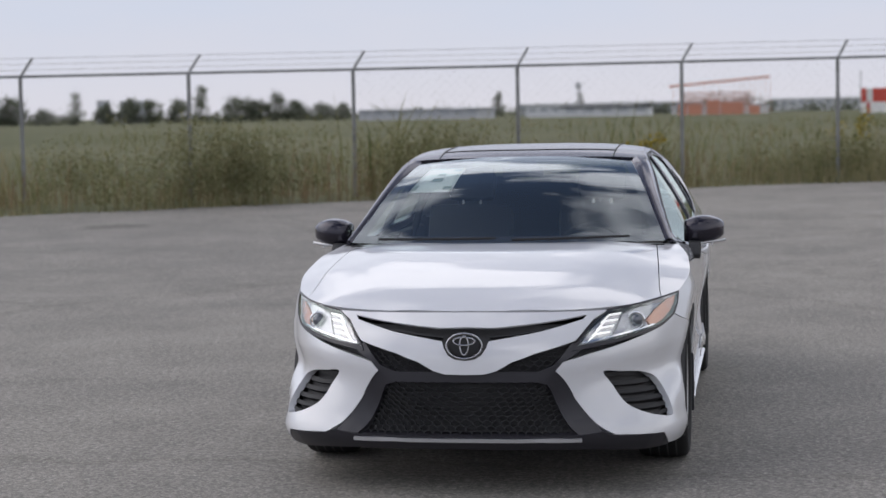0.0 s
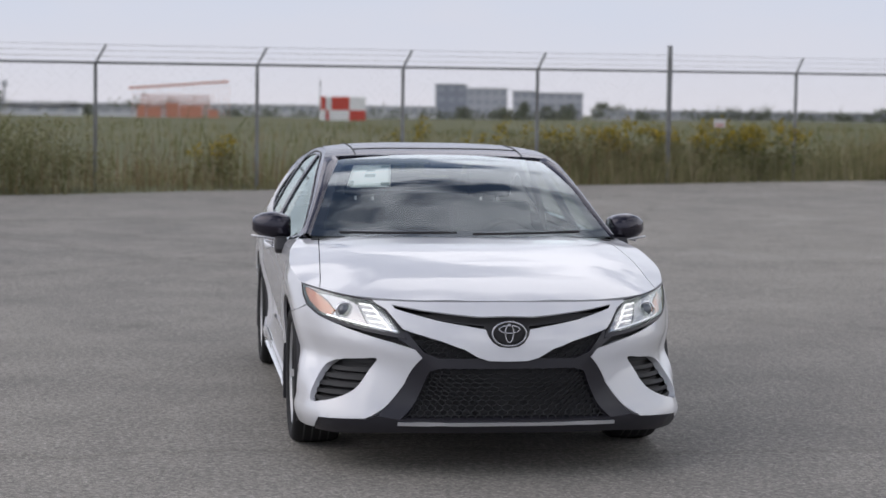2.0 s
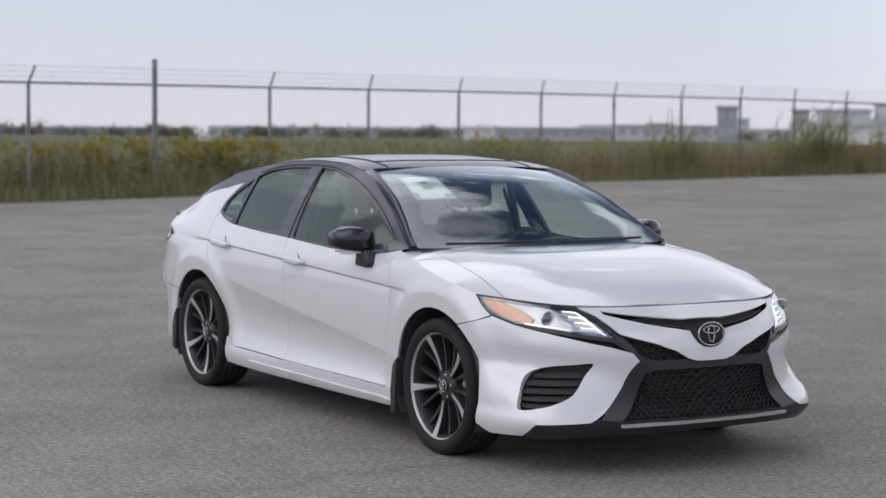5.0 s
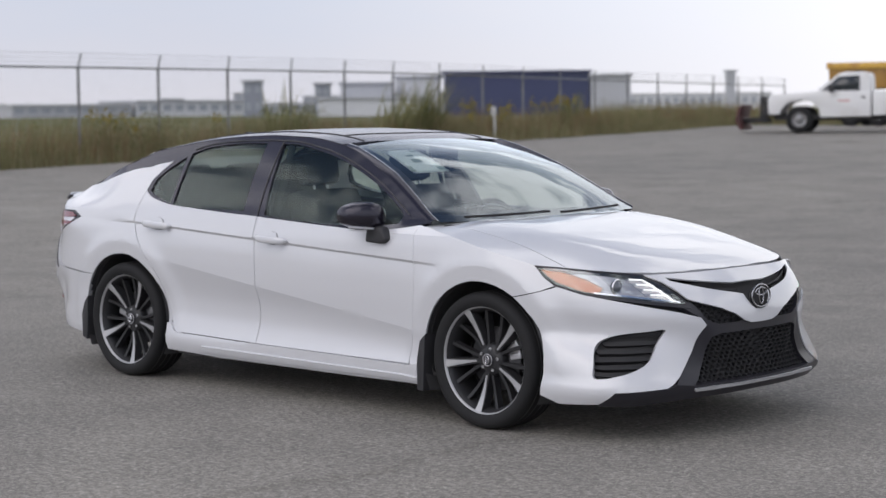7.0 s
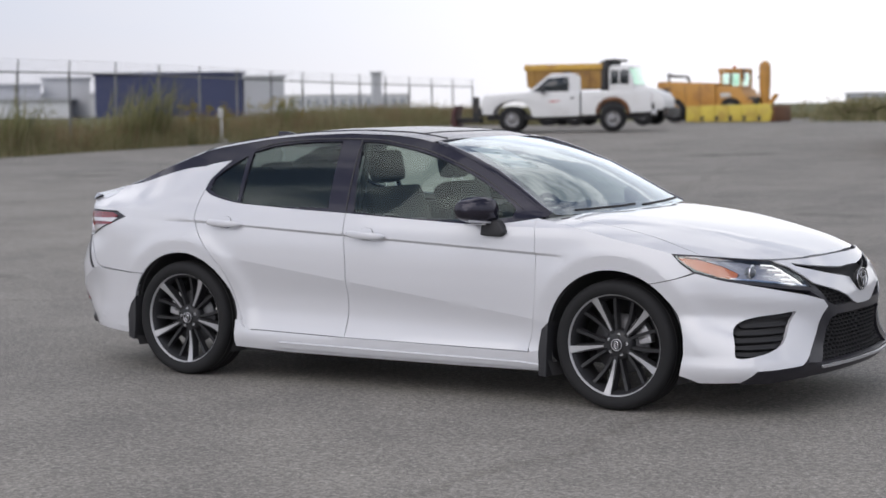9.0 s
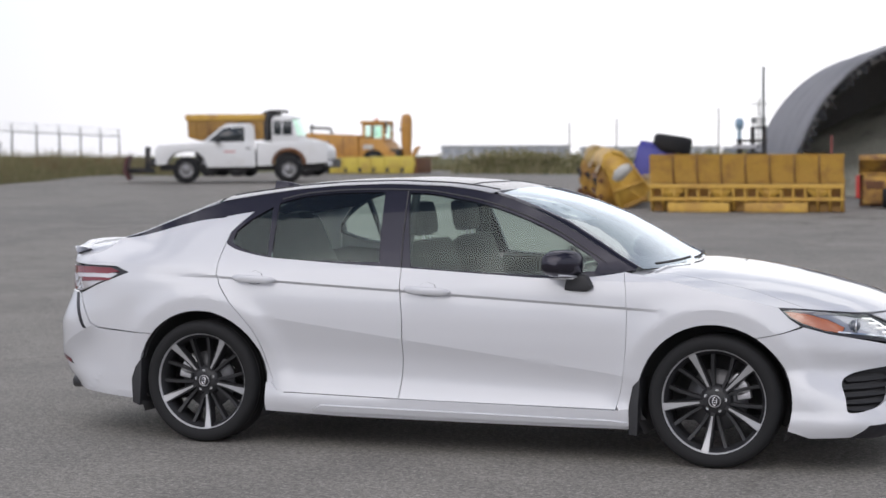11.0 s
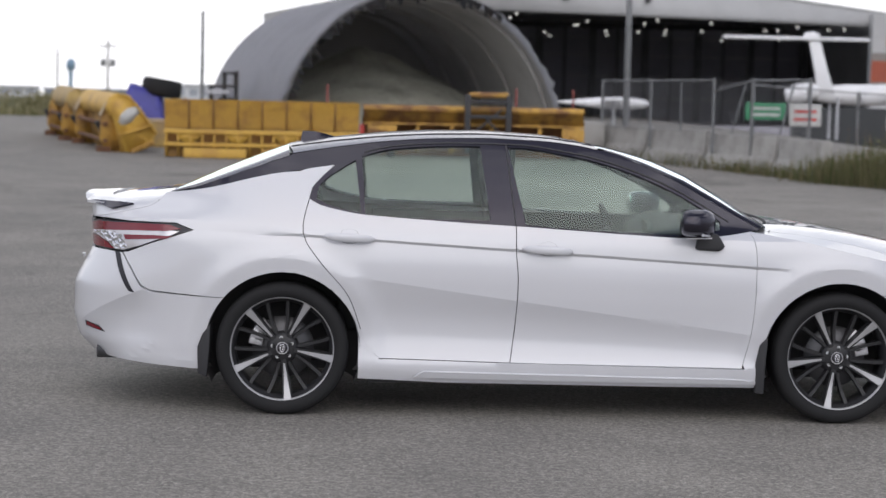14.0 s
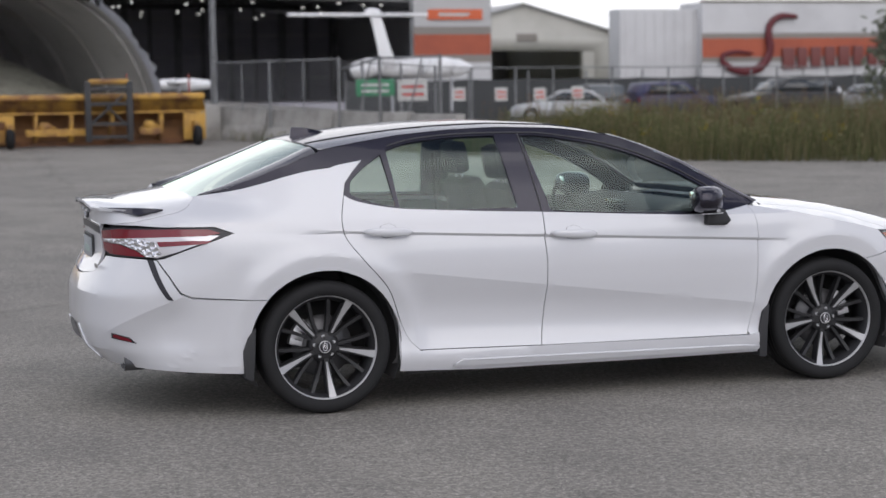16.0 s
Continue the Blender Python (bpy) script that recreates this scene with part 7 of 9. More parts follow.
for x, top in ((-0.30, 1.22), (0.02, 1.60), (0.30, 1.62)):
    part("upright", box_bm(x - 0.05, -0.05, 0, x + 0.06, 0.05, top, 0.01), DARK_STEEL, rack)
for x0, x1, z in ((0.0, 0.36, 1.54), (-0.36, 0.36, 1.22), (-0.10, 0.36, 0.92)):
    part("shelf_bar", box_bm(x0, -0.20, z, x1, 0.20, z + 0.06, 0.01), DARK_STEEL, rack)
part("shelf_board", box_bm(-0.42, -0.24, 1.06, 0.16, 0.24, 1.16, 0.01), HULL_BOARD, rack)

# ---- arched fabric shelter ----
FABRIC = weathered("grey_shelter_fabric", (0.62, 0.62, 0.66), (0.50, 0.50, 0.54), 0.6, 0.8, bump=0.1)
tr = FABRIC.node_tree.nodes.new("ShaderNodeBsdfTranslucent")
tr.inputs["Color"].default_value = (0.50, 0.50, 0.50, 1)
ms = FABRIC.node_tree.nodes.new("ShaderNodeMixShader")
ms.inputs["Fac"].default_value = 0.32
wire(FABRIC, bsdf(FABRIC).outputs["BSDF"], ms.inputs[1])
wire(FABRIC, tr.outputs[0], ms.inputs[2])
wire(FABRIC, ms.outputs[0], FABRIC.node_tree.nodes["Material Output"].inputs["Surface"])
shelter = empty("fabric_shelter", "grey arched fabric shelter with a ragged open mouth", "shelter", pose(0.16, 32.6, 0.62, 0, 0, 15.5) @ Matrix.Diagonal((1.01, 1.06, 1.047, 1.0)))
rs = random.Random(8)
R, DEEP, NA, NR = 3.42, 9.0, 64, 46
bm = bmesh.new()
rows = []
for j in range(NR + 1):
    d = DEEP * j / NR
    row = []
    for i in range(NA + 1):
        a = math.pi * i / NA
        r = R + 0.05 * abs(math.sin(math.pi * d / 0.75)) + 0.05 * math.sin(2.1 * d + 1.3 * a) - 0.02
        yy = d
        if j == 0:
            yy += rs.uniform(-0.22, 0.15) if i % 2 else rs.uniform(0.0, 0.3)
        row.append(bm.verts.new((-r * math.cos(a), yy, r * math.sin(a))))
    rows.append(row)
for p, q in zip(rows, rows[1:]):
    for i in range(NA):
        bm.faces.new((p[i], p[i + 1], q[i + 1], q[i]))
bmesh.ops.solidify(bm, geom=bm.faces[:], thickness=0.05)
part("fabric_skin", bm, FABRIC, shelter)
for k in range(34):
    a = math.pi * (0.06 + 0.62 * (k + 0.4 * rs.random()) / 34)
    long, wide = rs.uniform(0.08, 0.28), rs.uniform(0.06, 0.16)
    bm = bmesh.new()
    c, t = Vector((-math.cos(a), 0, math.sin(a))), Vector((math.sin(a), 0, math.cos(a)))
    base = c * (R - 0.02) + Vector((0, rs.uniform(-0.05, 0.05), 0))
    tip = c * (R - 0.02 - long * 0.6) + Vector((0.05, rs.uniform(-0.25, 0.1), -long * 0.5))
    vs = [bm.verts.new(p) for p in (base - t * wide, base + t * wide, tip + t * wide * 0.3, tip - t * wide * 0.3)]
    bm.faces.new(vs)
    bmesh.ops.solidify(bm, geom=bm.faces[:], thickness=0.006)
    part("torn_strip", bm, DARK_STEEL, shelter)
INNER = weathered("dirty_shelter_lining", (0.52, 0.51, 0.49), (0.34, 0.33, 0.31), 0.8, 0.6)
lit, both = node(INNER, "ShaderNodeBsdfTranslucent"), node(INNER, "ShaderNodeMixShader")
lit.inputs["Color"].default_value = (0.5, 0.49, 0.46, 1)
both.inputs["Fac"].default_value = 0.14
wire(INNER, bsdf(INNER).outputs["BSDF"], both.inputs[1])
wire(INNER, lit.outputs[0], both.inputs[2])
wire(INNER, both.outputs[0], INNER.node_tree.nodes["Material Output"].inputs["Surface"])
bm = bmesh.new()
rows = [[bm.verts.new((-(R - 0.075) * math.cos(math.pi * i / 40), 0.35 + (DEEP - 0.5) * j / 12, (R - 0.075) * math.sin(math.pi * i / 40))) for i in range(41)] for j in range(13)]
for p, q in zip(rows, rows[1:]):
    for i in range(40):
        bm.faces.new((p[i], q[i], q[i + 1], p[i + 1]))
part("inner_lining", bm, INNER, shelter)
for d in np.arange(0.7, DEEP, 2.2):
    bm = bmesh.new()
    add_path(bm, [Vector((-(R - 0.13) * math.cos(a), d, (R - 0.13) * math.sin(a))) for a in np.linspace(0, math.pi, 22)], 0.05, 6)
    part("arch_rib", bm, INNER, shelter)
bm = bmesh.new()
add_prism(bm, [(-3.42, 0)] + [(-3.42 * math.cos(a), 3.42 * math.sin(a)) for a in np.linspace(0, math.pi, 24)] + [(3.42, 0)], "y", DEEP - 0.25, DEEP - 0.15)
part("end_wall", bm, INNER, shelter)
SALT = weathered("dirty_salt", (0.36, 0.355, 0.30), (0.22, 0.22, 0.185), 0.95, 1.2, bump=0.6, fine=12)
bm = bmesh.new()
bmesh.ops.create_grid(bm, x_segments=40, y_segments=40, size=1.0)
for v in bm.verts:
    x, y = v.co.x * 3.1, 4.6 + v.co.y * 3.8
    k = max(0.0, 1 - math.hypot(x / 4.6, (y - 5.6) / 5.2))
    v.co = Vector((x, y, 2.4 * k**0.8 + 0.12 * noise.noise((x * 1.5, y * 1.5, 0)) - 0.05))
ob = part("salt_mound", bm, SALT)
ob.matrix_basis = shelter.matrix_basis.copy()
tagged(ob, "heap of dirty grey salt inside the shelter", "salt heap")
for x, y in ((-2.05, 29.4), (2.06, 30.4), (3.17, 29.0)):
    bm = bmesh.new()
    add_tube(bm, (0, 0, 0), (0, 0, 1.45), 0.022, 8)
    ob = part("marker_stake", bm, STAKE_RED)
    ob.matrix_basis = pose(x, y, ground_z(x, y) - 0.02)
    tagged(ob, "thin red marker stake before the shelter", "stake", "stakes")


# ---- pickup, lorry and snow blower ----
DULL_RIM = weathered("dull_wheel_steel", (0.30, 0.30, 0.31), (0.12, 0.11, 0.10), 0.5, 9.0, metal=0.4)


def road_wheel(parent, x, y, r, w, hub=True, name="wheel"):
    bm = bmesh.new()
    add_lathe(bm, [(r * 0.55, -w / 2), (r * 0.88, -w / 2), (r, -w * 0.36), (r, w * 0.36), (r * 0.88, w / 2), (r * 0.55, w / 2)], 28, pose(x, y, r, 90, 0, 0))
    bmesh.ops.recalc_face_normals(bm, faces=bm.faces[:])
    t = part(name, bm, RUBBER, parent)
    sg = 1 if y > 0 else -1
    bm = bmesh.new()
    add_lathe(bm, [(0.0, 0.03), (r * 0.20, 0.03), (r * 0.26, -0.03), (r * 0.46, -0.05), (r * 0.54, 0.01), (r * 0.57, 0.01)], 24, pose(x, y + sg * w * 0.45, r, -90 * sg, 0, 0))
    part("wheel_rim", bm, DULL_RIM, t)


gx, gy = -20.35, 38.9
pick = empty("pickup_truck", "white pickup truck with rusty wheel arch and a red front plough", "pickup truck", pose(gx, gy, ground_z(gx, gy), 0, 0, 206) @ Matrix.Scale(0.955, 4))
W2 = 0.95
bm = bmesh.new()
add_prism(bm, [(2.55, 0.55), (2.55, 0.98), (2.45, 1.14), (1.15, 1.22), (0.55, 1.22), (-0.45, 1.20), (-0.45, 0.48), (1.0, 0.46), (1.06, 0.72), (1.28, 0.92), (1.60, 0.96), (1.95, 0.90), (2.16, 0.70), (2.2, 0.55)], "y", -W2, W2, 0.04)
sharpen(bm)
part("front_body", bm, TRUCK_WHITE, pick)
bm = bmesh.new()
add_prism(bm, [(1.15, 1.20), (0.52, 1.72), (0.38, 1.79), (-0.30, 1.79), (-0.42, 1.70), (-0.45, 1.18)], "y", -0.82, 0.82, 0.05)
sharpen(bm)
part("cab", bm, TRUCK_WHITE, pick)
for sg in (-1, 1):
    bm = bmesh.new()
    add_prism(bm, [(0.98, 1.24), (0.50, 1.65), (-0.12, 1.68), (-0.12, 1.24)], "y", min(sg * 0.81, sg * 0.826), max(sg * 0.81, sg * 0.826))
    part("side_window", bm, DARK_GLASS, pick)
    part("door_mirror", box_bm(0.62, sg * 1.05 - 0.09, 1.18, 0.72, sg * 1.05 + 0.09, 1.42, 0.02), MATT, pick)
    part("door_handle", box_bm(-0.30, sg * 0.955 - 0.012, 1.02, -0.16, sg * 0.955 + 0.012, 1.06), MATT, pick)
    part("door_marking", box_bm(0.15, sg * 0.953 - 0.004, 0.93, 0.50, sg * 0.953 + 0.004, 0.96), RED_PLATE, pick)
    bm = bmesh.new()
    add_prism(bm, [(-1.45 + 0.52 * math.cos(a), 0.60 + 0.46 * math.sin(a)) for a in np.linspace(-0.1, math.pi + 0.1, 14)] + [(-1.45 + 0.43 * math.cos(a), 0.56 + 0.38 * math.sin(a)) for a in np.linspace(math.pi + 0.1, -0.1, 14)], "y", min(sg * 0.94, sg * 0.962), max(sg * 0.94, sg * 0.962))
    part("rusty_arch", bm, RUST, pick)
bm = bmesh.new()
add_prism(bm, [(-0.50, 0.50), (-0.50, 1.22), (-2.62, 1.24), (-2.62, 0.60), (-1.92, 0.56), (-1.82, 0.86), (-1.62, 0.98), (-1.28, 0.98), (-1.08, 0.86), (-0.98, 0.52)], "y", -W2, W2, 0.03)
sharpen(bm)
part("cargo_bed", bm, TRUCK_WHITE, pick)
part("chassis", box_bm(-2.5, -0.6, 0.38, 2.4, 0.6, 0.56), UNDER, pick)
part("front_bumper", box_bm(2.50, -0.95, 0.50, 2.68, 0.95, 0.74, 0.03), MATT, pick)
part("rear_bumper", box_bm(-2.78, -0.9, 0.50, -2.62, 0.9, 0.66, 0.02), SATIN, pick)
part("tail_lamp", box_bm(-2.64, -0.962, 0.92, -2.55, -0.90, 1.16, 0.01), RED_LENS, pick)
part("windscreen", box_bm(0.0, -0.70, 0, 0.02, 0.70, 0.60, 0.004, pose(1.08, 0, 1.25, 0, -50, 0)), DARK_GLASS, pick)
for x in (-1.45, 1.62):
    for y in (-0.86, 0.86):
        road_wheel(pick, x, y, 0.40, 0.26)
bm = bmesh.new()
add_prism(bm, [(3.35, 0.10), (3.50, 0.35), (3.42, 0.75), (3.30, 0.85), (3.38, 0.5), (3.28, 0.10)], "y", -1.1, 1.1, 0.015)
part("plough_blade", bm, weathered("faded_red", (0.085, 0.024, 0.024), (0.05, 0.025, 0.025), 0.6), pick)
for y in (-0.35, 0.35):
    part("plough_arm", box_bm(2.6, y - 0.06, 0.30, 3.35, y + 0.06, 0.46, 0.01), DARK_STEEL, pick)
    part("plough_tower", box_bm(2.72, y - 0.06, 0.40, 2.86, y + 0.06, 1.10, 0.01), DARK_STEEL, pick)
part("tower_bar", box_bm(2.74, -0.5, 0.98, 2.84, 0.5, 1.10, 0.01), DARK_STEEL, pick)
part("strobe_bar", box_bm(-0.12, -0.5, 1.79, 0.08, 0.5, 1.83, 0.01), MATT, pick)

gx, gy = -23.27, 47.9
lorry = empty("tipper_lorry", "white tipper lorry with a yellow dump body", "lorry", pose(gx, gy, ground_z(gx, gy), 0, 0, 12) @ Matrix.Diagonal((0.87, 0.95, 1.04, 1.0)))
bm = bmesh.new()
add_prism(bm, [(-3.3, 1.30), (-3.35, 2.02), (-0.25, 2.02), (-0.25, 1.22), (-2.9, 1.18)], "y", -1.1, 1.1, 0.03)
sharpen(bm)
# Yellow body below the rim, its brown shadow painted in.
dump = part("dump_body", bm, SHADED_YELLOW, lorry)
part("body_rim", box_bm(-3.40, -1.16, 1.84, -0.22, -1.06, 2.04, 0.02), YELLOW, dump)
part("body_rim", box_bm(-3.40, 1.06, 1.84, -0.22, 1.16, 2.04, 0.02), YELLOW, dump)
for x in np.arange(-3.0, -0.3, 0.45):
    part("body_rib", box_bm(x - 0.04, -1.14, 1.25, x + 0.04, -1.10, 1.86, 0.01), SHADED_YELLOW, dump)
part("head_board", box_bm(-0.30, -1.1, 1.15, -0.10, 1.1, 2.12, 0.02), DARK_STEEL, lorry)
part("beacon_rack", box_bm(-0.25, -0.7, 2.10, 0.30, 0.7, 2.18, 0.03), DARK_STEEL, lorry)
bm = bmesh.new()
add_prism(bm, [(-0.02, 0.85), (-0.02, 1.88), (0.10, 1.98), (0.75, 1.96), (0.98, 1.30), (1.0, 0.85)], "y", -0.95, 0.95, 0.05)
sharpen(bm)
part("cab", bm, TRUCK_WHITE, lorry)
bm = bmesh.new()
add_prism(bm, [(0.98, 0.55), (0.98, 1.28), (1.55, 1.20), (2.05, 1.02), (2.18, 0.85), (2.18, 0.50)], "y", -0.85, 0.85, 0.06)
sharpen(bm)
part("bonnet", bm, TRUCK_WHITE, lorry)
for x0, x1 in ((0.08, 0.38), (0.44, 0.80)):
    part("side_window", box_bm(x0, -0.965, 1.36, x1, -0.945, 1.82, 0.01), DARK_GLASS, lorry)
part("windscreen", box_bm(0.0, -0.8, 0, 0.02, 0.8, 0.58, 0.004, pose(0.985, 0, 1.34, 0, -20, 0)), GLASS, lorry)
part("bumper", box_bm(2.15, -0.95, 0.28, 2.35, 0.95, 0.58, 0.03), DARK_STEEL, lorry)
part("chassis", box_bm(-3.2, -0.5, 0.5, 2.1, 0.5, 0.9), UNDER, lorry)
for x in (-2.5, -1.4, 1.35):
    for y in (-0.9, 0.9):
        road_wheel(lorry, x, y, 0.46, 0.3)

gx, gy = -28.3, 69.6
blow = empty("snow_blower", "orange self-propelled snow blower with yellow intake", "snow blower", pose(gx, gy, ground_z(gx, gy), 0, 0, 4))
bm = bmesh.new()
add_prism(bm, [(-3.2, 0.70), (-3.25, 1.80), (-3.15, 1.88), (-0.45, 1.76), (-0.40, 0.70)], "y", -1.1, 1.1, 0.05)
sharpen(bm)
hull = part("engine_body", bm, ORANGE, blow)
for x in (-2.55, -1.85, -1.15):
    part("panel_seam", box_bm(x - 0.012, -1.112, 0.78, x + 0.012, -1.098, 1.76), DARK_STEEL, hull)
part("side_vent", box_bm(-3.05, -1.115, 1.15, -2.65, -1.095, 1.55, 0.01), DARK_STEEL, hull)
bm = bmesh.new()
add_prism(bm, [(-0.40, 0.70), (-0.40, 1.62), (0.72, 1.50), (1.05, 1.05), (1.30, 0.95), (1.30, 0.70)], "y", -1.05, 1.05, 0.04)
sharpen(bm)
part("front_deck", bm, ORANGE, blow)
bm = bmesh.new()
add_box(bm, -0.42, -0.75, 2.22, 0.72, 0.75, 2.42, 0.04)
for x in (-0.36, 0.60):
    for y in (-0.70, 0.62):
        add_box(bm, x, y, 1.50, x + 0.12, y + 0.10, 2.26, 0.01)
add_box(bm, -0.36, -0.70, 1.45, 0.72, 0.70, 1.62, 0.02)
sharpen(bm)
cab = part("cab", bm, ORANGE, blow)
part("cab_window", box_bm(-0.22, -0.69, 1.64, 0.58, -0.67, 2.20, 0.005), GLASS, cab)
part("rear_window", box_bm(-0.22, 0.66, 1.64, 0.58, 0.68, 2.20, 0.005), GLASS, cab)
part("wiper_post", box_bm(0.16, -0.71, 1.64, 0.21, -0.69, 2.20), DARK_STEEL, cab)
part("beacon", box_bm(0.05, -0.08, 2.42, 0.18, 0.08, 2.56, 0.03), AMBER, cab)
part("door_mirror", box_bm(0.78, -0.85, 1.85, 0.86, -0.75, 2.40, 0.02), DARK_STEEL, cab)
bm = bmesh.new()
add_lathe(bm, [(0.20, 0.55), (0.23, 1.2), (0.26, 1.7), (0.27, 2.3), (0.24, 2.58), (0.14, 2.72), (0.0, 2.74)], 18, pose(1.62, -0.2, 0))
part("chute", bm, ORANGE, blow)
part("chute_lip", box_bm(1.30, -0.36, 1.95, 1.45, -0.05, 2.05, 0.02), DARK_STEEL, blow)
part("drive_housing", box_bm(0.95, -0.9, 0.75, 1.45, 0.5, 1.12, 0.06), DARK_STEEL, blow)
bm = bmesh.new()
add_prism(bm, [(-1.65, 0.02), (-1.65, 0.74), (2.30, 0.80), (2.42, 0.45), (2.30, 0.0)], "y", -1.60, -1.10, 0.04)
sharpen(bm)
scoop = part("intake_scoop", bm, PALE_YELLOW, blow)
for x in (-1.05, -0.35, 0.30, 0.95, 1.65):
    part("scoop_rib", box_bm(x - 0.05, -1.66, 0.02, x + 0.05, -1.59, 0.74, 0.01), PALE_YELLOW, scoop)
    part("scoop_slot", box_bm(x + 0.10, -1.612, 0.05, x + 0.24, -1.595, 0.28), DARK_STEEL, scoop)
part("auger_side", box_bm(2.30, -1.5, 0.0, 2.50, 0.9, 0.72, 0.06), RUST, blow)
bm = bmesh.new()
add_prism(bm, [(2.05, 0.74), (2.25, 0.70), (2.60, 1.22), (2.42, 1.26)], "y", -1.3, -1.1, 0.02)
part("lift_arm", bm, ORANGE, blow)
bm = bmesh.new()
add_path(bm, [Vector((-2.9, -0.4, 1.80)), Vector((-2.95, -0.4, 2.25)), Vector((-2.80, -0.4, 2.12)), Vector((-2.0, -0.4, 2.08)), Vector((-1.9, -0.4, 1.80))], 0.06, 8)
part("exhaust_pipe", bm, DARK_STEEL, blow)
for x in (-2.4, 0.3):
    for y in (-0.95, 0.95):
        road_wheel(blow, x, y, 0.55, 0.4)
part("marking", box_bm(-0.20, -1.065, 1.12, 0.28, -1.045, 1.32), WHITE_PLATE, blow)


# ---- hangars and parking ----
CLAD = weathered("grey_cladding", (0.50, 0.50, 0.50), (0.43, 0.43, 0.43), 0.6, 0.5)
CLAD_WHITE = weathered("white_cladding", (0.58, 0.58, 0.59), (0.50, 0.50, 0.51), 0.6, 0.4)
CLAD_BEIGE = weathered("beige_cladding", (0.50, 0.49, 0.45), (0.42, 0.41, 0.37), 0.7, 0.4)
BAND_RED = weathered("red_orange_band", (0.42, 0.10, 0.05), (0.33, 0.08, 0.045), 0.6, 0.5)
BAND_TAUPE = material("taupe_band", (0.24, 0.22, 0.20), 0.7)
BANNER = material("orange_banner", (0.62, 0.13, 0.05), 0.6)
DARK_IN = weathered("dark_interior", (0.46, 0.45, 0.50), (0.33, 0.32, 0.36), 0.8, 0.3)
BULB = material("hangar_lamp_glow", (1, 1, 1), 0.5)
bsdf(BULB).inputs["Emission Color"].default_value = (1, 0.98, 0.94, 1)
bsdf(BULB).inputs["Emission Strength"].default_value = 1.0

han = empty("hangar", "wide grey hangar with open front and dark interior", "hangar", pose(0, 68, 0))
bm = bmesh.new()
add_prism(bm, [(-5.85, 4.55), (-5.85, 5.10), (-0.6, 6.26), (10.6, 6.98), (20.5, 5.80), (23.3, 5.46), (23.3, 5.18), (11.5, 5.45), (-0.6, 5.66)], "y", 0.0, 0.4)
front = part("front_gable", bm, CLAD, han)
part("left_wall", box_bm(-5.85, 0.0, 0.4, -0.2, 0.4, 4.55), CLAD_WHITE, han)
part("side_wall", box_bm(-5.85, 0.4, 0.4, -5.45, 27, 5.05), CLAD, han)
part("side_wall", box_bm(23.3, 0.4, 0.4, 23.7, 27, 5.45), CLAD, han)
part("back_wall", box_bm(-5.45, 26.6, 0.4, 23.3, 27, 6.95), DARK_IN, han)
part("hangar_floor", box_bm(-5.45, 0.41, 0.5, 23.3, 26.6, 0.9), DARK_IN, han)
for x0, x1, z0, z1 in ((-5.86, -0.6, 5.09, 6.25), (-0.6, 10.6, 6.24, 6.98), (10.6, 23.7, 6.98, 5.42)):
    bm = bmesh.new()
    add_prism(bm, [(x0, z0), (x1, z1), (x1, z1 + 0.10), (x0, z0 + 0.10)], "y", -0.02, 27)
    part("roof", bm, CLAD, han)
for k, x in enumerate(np.arange(0.4, 23, 1.5)):
    part("wall_column", box_bm(x, 26.2, 0.9, x + (0.34 if k % 2 else 0.16), 26.6, 6.4), GALV, han)
for z in (2.1, 3.3, 4.5, 5.5):
    part("wall_girt", box_bm(0.2, 26.45, z, 23.2, 26.6, z + 0.10), CLAD, han)
for yy in (5, 12, 19):
    part("roof_truss", box_bm(-0.5, yy, 5.75, 23.2, yy + 0.2, 6.05), DARK_STEEL, han)
for yy in (3, 7, 11.5, 16, 21):
    for x in np.arange(1.2, 21, 3.1):
        bm = bmesh.new()
        add_lathe(bm, [(0.0, -0.02), (0.062, -0.02), (0.045, 0.05), (0.0, 0.06)], 10, pose(x + 0.7 * (yy % 2), yy, 5.62 - 0.35 * ((x * 7 + yy) % 1.0)))
        part("ceiling_lamp", bm, BULB, han)
part("wall_lamp", box_bm(6.7, -0.15, 6.05, 6.95, 0, 6.22, 0.02), DARK_STEEL, han)
part("wall_lamp", box_bm(10.2, -0.15, 6.05, 10.45, 0, 6.22, 0.02), DARK_STEEL, han)
pylon = part("corner_block", box_bm(19.8, -0.6, 0.4, 23.3, 0.0, 5.75), CLAD, han)
for z0, z1, mt, nm in ((3.81, 4.15, BAND_TAUPE, "taupe_band"), (2.92, 3.81, BAND_RED, "red_band"), (2.58, 2.92, BAND_TAUPE, "taupe_band"), (0.8, 2.58, CLAD_WHITE, "white_base")):
    part(nm, box_bm(19.78, -0.63, z0, 23.32, -0.59, z1), mt, pylon)
ban = part("banner", box_bm(20.42, -0.68, 4.45, 22.92, -0.62, 4.90), BANNER, pylon)
part("banner_bar", box_bm(20.9, -0.70, 4.60, 22.3, -0.675, 4.74), WHITE_PLATE, ban)

h2 = empty("gable_hangar", "beige gable hangar with a dark doorway", "hangar", pose(0, 95, 0))
bm = bmesh.new()
add_prism(bm, [(28.5, 0.4), (28.5, 4.55), (35.0, 6.35), (41.5, 4.50), (41.5, 0.4), (38.8, 0.4), (38.8, 3.55), (31.0, 3.65), (31.0, 0.4)], "y", 0, 0.4)
part("gable_wall", bm, CLAD_BEIGE, h2)
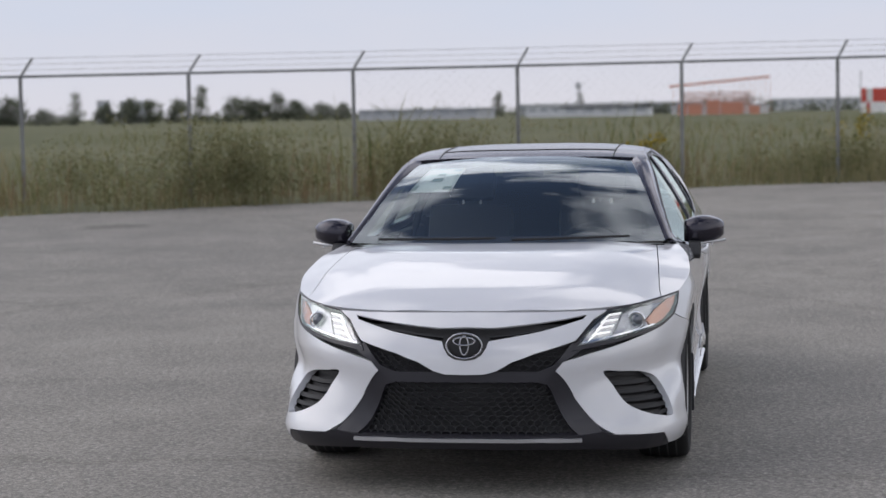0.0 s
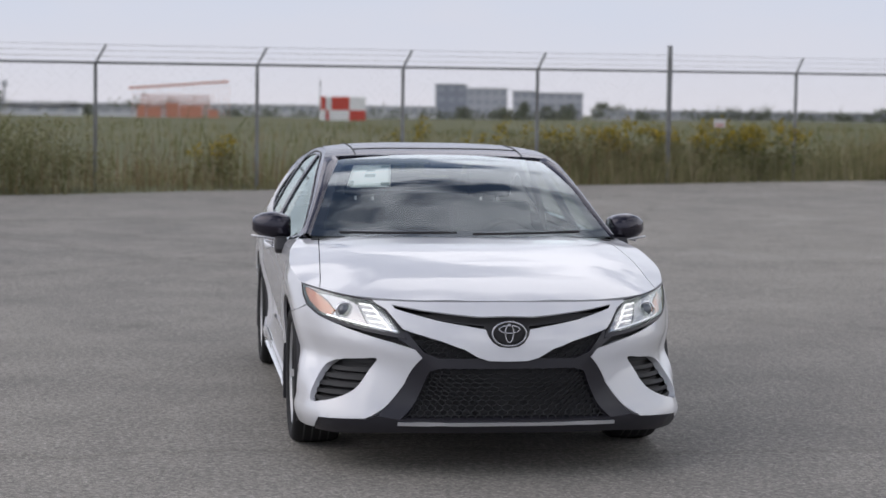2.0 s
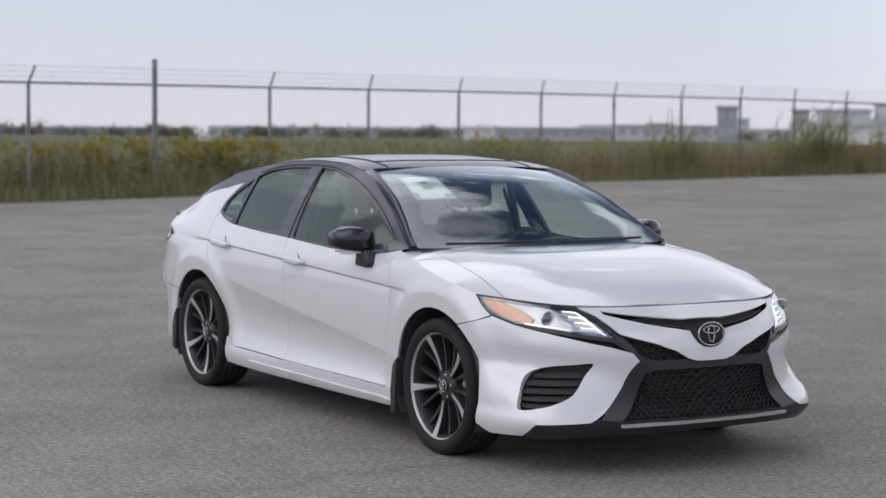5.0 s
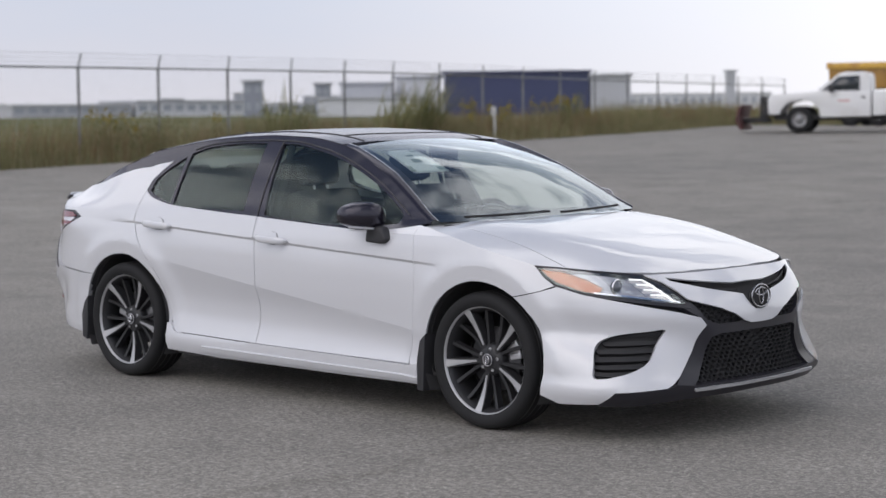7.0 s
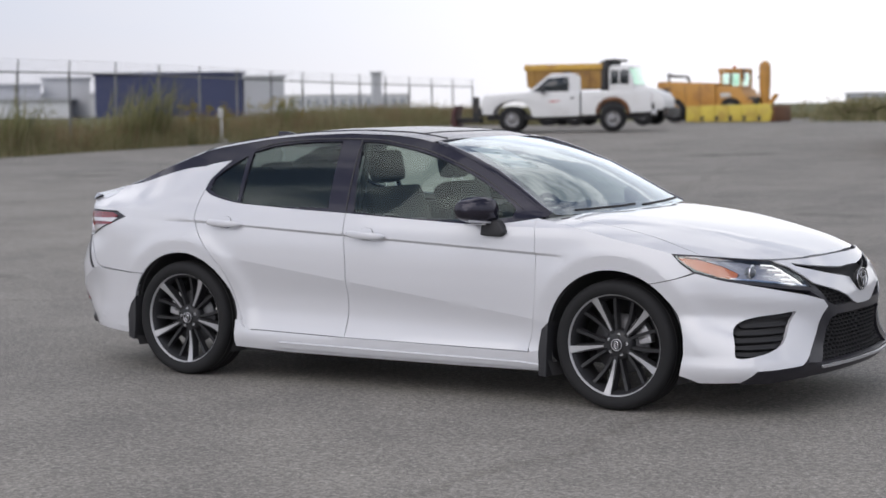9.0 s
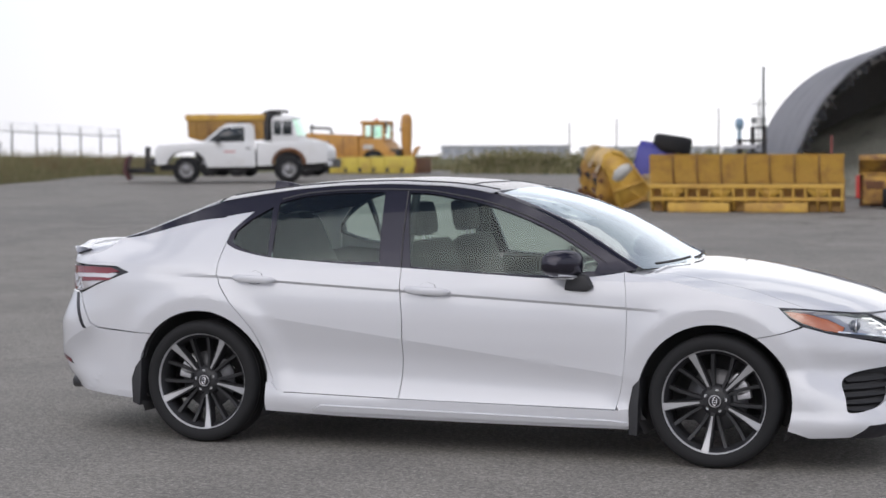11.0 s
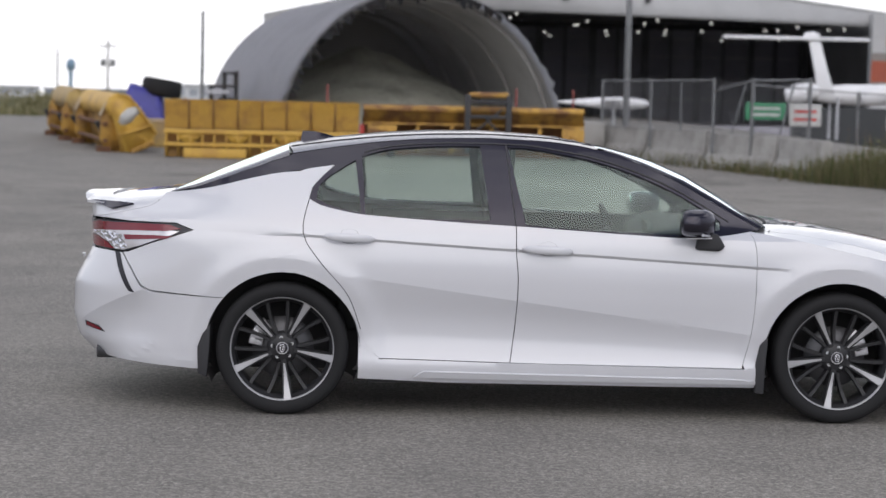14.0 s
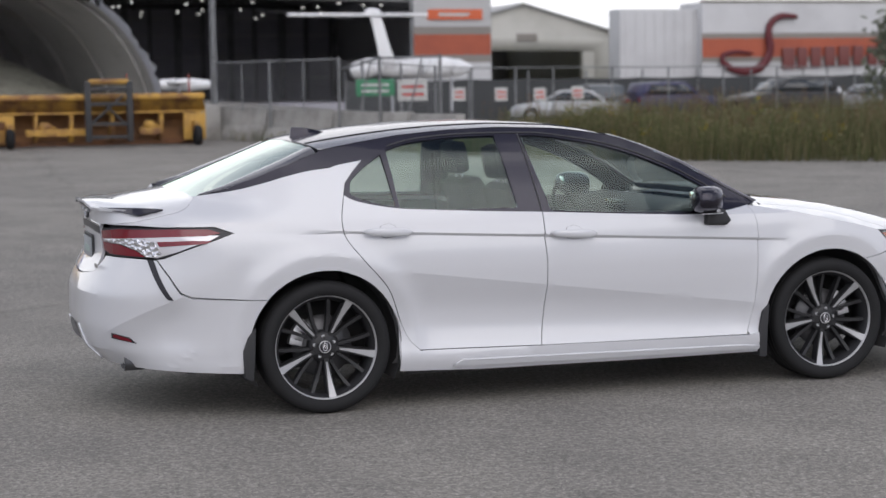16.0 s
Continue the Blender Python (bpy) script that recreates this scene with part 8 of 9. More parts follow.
part("back_wall", box_bm(28.5, 20, 0.4, 41.5, 20.4, 4.5), DARK_IN, h2)
part("door_leaf", box_bm(38.85, -0.1, 0.9, 39.6, -0.02, 3.5), CLAD_BEIGE, h2)
part("vent", box_bm(34.6, -0.08, 4.15, 35.9, 0, 4.6), BAND_TAUPE, h2)
for x0, x1, z0, z1 in ((28.3, 35, 4.5, 6.35), (35, 41.7, 6.35, 4.45)):
    bm = bmesh.new()
    add_prism(bm, [(x0, z0), (x1, z1), (x1, z1 + 0.12), (x0, z0 + 0.12)], "y", -0.2, 20.4)
    part("roof", bm, CLAD, h2)
for x in (28.5, 41.2):
    part("side_wall", box_bm(x, 0.4, 0.4, x + 0.3, 20, 4.5), CLAD_BEIGE, h2)

term = empty("terminal_building", "white flat-roofed building with an orange band and red sign", "building", pose(0, 85, 0))
part("side_block", box_bm(37.3, 0.6, 0.4, 42.2, 2.2, 5.68, 0.03), CLAD_WHITE, term)
for x in np.arange(37.6, 42, 0.6):
    part("cladding_joint", box_bm(x, 0.58, 0.5, x + 0.03, 0.61, 5.65), CLAD, term)
main = part("main_block", box_bm(42.05, 0.0, 0.4, 62.0, 3.0, 6.05, 0.03), CLAD_WHITE, term)
part("roof_edge", box_bm(42.0, -0.06, 6.02, 62.1, 0.2, 6.16), BAND_TAUPE, main)
part("taupe_band", box_bm(42.05, -0.04, 4.0, 62.0, 0.02, 4.30), BAND_TAUPE, main)
part("orange_band", box_bm(42.05, -0.05, 2.95, 62.0, 0.02, 4.0), BAND_RED, main)
part("low_band", box_bm(42.05, -0.04, 2.68, 62.0, 0.02, 2.95), BAND_TAUPE, main)
SIGN_RED = material("dark_red_sign", (0.11, 0.012, 0.018), 0.5)
bm = bmesh.new()
swoosh = rounded([(47.9, 5.20), (46.9, 5.25), (46.25, 4.85), (46.1, 4.2), (46.2, 3.3), (45.7, 2.45), (44.8, 2.15), (43.9, 2.25), (43.2, 2.7), (43.25, 3.05), (44.0, 3.25), (45.1, 3.15)], False, 0.2)
rings = []
for k, (x, z) in enumerate(swoosh):
    w = 0.20 * math.sin(math.pi * min(1, 0.12 + 0.9 * k / len(swoosh))) + 0.05
    x0, z0 = swoosh[max(k - 1, 0)]
    x1, z1 = swoosh[min(k + 1, len(swoosh) - 1)]
    side = Vector((-(z1 - z0), 0, x1 - x0)).normalized()
    rings.append([bm.verts.new(Vector((x, -0.2, z)) + side * (w * math.cos(a)) + Vector((0, 0.12 * math.sin(a), 0))) for a in np.linspace(0, math.tau, 8, endpoint=False)])
for p, q in zip(rings, rings[1:]):
    for k in range(8):
        bm.faces.new((p[k], p[(k + 1) % 8], q[(k + 1) % 8], q[k]))
bm.faces.new(rings[0])
bm.faces.new(rings[-1][::-1])
bmesh.ops.recalc_face_normals(bm, faces=bm.faces[:])
part("sign_swoosh", bm, SIGN_RED, main)
SIGN_DARK = material("dark_red_sign", (0.16, 0.045, 0.04), 0.5)
for k, (x, w) in enumerate(((47.0, 0.75), (47.95, 0.6), (48.8, 0.65), (49.7, 0.65), (50.6, 0.7), (51.55, 0.65), (52.5, 0.6), (53.3, 0.6), (54.1, 0.6))):
    part("sign_bar", box_bm(x, -0.25, 2.25 + 0.03 * k, x + w, -0.06, 3.45 + 0.02 * k, 0.05), SIGN_DARK, main)

# White aircraft parked before the hangar.
JET = material("aircraft_white", (0.78, 0.78, 0.79), 0.3, 0.0, 0.5)
jet = empty("business_jet", "white T-tailed business jet parked before the hangar", "aircraft", pose(13.4, 51.2, ground_z(13.4, 51.2)))
bm = bmesh.new()
add_lathe(bm, [(0.02, -1.1), (0.14, -0.5), (0.26, 0.2), (0.34, 1.0), (0.36, 2.2), (0.30, 2.9), (0.12, 3.3), (0.0, 3.4)], 24, pose(0.3, 0.3, 1.50, 0, 90, 0))
bmesh.ops.recalc_face_normals(bm, faces=bm.faces[:])
part("fuselage", bm, JET, jet)
bm = bmesh.new()
add_prism(bm, [(0.86, 1.55), (0.62, 2.2), (0.28, 3.36), (-0.10, 3.36), (0.16, 2.2), (0.26, 1.55)], "y", -0.05, 0.05, 0.02)
part("tail_fin", bm, JET, jet)
bm = bmesh.new()
add_prism(bm, [(-2.98, -0.02), (-2.9, -0.15), (1.96, -0.15), (1.96, 0.2), (0.1, 0.42), (-2.9, 0.16)], "z", 3.27, 3.38, 0.03)
part("tailplane", bm, JET, jet)
bm = bmesh.new()
add_lathe(bm, [(0.0, -0.42), (0.17, -0.34), (0.21, 0.0), (0.14, 0.30), (0.0, 0.34)], 18, pose(0.04, 0, 3.40, 0, 90, 0) @ Matrix.Scale(0.75, 4))
part("fin_cap", bm, JET, jet)
for x, y in ((-0.42, -0.5), (2.05, -0.75)):
    bm = bmesh.new()
    add_lathe(bm, [(0.16, -0.52), (0.26, -0.42), (0.32, -0.1), (0.32, 0.2), (0.25, 0.50), (0.18, 0.60), (0.14, 0.5)], 22, pose(x, y, 1.50, 0, 78, 0))
    bmesh.ops.recalc_face_normals(bm, faces=bm.faces[:])
    part("engine", bm, JET, jet)
    bm = bmesh.new()
    add_lathe(bm, [(0.0, 0.0), (0.17, 0.0)], 18, pose(x + 0.50, y, 1.45, 0, 78, 0))
    part("exhaust_opening", bm, DARK_STEEL, jet)
for x, y in ((2.9, 0.3), (0.9, -0.3), (0.9, 0.8)):
    bm = bmesh.new()
    add_tube(bm, (x, y, 0), (x, y, 1.4), 0.05, 8)
    part("landing_leg", bm, SATIN, jet)
wing = empty("light_aircraft", "white light aircraft seen beyond the yard fence", "aircraft", pose(7.2, 55.0, ground_z(7.2, 55)))
bm = bmesh.new()
add_lathe(bm, [(0.02, -1.9), (0.10, -1.2), (0.20, -0.3), (0.22, 0.6), (0.16, 1.2), (0.0, 1.5)], 16, pose(0, 0, 0.80, 0, 90, 0))
part("fuselage", bm, JET, wing)
part("wing", box_bm(-0.3, -2.0, 0.85, 0.4, 2.0, 0.93, 0.03), JET, wing)
part("landing_leg", box_bm(0.1, -0.3, 0, 0.16, 0.3, 0.8), SATIN, wing)
# Pole wood made paler: the distance haze is put into its colour.
POLE_WOOD = weathered("hazed_pole_wood", (0.30, 0.29, 0.28), (0.22, 0.21, 0.20), 0.85)
for name, x, y, top, r, label in (("light_pole", 5.78, 40.0, 7.5, 0.095, "tall grey steel pole behind the yard fence"), ("light_pole", -6.3, 46.0, 4.2, 0.06, "slim grey pole behind the shelter"), ("utility_pole", -24.0, 148.0, 6.3, 0.11, "wooden utility pole with cross arm and transformers"), ("utility_pole", -35.0, 187.0, 6.5, 0.12, "distant bare utility pole"), ("utility_pole", -47.0, 190.0, 5.6, 0.12, "distant bare utility pole"), ("utility_pole", -53.0, 192.0, 5.2, 0.12, "distant bare utility pole")):
    p = empty(name, label, "pole", pose(x, y, ground_z(x, y)), "poles")
    bm = bmesh.new()
    add_tube(bm, (0, 0, -0.2), (0, 0, top - ground_z(x, y)), r, 10, r * 0.75)
    part("shaft", bm, GALV if name == "light_pole" else POLE_WOOD, p)
    if (x, y) == (-24.0, 148.0):
        part("cross_arm", box_bm(-0.75, -0.06, 4.85, 0.75, 0.06, 4.97), POLE_WOOD, p)
        for dx in (-0.4, 0.4):
            part("transformer", box_bm(dx - 0.22, -0.15, 3.2, dx + 0.22, 0.15, 3.8, 0.04), GALV, p)
wt = empty("water_tower", "blue water tower far beyond the lot", "water tower", pose(-41.7, 236, 1.3))
bm = bmesh.new()
add_lathe(bm, [(0.0, 3.5), (0.5, 3.6), (0.65, 4.3), (0.45, 4.95), (0.0, 5.1)], 16)
BLUE_FAR = material("pale_blue_paint", (0.22, 0.32, 0.42), 0.8)
part("tank", bm, BLUE_FAR, wt)
bm = bmesh.new()
add_tube(bm, (0, 0, 0), (0, 0, 3.6), 0.28, 10)
part("column", bm, BLUE_FAR, wt)


# ---- parked cars ----
def parked(name, x, y, length, height, mat, label, turn=0.0, boxy=0.0):
    c = empty(name, label, "parked car", pose(x, y, ground_z(x, y), 0, 0, turn), "parked cars")
    L, H = length / 2, height
    bm = bmesh.new()
    add_prism(bm, [(-L, 0.35), (-L + 0.03, 0.62 * H), (-L * 0.62, 0.66 * H), (L * 0.42, 0.66 * H), (L * 0.93, 0.55 * H), (L, 0.45 * H), (L, 0.28), (-L, 0.28)], "y", -0.88, 0.88, 0.07)
    sharpen(bm, 50)
    part("body", bm, mat, c)
    bm = bmesh.new()
    add_prism(bm, [(-L * (0.80 + 0.15 * boxy), 0.64 * H), (-L * (0.50 + 0.35 * boxy), 0.97 * H), (-L * 0.3, H), (L * 0.10, 0.985 * H), (L * 0.45, 0.65 * H)], "y", -0.72, 0.72, 0.06)
    sharpen(bm, 50)
    part("cabin", bm, mat, c)
    for sg in (-1, 1):
        bm = bmesh.new()
        add_prism(bm, [(-L * (0.66 + 0.15 * boxy), 0.68 * H), (-L * (0.46 + 0.30 * boxy), 0.92 * H), (L * 0.06, 0.93 * H), (L * 0.34, 0.68 * H)], "y", min(sg * 0.715, sg * 0.735), max(sg * 0.715, sg * 0.735))
        part("side_window", bm, DARK_GLASS, c)
    part("windscreen", box_bm(0, -0.62, 0, 0.02, 0.62, 0.30 * H, 0.004, pose(L * 0.43, 0, 0.68 * H, 0, -48, 0)), DARK_GLASS, c)
    part("tail_lamp", box_bm(-L - 0.01, -0.82, 0.50 * H, -L + 0.12, -0.6, 0.60 * H, 0.01), RED_LENS, c)
    for wx in (-L * 0.60, L * 0.62):
        for wy in (-0.80, 0.80):
            road_wheel(c, wx, wy, 0.32, 0.22)


SILVER = material("silver_car_paint", (0.38, 0.39, 0.40), 0.4, 0.4, 0.3)
GREY_CAR = material("grey_car_paint", (0.07, 0.08, 0.09), 0.4, 0.2, 0.3)
BLUE_CAR = material("dark_blue_car_paint", (0.035, 0.033, 0.09), 0.4, 0.2, 0.3)
BLACK_CAR = material("black_car_paint", (0.012, 0.012, 0.014), 0.4, 0.0, 0.25)
parked("parked_car", 23.5, 59.0, 4.3, 1.32, SILVER, "silver saloon parked behind the verge weeds", 158)
parked("parked_car", 25.3, 60.2, 4.2, 1.50, GREY_CAR, "dark grey estate car parked behind the verge weeds", 84, 0.8)
parked("parked_car", 27.95, 58.4, 3.9, 1.58, BLUE_CAR, "dark blue estate car parked behind the verge weeds", 4, 0.9)
parked("parked_car", 32.9, 58.4, 4.8, 1.66, BLACK_CAR, "black four-wheel drive parked behind the verge weeds", 186, 1.0)
parked("parked_car", 35.9, 62.0, 4.3, 1.52, WHITE, "white saloon parked behind the verge weeds", 96)
parked("parked_car", 37.6, 59.6, 4.2, 1.30, SILVER, "pale saloon parked behind the verge weeds", 104)
pf = empty("privacy_fence", "fence with dark screen cloth behind the parked cars", "fence", kind="structure")
for k in range(-2, 9):
    x, y = 20.8 + 2.7 * k, 63.0 + 0.2 * k
    bm = bmesh.new()
    add_tube(bm, (x, y, -0.3), (x, y, 2.15), 0.04, 8)
    part("fence_post", bm, GALV, pf)
    if k < 8:
        cloth = bmesh.new()
        grid = [[cloth.verts.new((x + 2.7 * i / 8, y + 0.2 * i / 8 + 0.03 * math.sin(i * 2.1 + k), z)) for z in (-0.2, 0.8, 1.84 - 0.05 * math.sin(math.pi * i / 8))] for i in range(9)]
        for p, q in zip(grid, grid[1:]):
            for i in range(2):
                cloth.faces.new((p[i], q[i], q[i + 1], p[i + 1]))
        part("screen_cloth", cloth, SCREEN_CLOTH, pf)


# ---- airfield and skyline ----
# Antenna orange, paled and pinked by haze that is put into the colours.
ORANGE_FRAME = material("hazed_orange_paint", (0.55, 0.25, 0.17), 0.7)
PINK_FRAME = material("hazed_pink_paint", (0.62, 0.42, 0.37), 0.7)
lat = empty("orange_antenna_frame", "orange painted antenna lattice out on the airfield", "antenna", pose(-99.6, -3.7, 1.25))
part("top_beam", box_bm(-0.12, 0, 1.56, 0.12, 5.85, 1.69, 0.02, Matrix.Rotation(radians(4.6), 4, "X")), ORANGE_FRAME, lat)
for k in range(20):
    y = 0.12 + 0.295 * k
    bm = bmesh.new()
    add_tube(bm, (0, y, -0.2), (0, y, 1.56 + 0.08 * y), 0.012, 6)
    part("hanging_rod", bm, ORANGE_FRAME, lat)
for k in range(30):
    y = 0.62 + 0.135 * k
    part("screen_slat", box_bm(-0.30, y, 0.0, -0.26, y + 0.055, 1.26 + 0.03 * math.sin(9 * y)), PINK_FRAME, lat)
for z in (0.15, 0.40, 0.66, 0.92, 1.18):
    part("lattice_rail", box_bm(-0.26, 0.5, z, -0.22, 4.8, z + 0.05), PINK_FRAME, lat)
for y0, y1, z1 in ((0.35, 0.85, 0.60), (0.95, 1.75, 0.56), (2.05, 2.75, 0.78), (2.85, 4.15, 0.62), (4.5, 5.1, 0.40)):
    part("reflector_panel", box_bm(-0.20, y0, -0.15, -0.12, y1, z1), ORANGE_FRAME, lat)
CHK_R, CHK_W = material("checker_red", (0.50, 0.06, 0.04), 0.6), material("checker_white", (0.72, 0.72, 0.71), 0.6)
hut = empty("checkered_hut", "red and white checkered equipment hut on the airfield", "hut", pose(-90.3, 6.7, 1.0))
part("core", box_bm(-1.2, 0.01, 0.0, -0.02, 2.44, 1.45), CHK_W, hut)
for y0, y1, z0, z1, paint in ((0.0, 0.26, 0.73, 1.46, CHK_R), (0.0, 0.26, 0.0, 0.73, CHK_W), (0.30, 0.44, 0.73, 1.46, CHK_W), (0.30, 0.44, 0.0, 0.73, CHK_R), (0.60, 1.56, 0.73, 1.46, CHK_R), (0.60, 1.56, 0.0, 0.73, CHK_W), (1.56, 2.45, 0.73, 1.46, CHK_W), (1.56, 2.45, 0.0, 0.73, CHK_R)):
    part("checker_panel", box_bm(-0.02, y0, z0, 0.03, y1, z1), paint, hut)
bm = bmesh.new()
add_tube(bm, (-0.5, 0, 0), (-0.5, 0, 2.4), 0.03, 6)
part("mast", bm, GALV, hut)
# Skyline walls and windows, with aerial haze mixed into their base colours.
HAZE_GREY = weathered("hazed_grey_wall", (0.46, 0.47, 0.50), (0.40, 0.41, 0.44), 0.8, 0.05)
HAZE_LIGHT = weathered("hazed_pale_wall", (0.60, 0.61, 0.63), (0.50, 0.51, 0.53), 0.8, 0.05)
HAZE_SLATE = weathered("hazed_slate_wall", (0.27, 0.29, 0.33), (0.22, 0.24, 0.28), 0.6, 0.05)
HAZE_DARK = material("hazed_window_band", (0.32, 0.34, 0.38), 0.4)
NAVY = weathered("navy_cladding", (0.050, 0.060, 0.13), (0.045, 0.055, 0.11), 0.7, 0.05)


def block(name, a, b, z1, mat, label, deep=25.0, storeys=0, roof_mat=None):
    """A far building between two plan points of its front."""
    a, b = Vector(a), Vector(b)
    d = b - a
    ang = math.degrees(math.atan2(d.y, d.x))
    ob = empty(name, label, "building", pose(a.x, a.y, 1.0, 0, 0, ang), "skyline")
    L, h = d.length, z1 - 1.0
    # The depth runs away from the lot.
    sg = 1 if (Vector((-d.y, d.x)).dot(a) > 0) else -1
    y0, y1 = (0, deep) if sg > 0 else (-deep, 0)
    part("wall", box_bm(0, y0, -1, L, y1, h), mat, ob)
    part("roof", box_bm(-0.3, y0 - 0.3, h, L + 0.3, y1 + 0.3, h + 0.25), roof_mat or HAZE_GREY, ob)
    n = max(2, int(L / 2.2))
    for k in range(storeys):
        z = h * (k + 0.35) / storeys
        for i in range(n):
            x = L * (i + 0.2) / n
            part("window", box_bm(x, -0.06 if sg > 0 else 0.0, z, x + L / n * 0.6, 0.0 if sg > 0 else 0.06, z + h / storeys * 0.45), HAZE_DARK, ob)
    return ob


block("office_building", (-483.6, 70.0), (-482.6, 78.0), 9.4, HAZE_SLATE, "distant slate-grey office building", 20, 3)
block("office_building", (-482.5, 78.0), (-481.3, 89.0), 8.4, HAZE_GREY, "distant grey office building with window rows", 20, 3)
block("office_building", (-481.2, 90.5), (-480.0, 97.0), 7.8, HAZE_GREY, "distant grey office building with dark window rows", 20, 3)
block("office_building", (-479.5, 97.0), (-477.4, 109.0), 7.4, HAZE_GREY, "distant pale office building with dark window rows", 20, 3)
block("tower_block", (-553.6, -206.5), (-554.6, -203.0), 7.2, HAZE_GREY, "distant hazy tower block above the trees", 8, 5)
block("tower_block", (-555.4, -199.3), (-558.4, -190.6), 7.0, HAZE_GREY, "distant hazy tower block above the trees", 8, 5)
block("navy_warehouse", (-141.3, 149.2), (-128.6, 160.4), 5.75, NAVY, "flat navy-blue warehouse beyond the fence", 30, 0, NAVY)
block("pale_warehouse", (-128.5, 160.5), (-125.0, 163.6), 5.3, HAZE_GREY, "pale warehouse beyond the fence", 25, 0)
block("white_warehouse", (-152.0, 139.0), (-143.0, 147.0), 2.9, HAZE_LIGHT, "low white warehouse beyond the fence", 25, 0)
block("grey_warehouse", (-181.0, 171.5), (-160.0, 186.0), 3.9, HAZE_LIGHT, "long pale warehouse beyond the fence", 25, 0)
block("grey_block", (-164.2, 138.1), (-162.7, 139.8), 5.1, HAZE_SLATE, "grey block beyond the airfield fence", 6, 2)
block("grey_block", (-176.9, 161.4), (-175.5, 162.8), 5.1, HAZE_SLATE, "blue-grey block beyond the airfield fence", 6, 2)
block("pale_warehouse", (-154.1, 144.7), (-149.8, 149.2), 4.7, HAZE_GREY, "tall pale warehouse beyond the airfield fence", 8, 0)
block("white_warehouse", (-153.8, 153.7), (-149.8, 157.5), 5.5, HAZE_LIGHT, "bright white warehouse beyond the airfield fence", 10, 0)
block("control_tower", (-163.8, 238.8), (-162.8, 239.7), 7.2, HAZE_GREY, "distant grey control tower", 2.5, 0)
block("far_building", (-375.8, 314.0), (-370.6, 319.9), 6.4, HAZE_GREY, "distant grey block on the skyline", 20, 2)
block("far_building", (-387.5, 299.0), (-384.0, 303.6), 5.0, HAZE_GREY, "distant grey block on the skyline", 20, 1)
block("far_building", (-363.5, 328.0), (-355.8, 336.2), 5.4, HAZE_GREY, "distant grey block on the skyline", 20, 2)
block("far_building", (-354.0, 337.0), (-338.0, 354.5), 5.8, HAZE_LIGHT, "distant pale hangar on the skyline", 20, 1)
for a, b, z in (((-412, 265), (-386, 301), 3.2), ((-383, 304), (-340, 352), 3.6), ((-470, 110), (-440, 190), 3.0), ((-440, 195), (-415, 262), 3.4), ((-480, 5), (-470, 68), 3.2), ((-470, -60), (-478, 0), 3.0), ((-330, 355), (-260, 395), 5.0)):
    block("low_building", a, b, z, HAZE_LIGHT if z > 3.1 else HAZE_GREY, "long low building along the far edge of the airfield", 15, 1)
block("low_building", (-118, 332), (-94, 338), 3.2, HAZE_GREY, "long low building beyond the end of the lot", 15, 1)
block("low_building", (-232, 150), (-229, 170), 2.7, HAZE_GREY, "long grey low building across the airfield", 12, 1, HAZE_LIGHT)
block("low_building", (-229, 171), (-226, 193), 3.2, HAZE_LIGHT, "long pale low building across the airfield", 12, 1, HAZE_GREY)
block("low_building", (-64, 341), (-43, 343), 2.7, HAZE_SLATE, "long blue-grey low building beyond the end of the lot", 15, 0)
block("low_building", (-42, 340), (-18, 343), 3.9, HAZE_LIGHT, "pale low building behind the shelter", 15, 1)
block("low_building", (-300, -66), (-298, -45), 2.0, HAZE_GREY, "low grey shed with a dark roof out on the airfield", 12, 1, HAZE_SLATE)
block("low_building", (-340, -42), (-338, -24), 2.2, HAZE_LIGHT, "low pale building on the airfield", 12, 1, HAZE_LIGHT)
block("low_building", (-330, -14), (-328, 2), 1.7, HAZE_LIGHT, "low white building on the airfield", 12, 1, HAZE_GREY)
block("low_building", (-92, 340), (-66, 344), 2.9, HAZE_LIGHT, "long pale low building beyond the end of the lot", 15, 1)
block("flat_shed", (-262, -27.0), (-262, -14.2), 1.85, HAZE_LIGHT, "long low shed out on the airfield", 8, 1, material("dark_roof", (0.06, 0.06, 0.07), 0.8))
fm = empty("floodlight_mast", "slim floodlight mast on the airfield", "mast", pose(-288, -27.1, 1.25))
bm = bmesh.new()
add_tube(bm, (0, 0, 0), (0, 0, 4.6), 0.16, 8)
part("shaft", bm, HAZE_GREY, fm)
part("lamp_head", box_bm(-0.4, -0.45, 3.7, 0.4, 0.45, 4.7, 0.1), HAZE_GREY, fm)


# ---- trees ----
BARK = weathered("bark", (0.09, 0.07, 0.05), (0.05, 0.04, 0.03), 0.9)


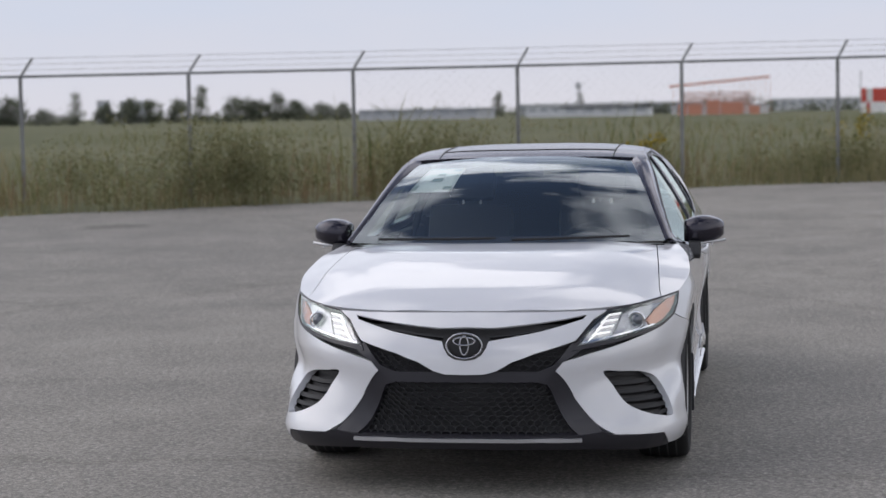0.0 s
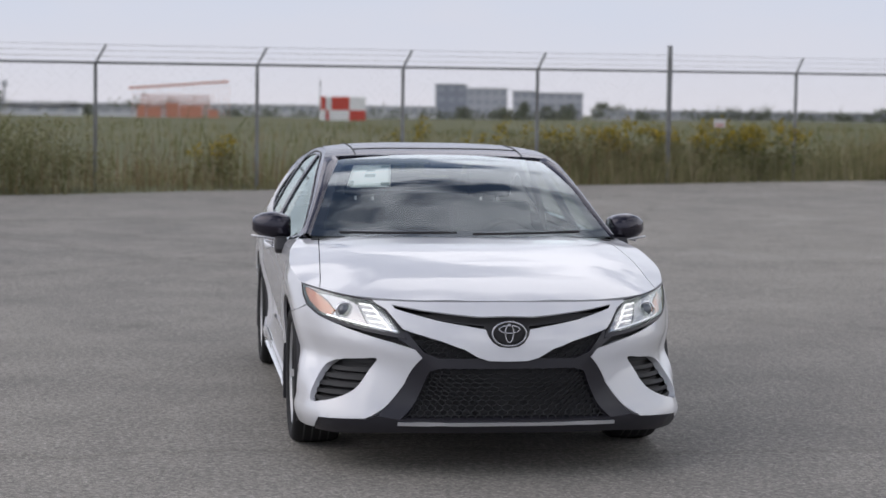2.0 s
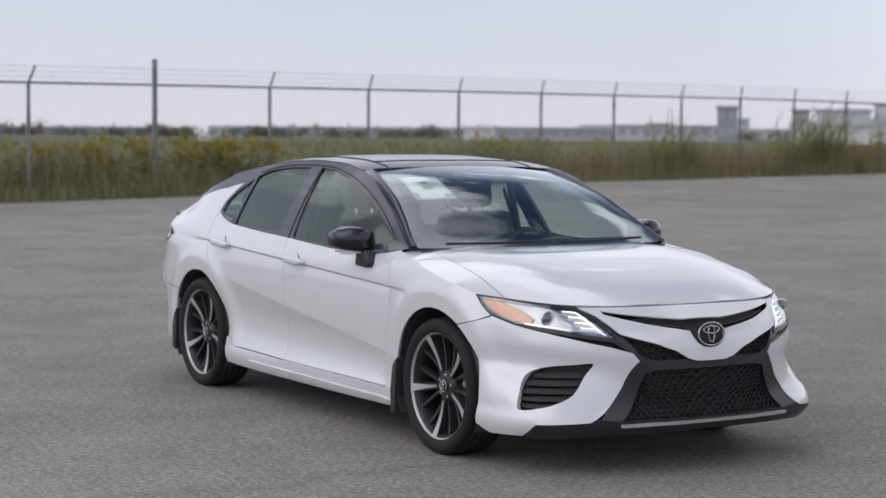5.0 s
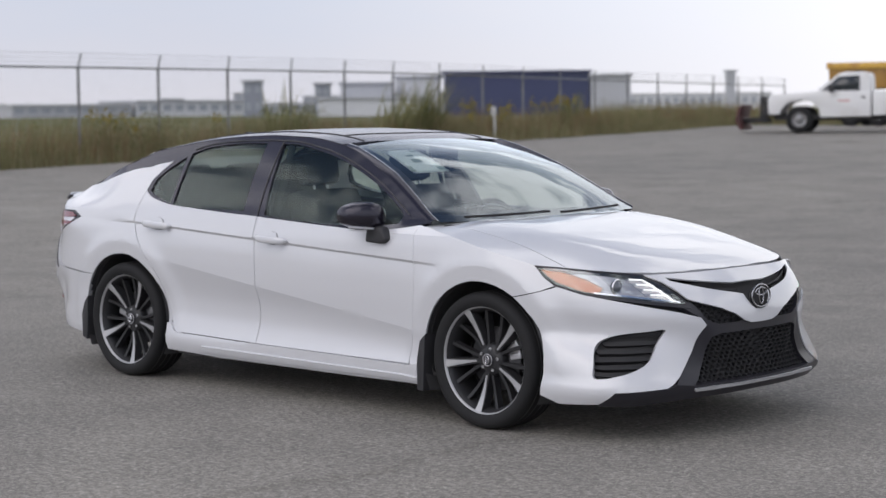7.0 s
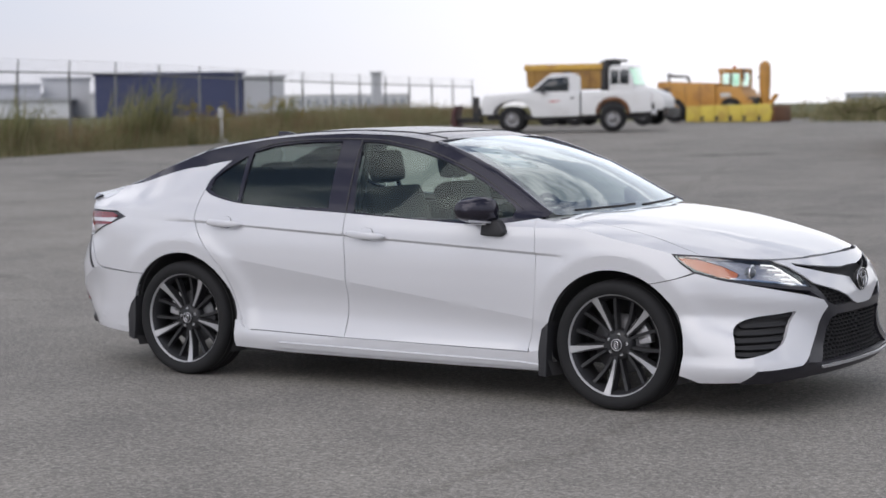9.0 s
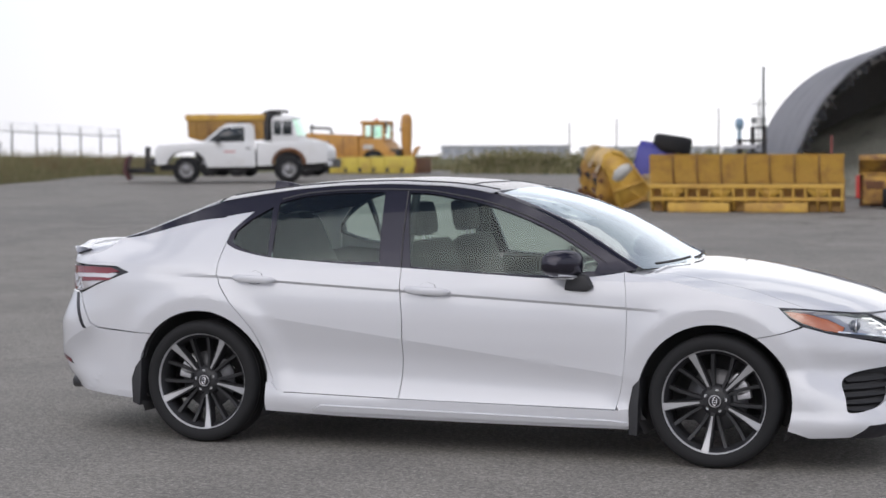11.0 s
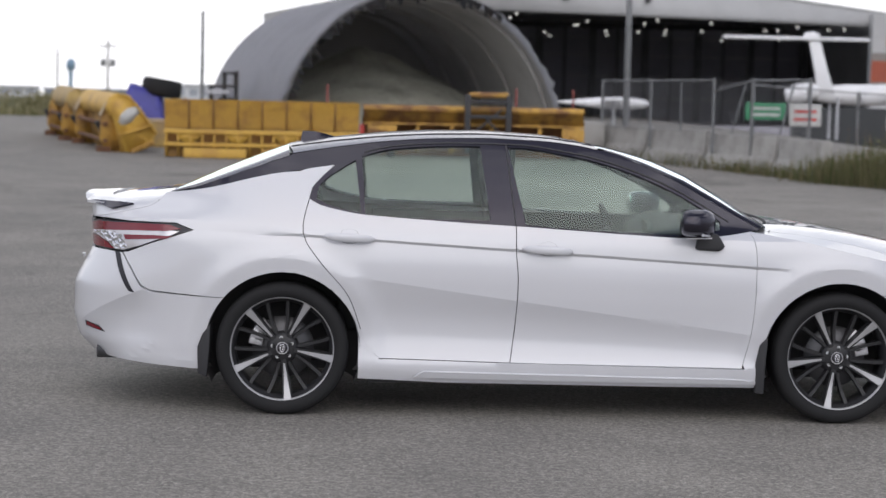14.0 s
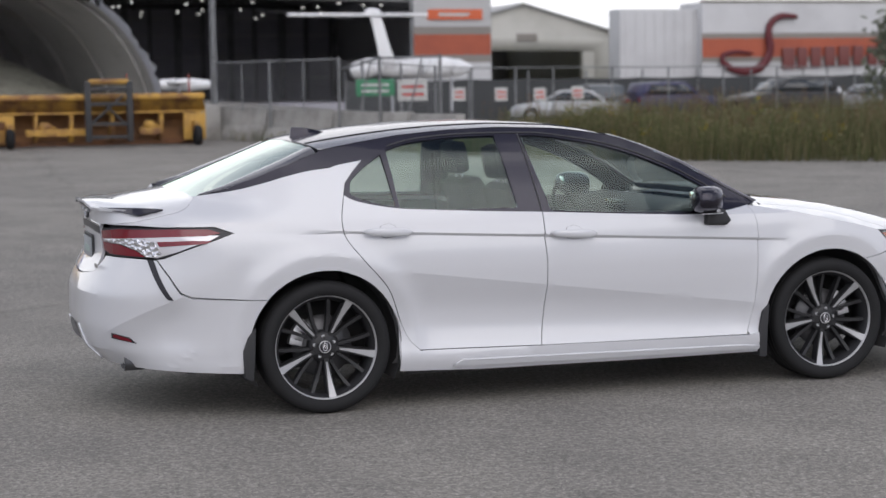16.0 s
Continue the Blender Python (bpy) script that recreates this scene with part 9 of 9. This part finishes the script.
def tree(x, y, h, w, seed, label="distant dark green tree"):
    r = random.Random(seed)
    t = empty("tree", label, "tree", pose(x, y, ground_z(x, y) - 0.05), "trees")
    bm = bmesh.new()
    add_tube(bm, (0, 0, 0), (0, 0, h * 0.55), 0.035 * h, 8, 0.015 * h)
    for k in range(6):
        a = r.uniform(0, math.tau)
        z = h * r.uniform(0.25, 0.55)
        add_tube(bm, (0, 0, z), (math.cos(a) * w * 0.33, math.sin(a) * w * 0.33, z + h * 0.2), 0.012 * h, 6, 0.004 * h)
    part("trunk", bm, BARK, t)
    crown = Blades()
    for k in range(44):
        a, u = r.uniform(0, math.tau), r.random()
        z = h * (0.08 + 0.84 * u)
        rr = w * 0.5 * math.sin(math.pi * (0.22 + 0.70 * u)) ** 0.7 * math.sqrt(r.random())
        crown.tuft((rr * math.cos(a), rr * math.sin(a), z), min(h, w) * 0.10, 34, r)
    crown.done("crown", LEAF, "", "", t)


far = Blades()
rw = random.Random(33)
for line, top in (([(-398, -200), (-425, -110), (-436, -50), (-455, 20), (-466, 70), (-460, 120), (-440, 180), (-418, 250), (-385, 300), (-330, 352)], 3.0),):
    for i in range(520):
        p, out = along(line, rw.random())
        h = top * (0.35 + 0.65 * abs(noise.noise((p.x * 0.05, p.y * 0.05, 4.0))) * 1.8)
        for k in range(2):
            far.tuft((p.x + rw.gauss(0, 1.5), p.y + rw.gauss(0, 1.5), ground_z(p.x, p.y) + h * rw.uniform(0.15, 0.85)), 0.8, 16, rw)
far.done("far_woods", LEAF, "dark green hedges and woods along the far edge of the airfield", "woods")
rt = random.Random(21)
for px, py, h, w in ((-410.4, -159.0, 7.5, 3.2), (-420.0, -131.0, 9.0, 4.0), (-404.9, -173.0, 6.0, 7.0), (-402.0, -178.0, 6.5, 7.0), (-407.8, -166.0, 3.2, 6.0), (-412.0, -152.0, 4.0, 5.0), (-414.0, -147.0, 5.0, 6.0), (-416.0, -142.0, 4.5, 6.5), (-418.0, -136.0, 4.8, 6.0), (-422.5, -122.6, 5.6, 8.0), (-424.0, -118.0, 4.4, 6.0), (-424.9, -113.5, 6.2, 5.0), (-426.0, -109.0, 4.0, 7.0), (-427.4, -103.0, 3.6, 6.0), (-428.0, -98.0, 3.2, 6.0), (-435.6, -60.9, 5.6, 3.0), (-437.0, -41.0, 5.0, 2.2), (-398.0, -184.0, 7.0, 8.0), (-394.0, -190.0, 7.5, 8.0)):
    tree(px, py, h + 0.7, w, rt.randint(0, 10**6))
for px, py, h, w in ((-474, 86, 3.2, 6), (-474, 92, 4.5, 4), (-473, 98, 3.4, 6), (-472, 104, 4.0, 5), (-472, 113, 4.4, 6), (-471, 118, 3.6, 7), (-476, 76, 3.4, 5), (-477, 50, 3.0, 9), (-476, 58, 2.8, 8), (-443, 180, 3.4, 12), (-436, 205, 3.0, 10), (-420, 250, 3.6, 12), (-411, 262, 3.2, 10)):
    tree(px, py, h, w, rt.randint(0, 10**6))
tree(25.6, 37.0, 3.6, 2.6, 77, "green tree at the end of the verge")
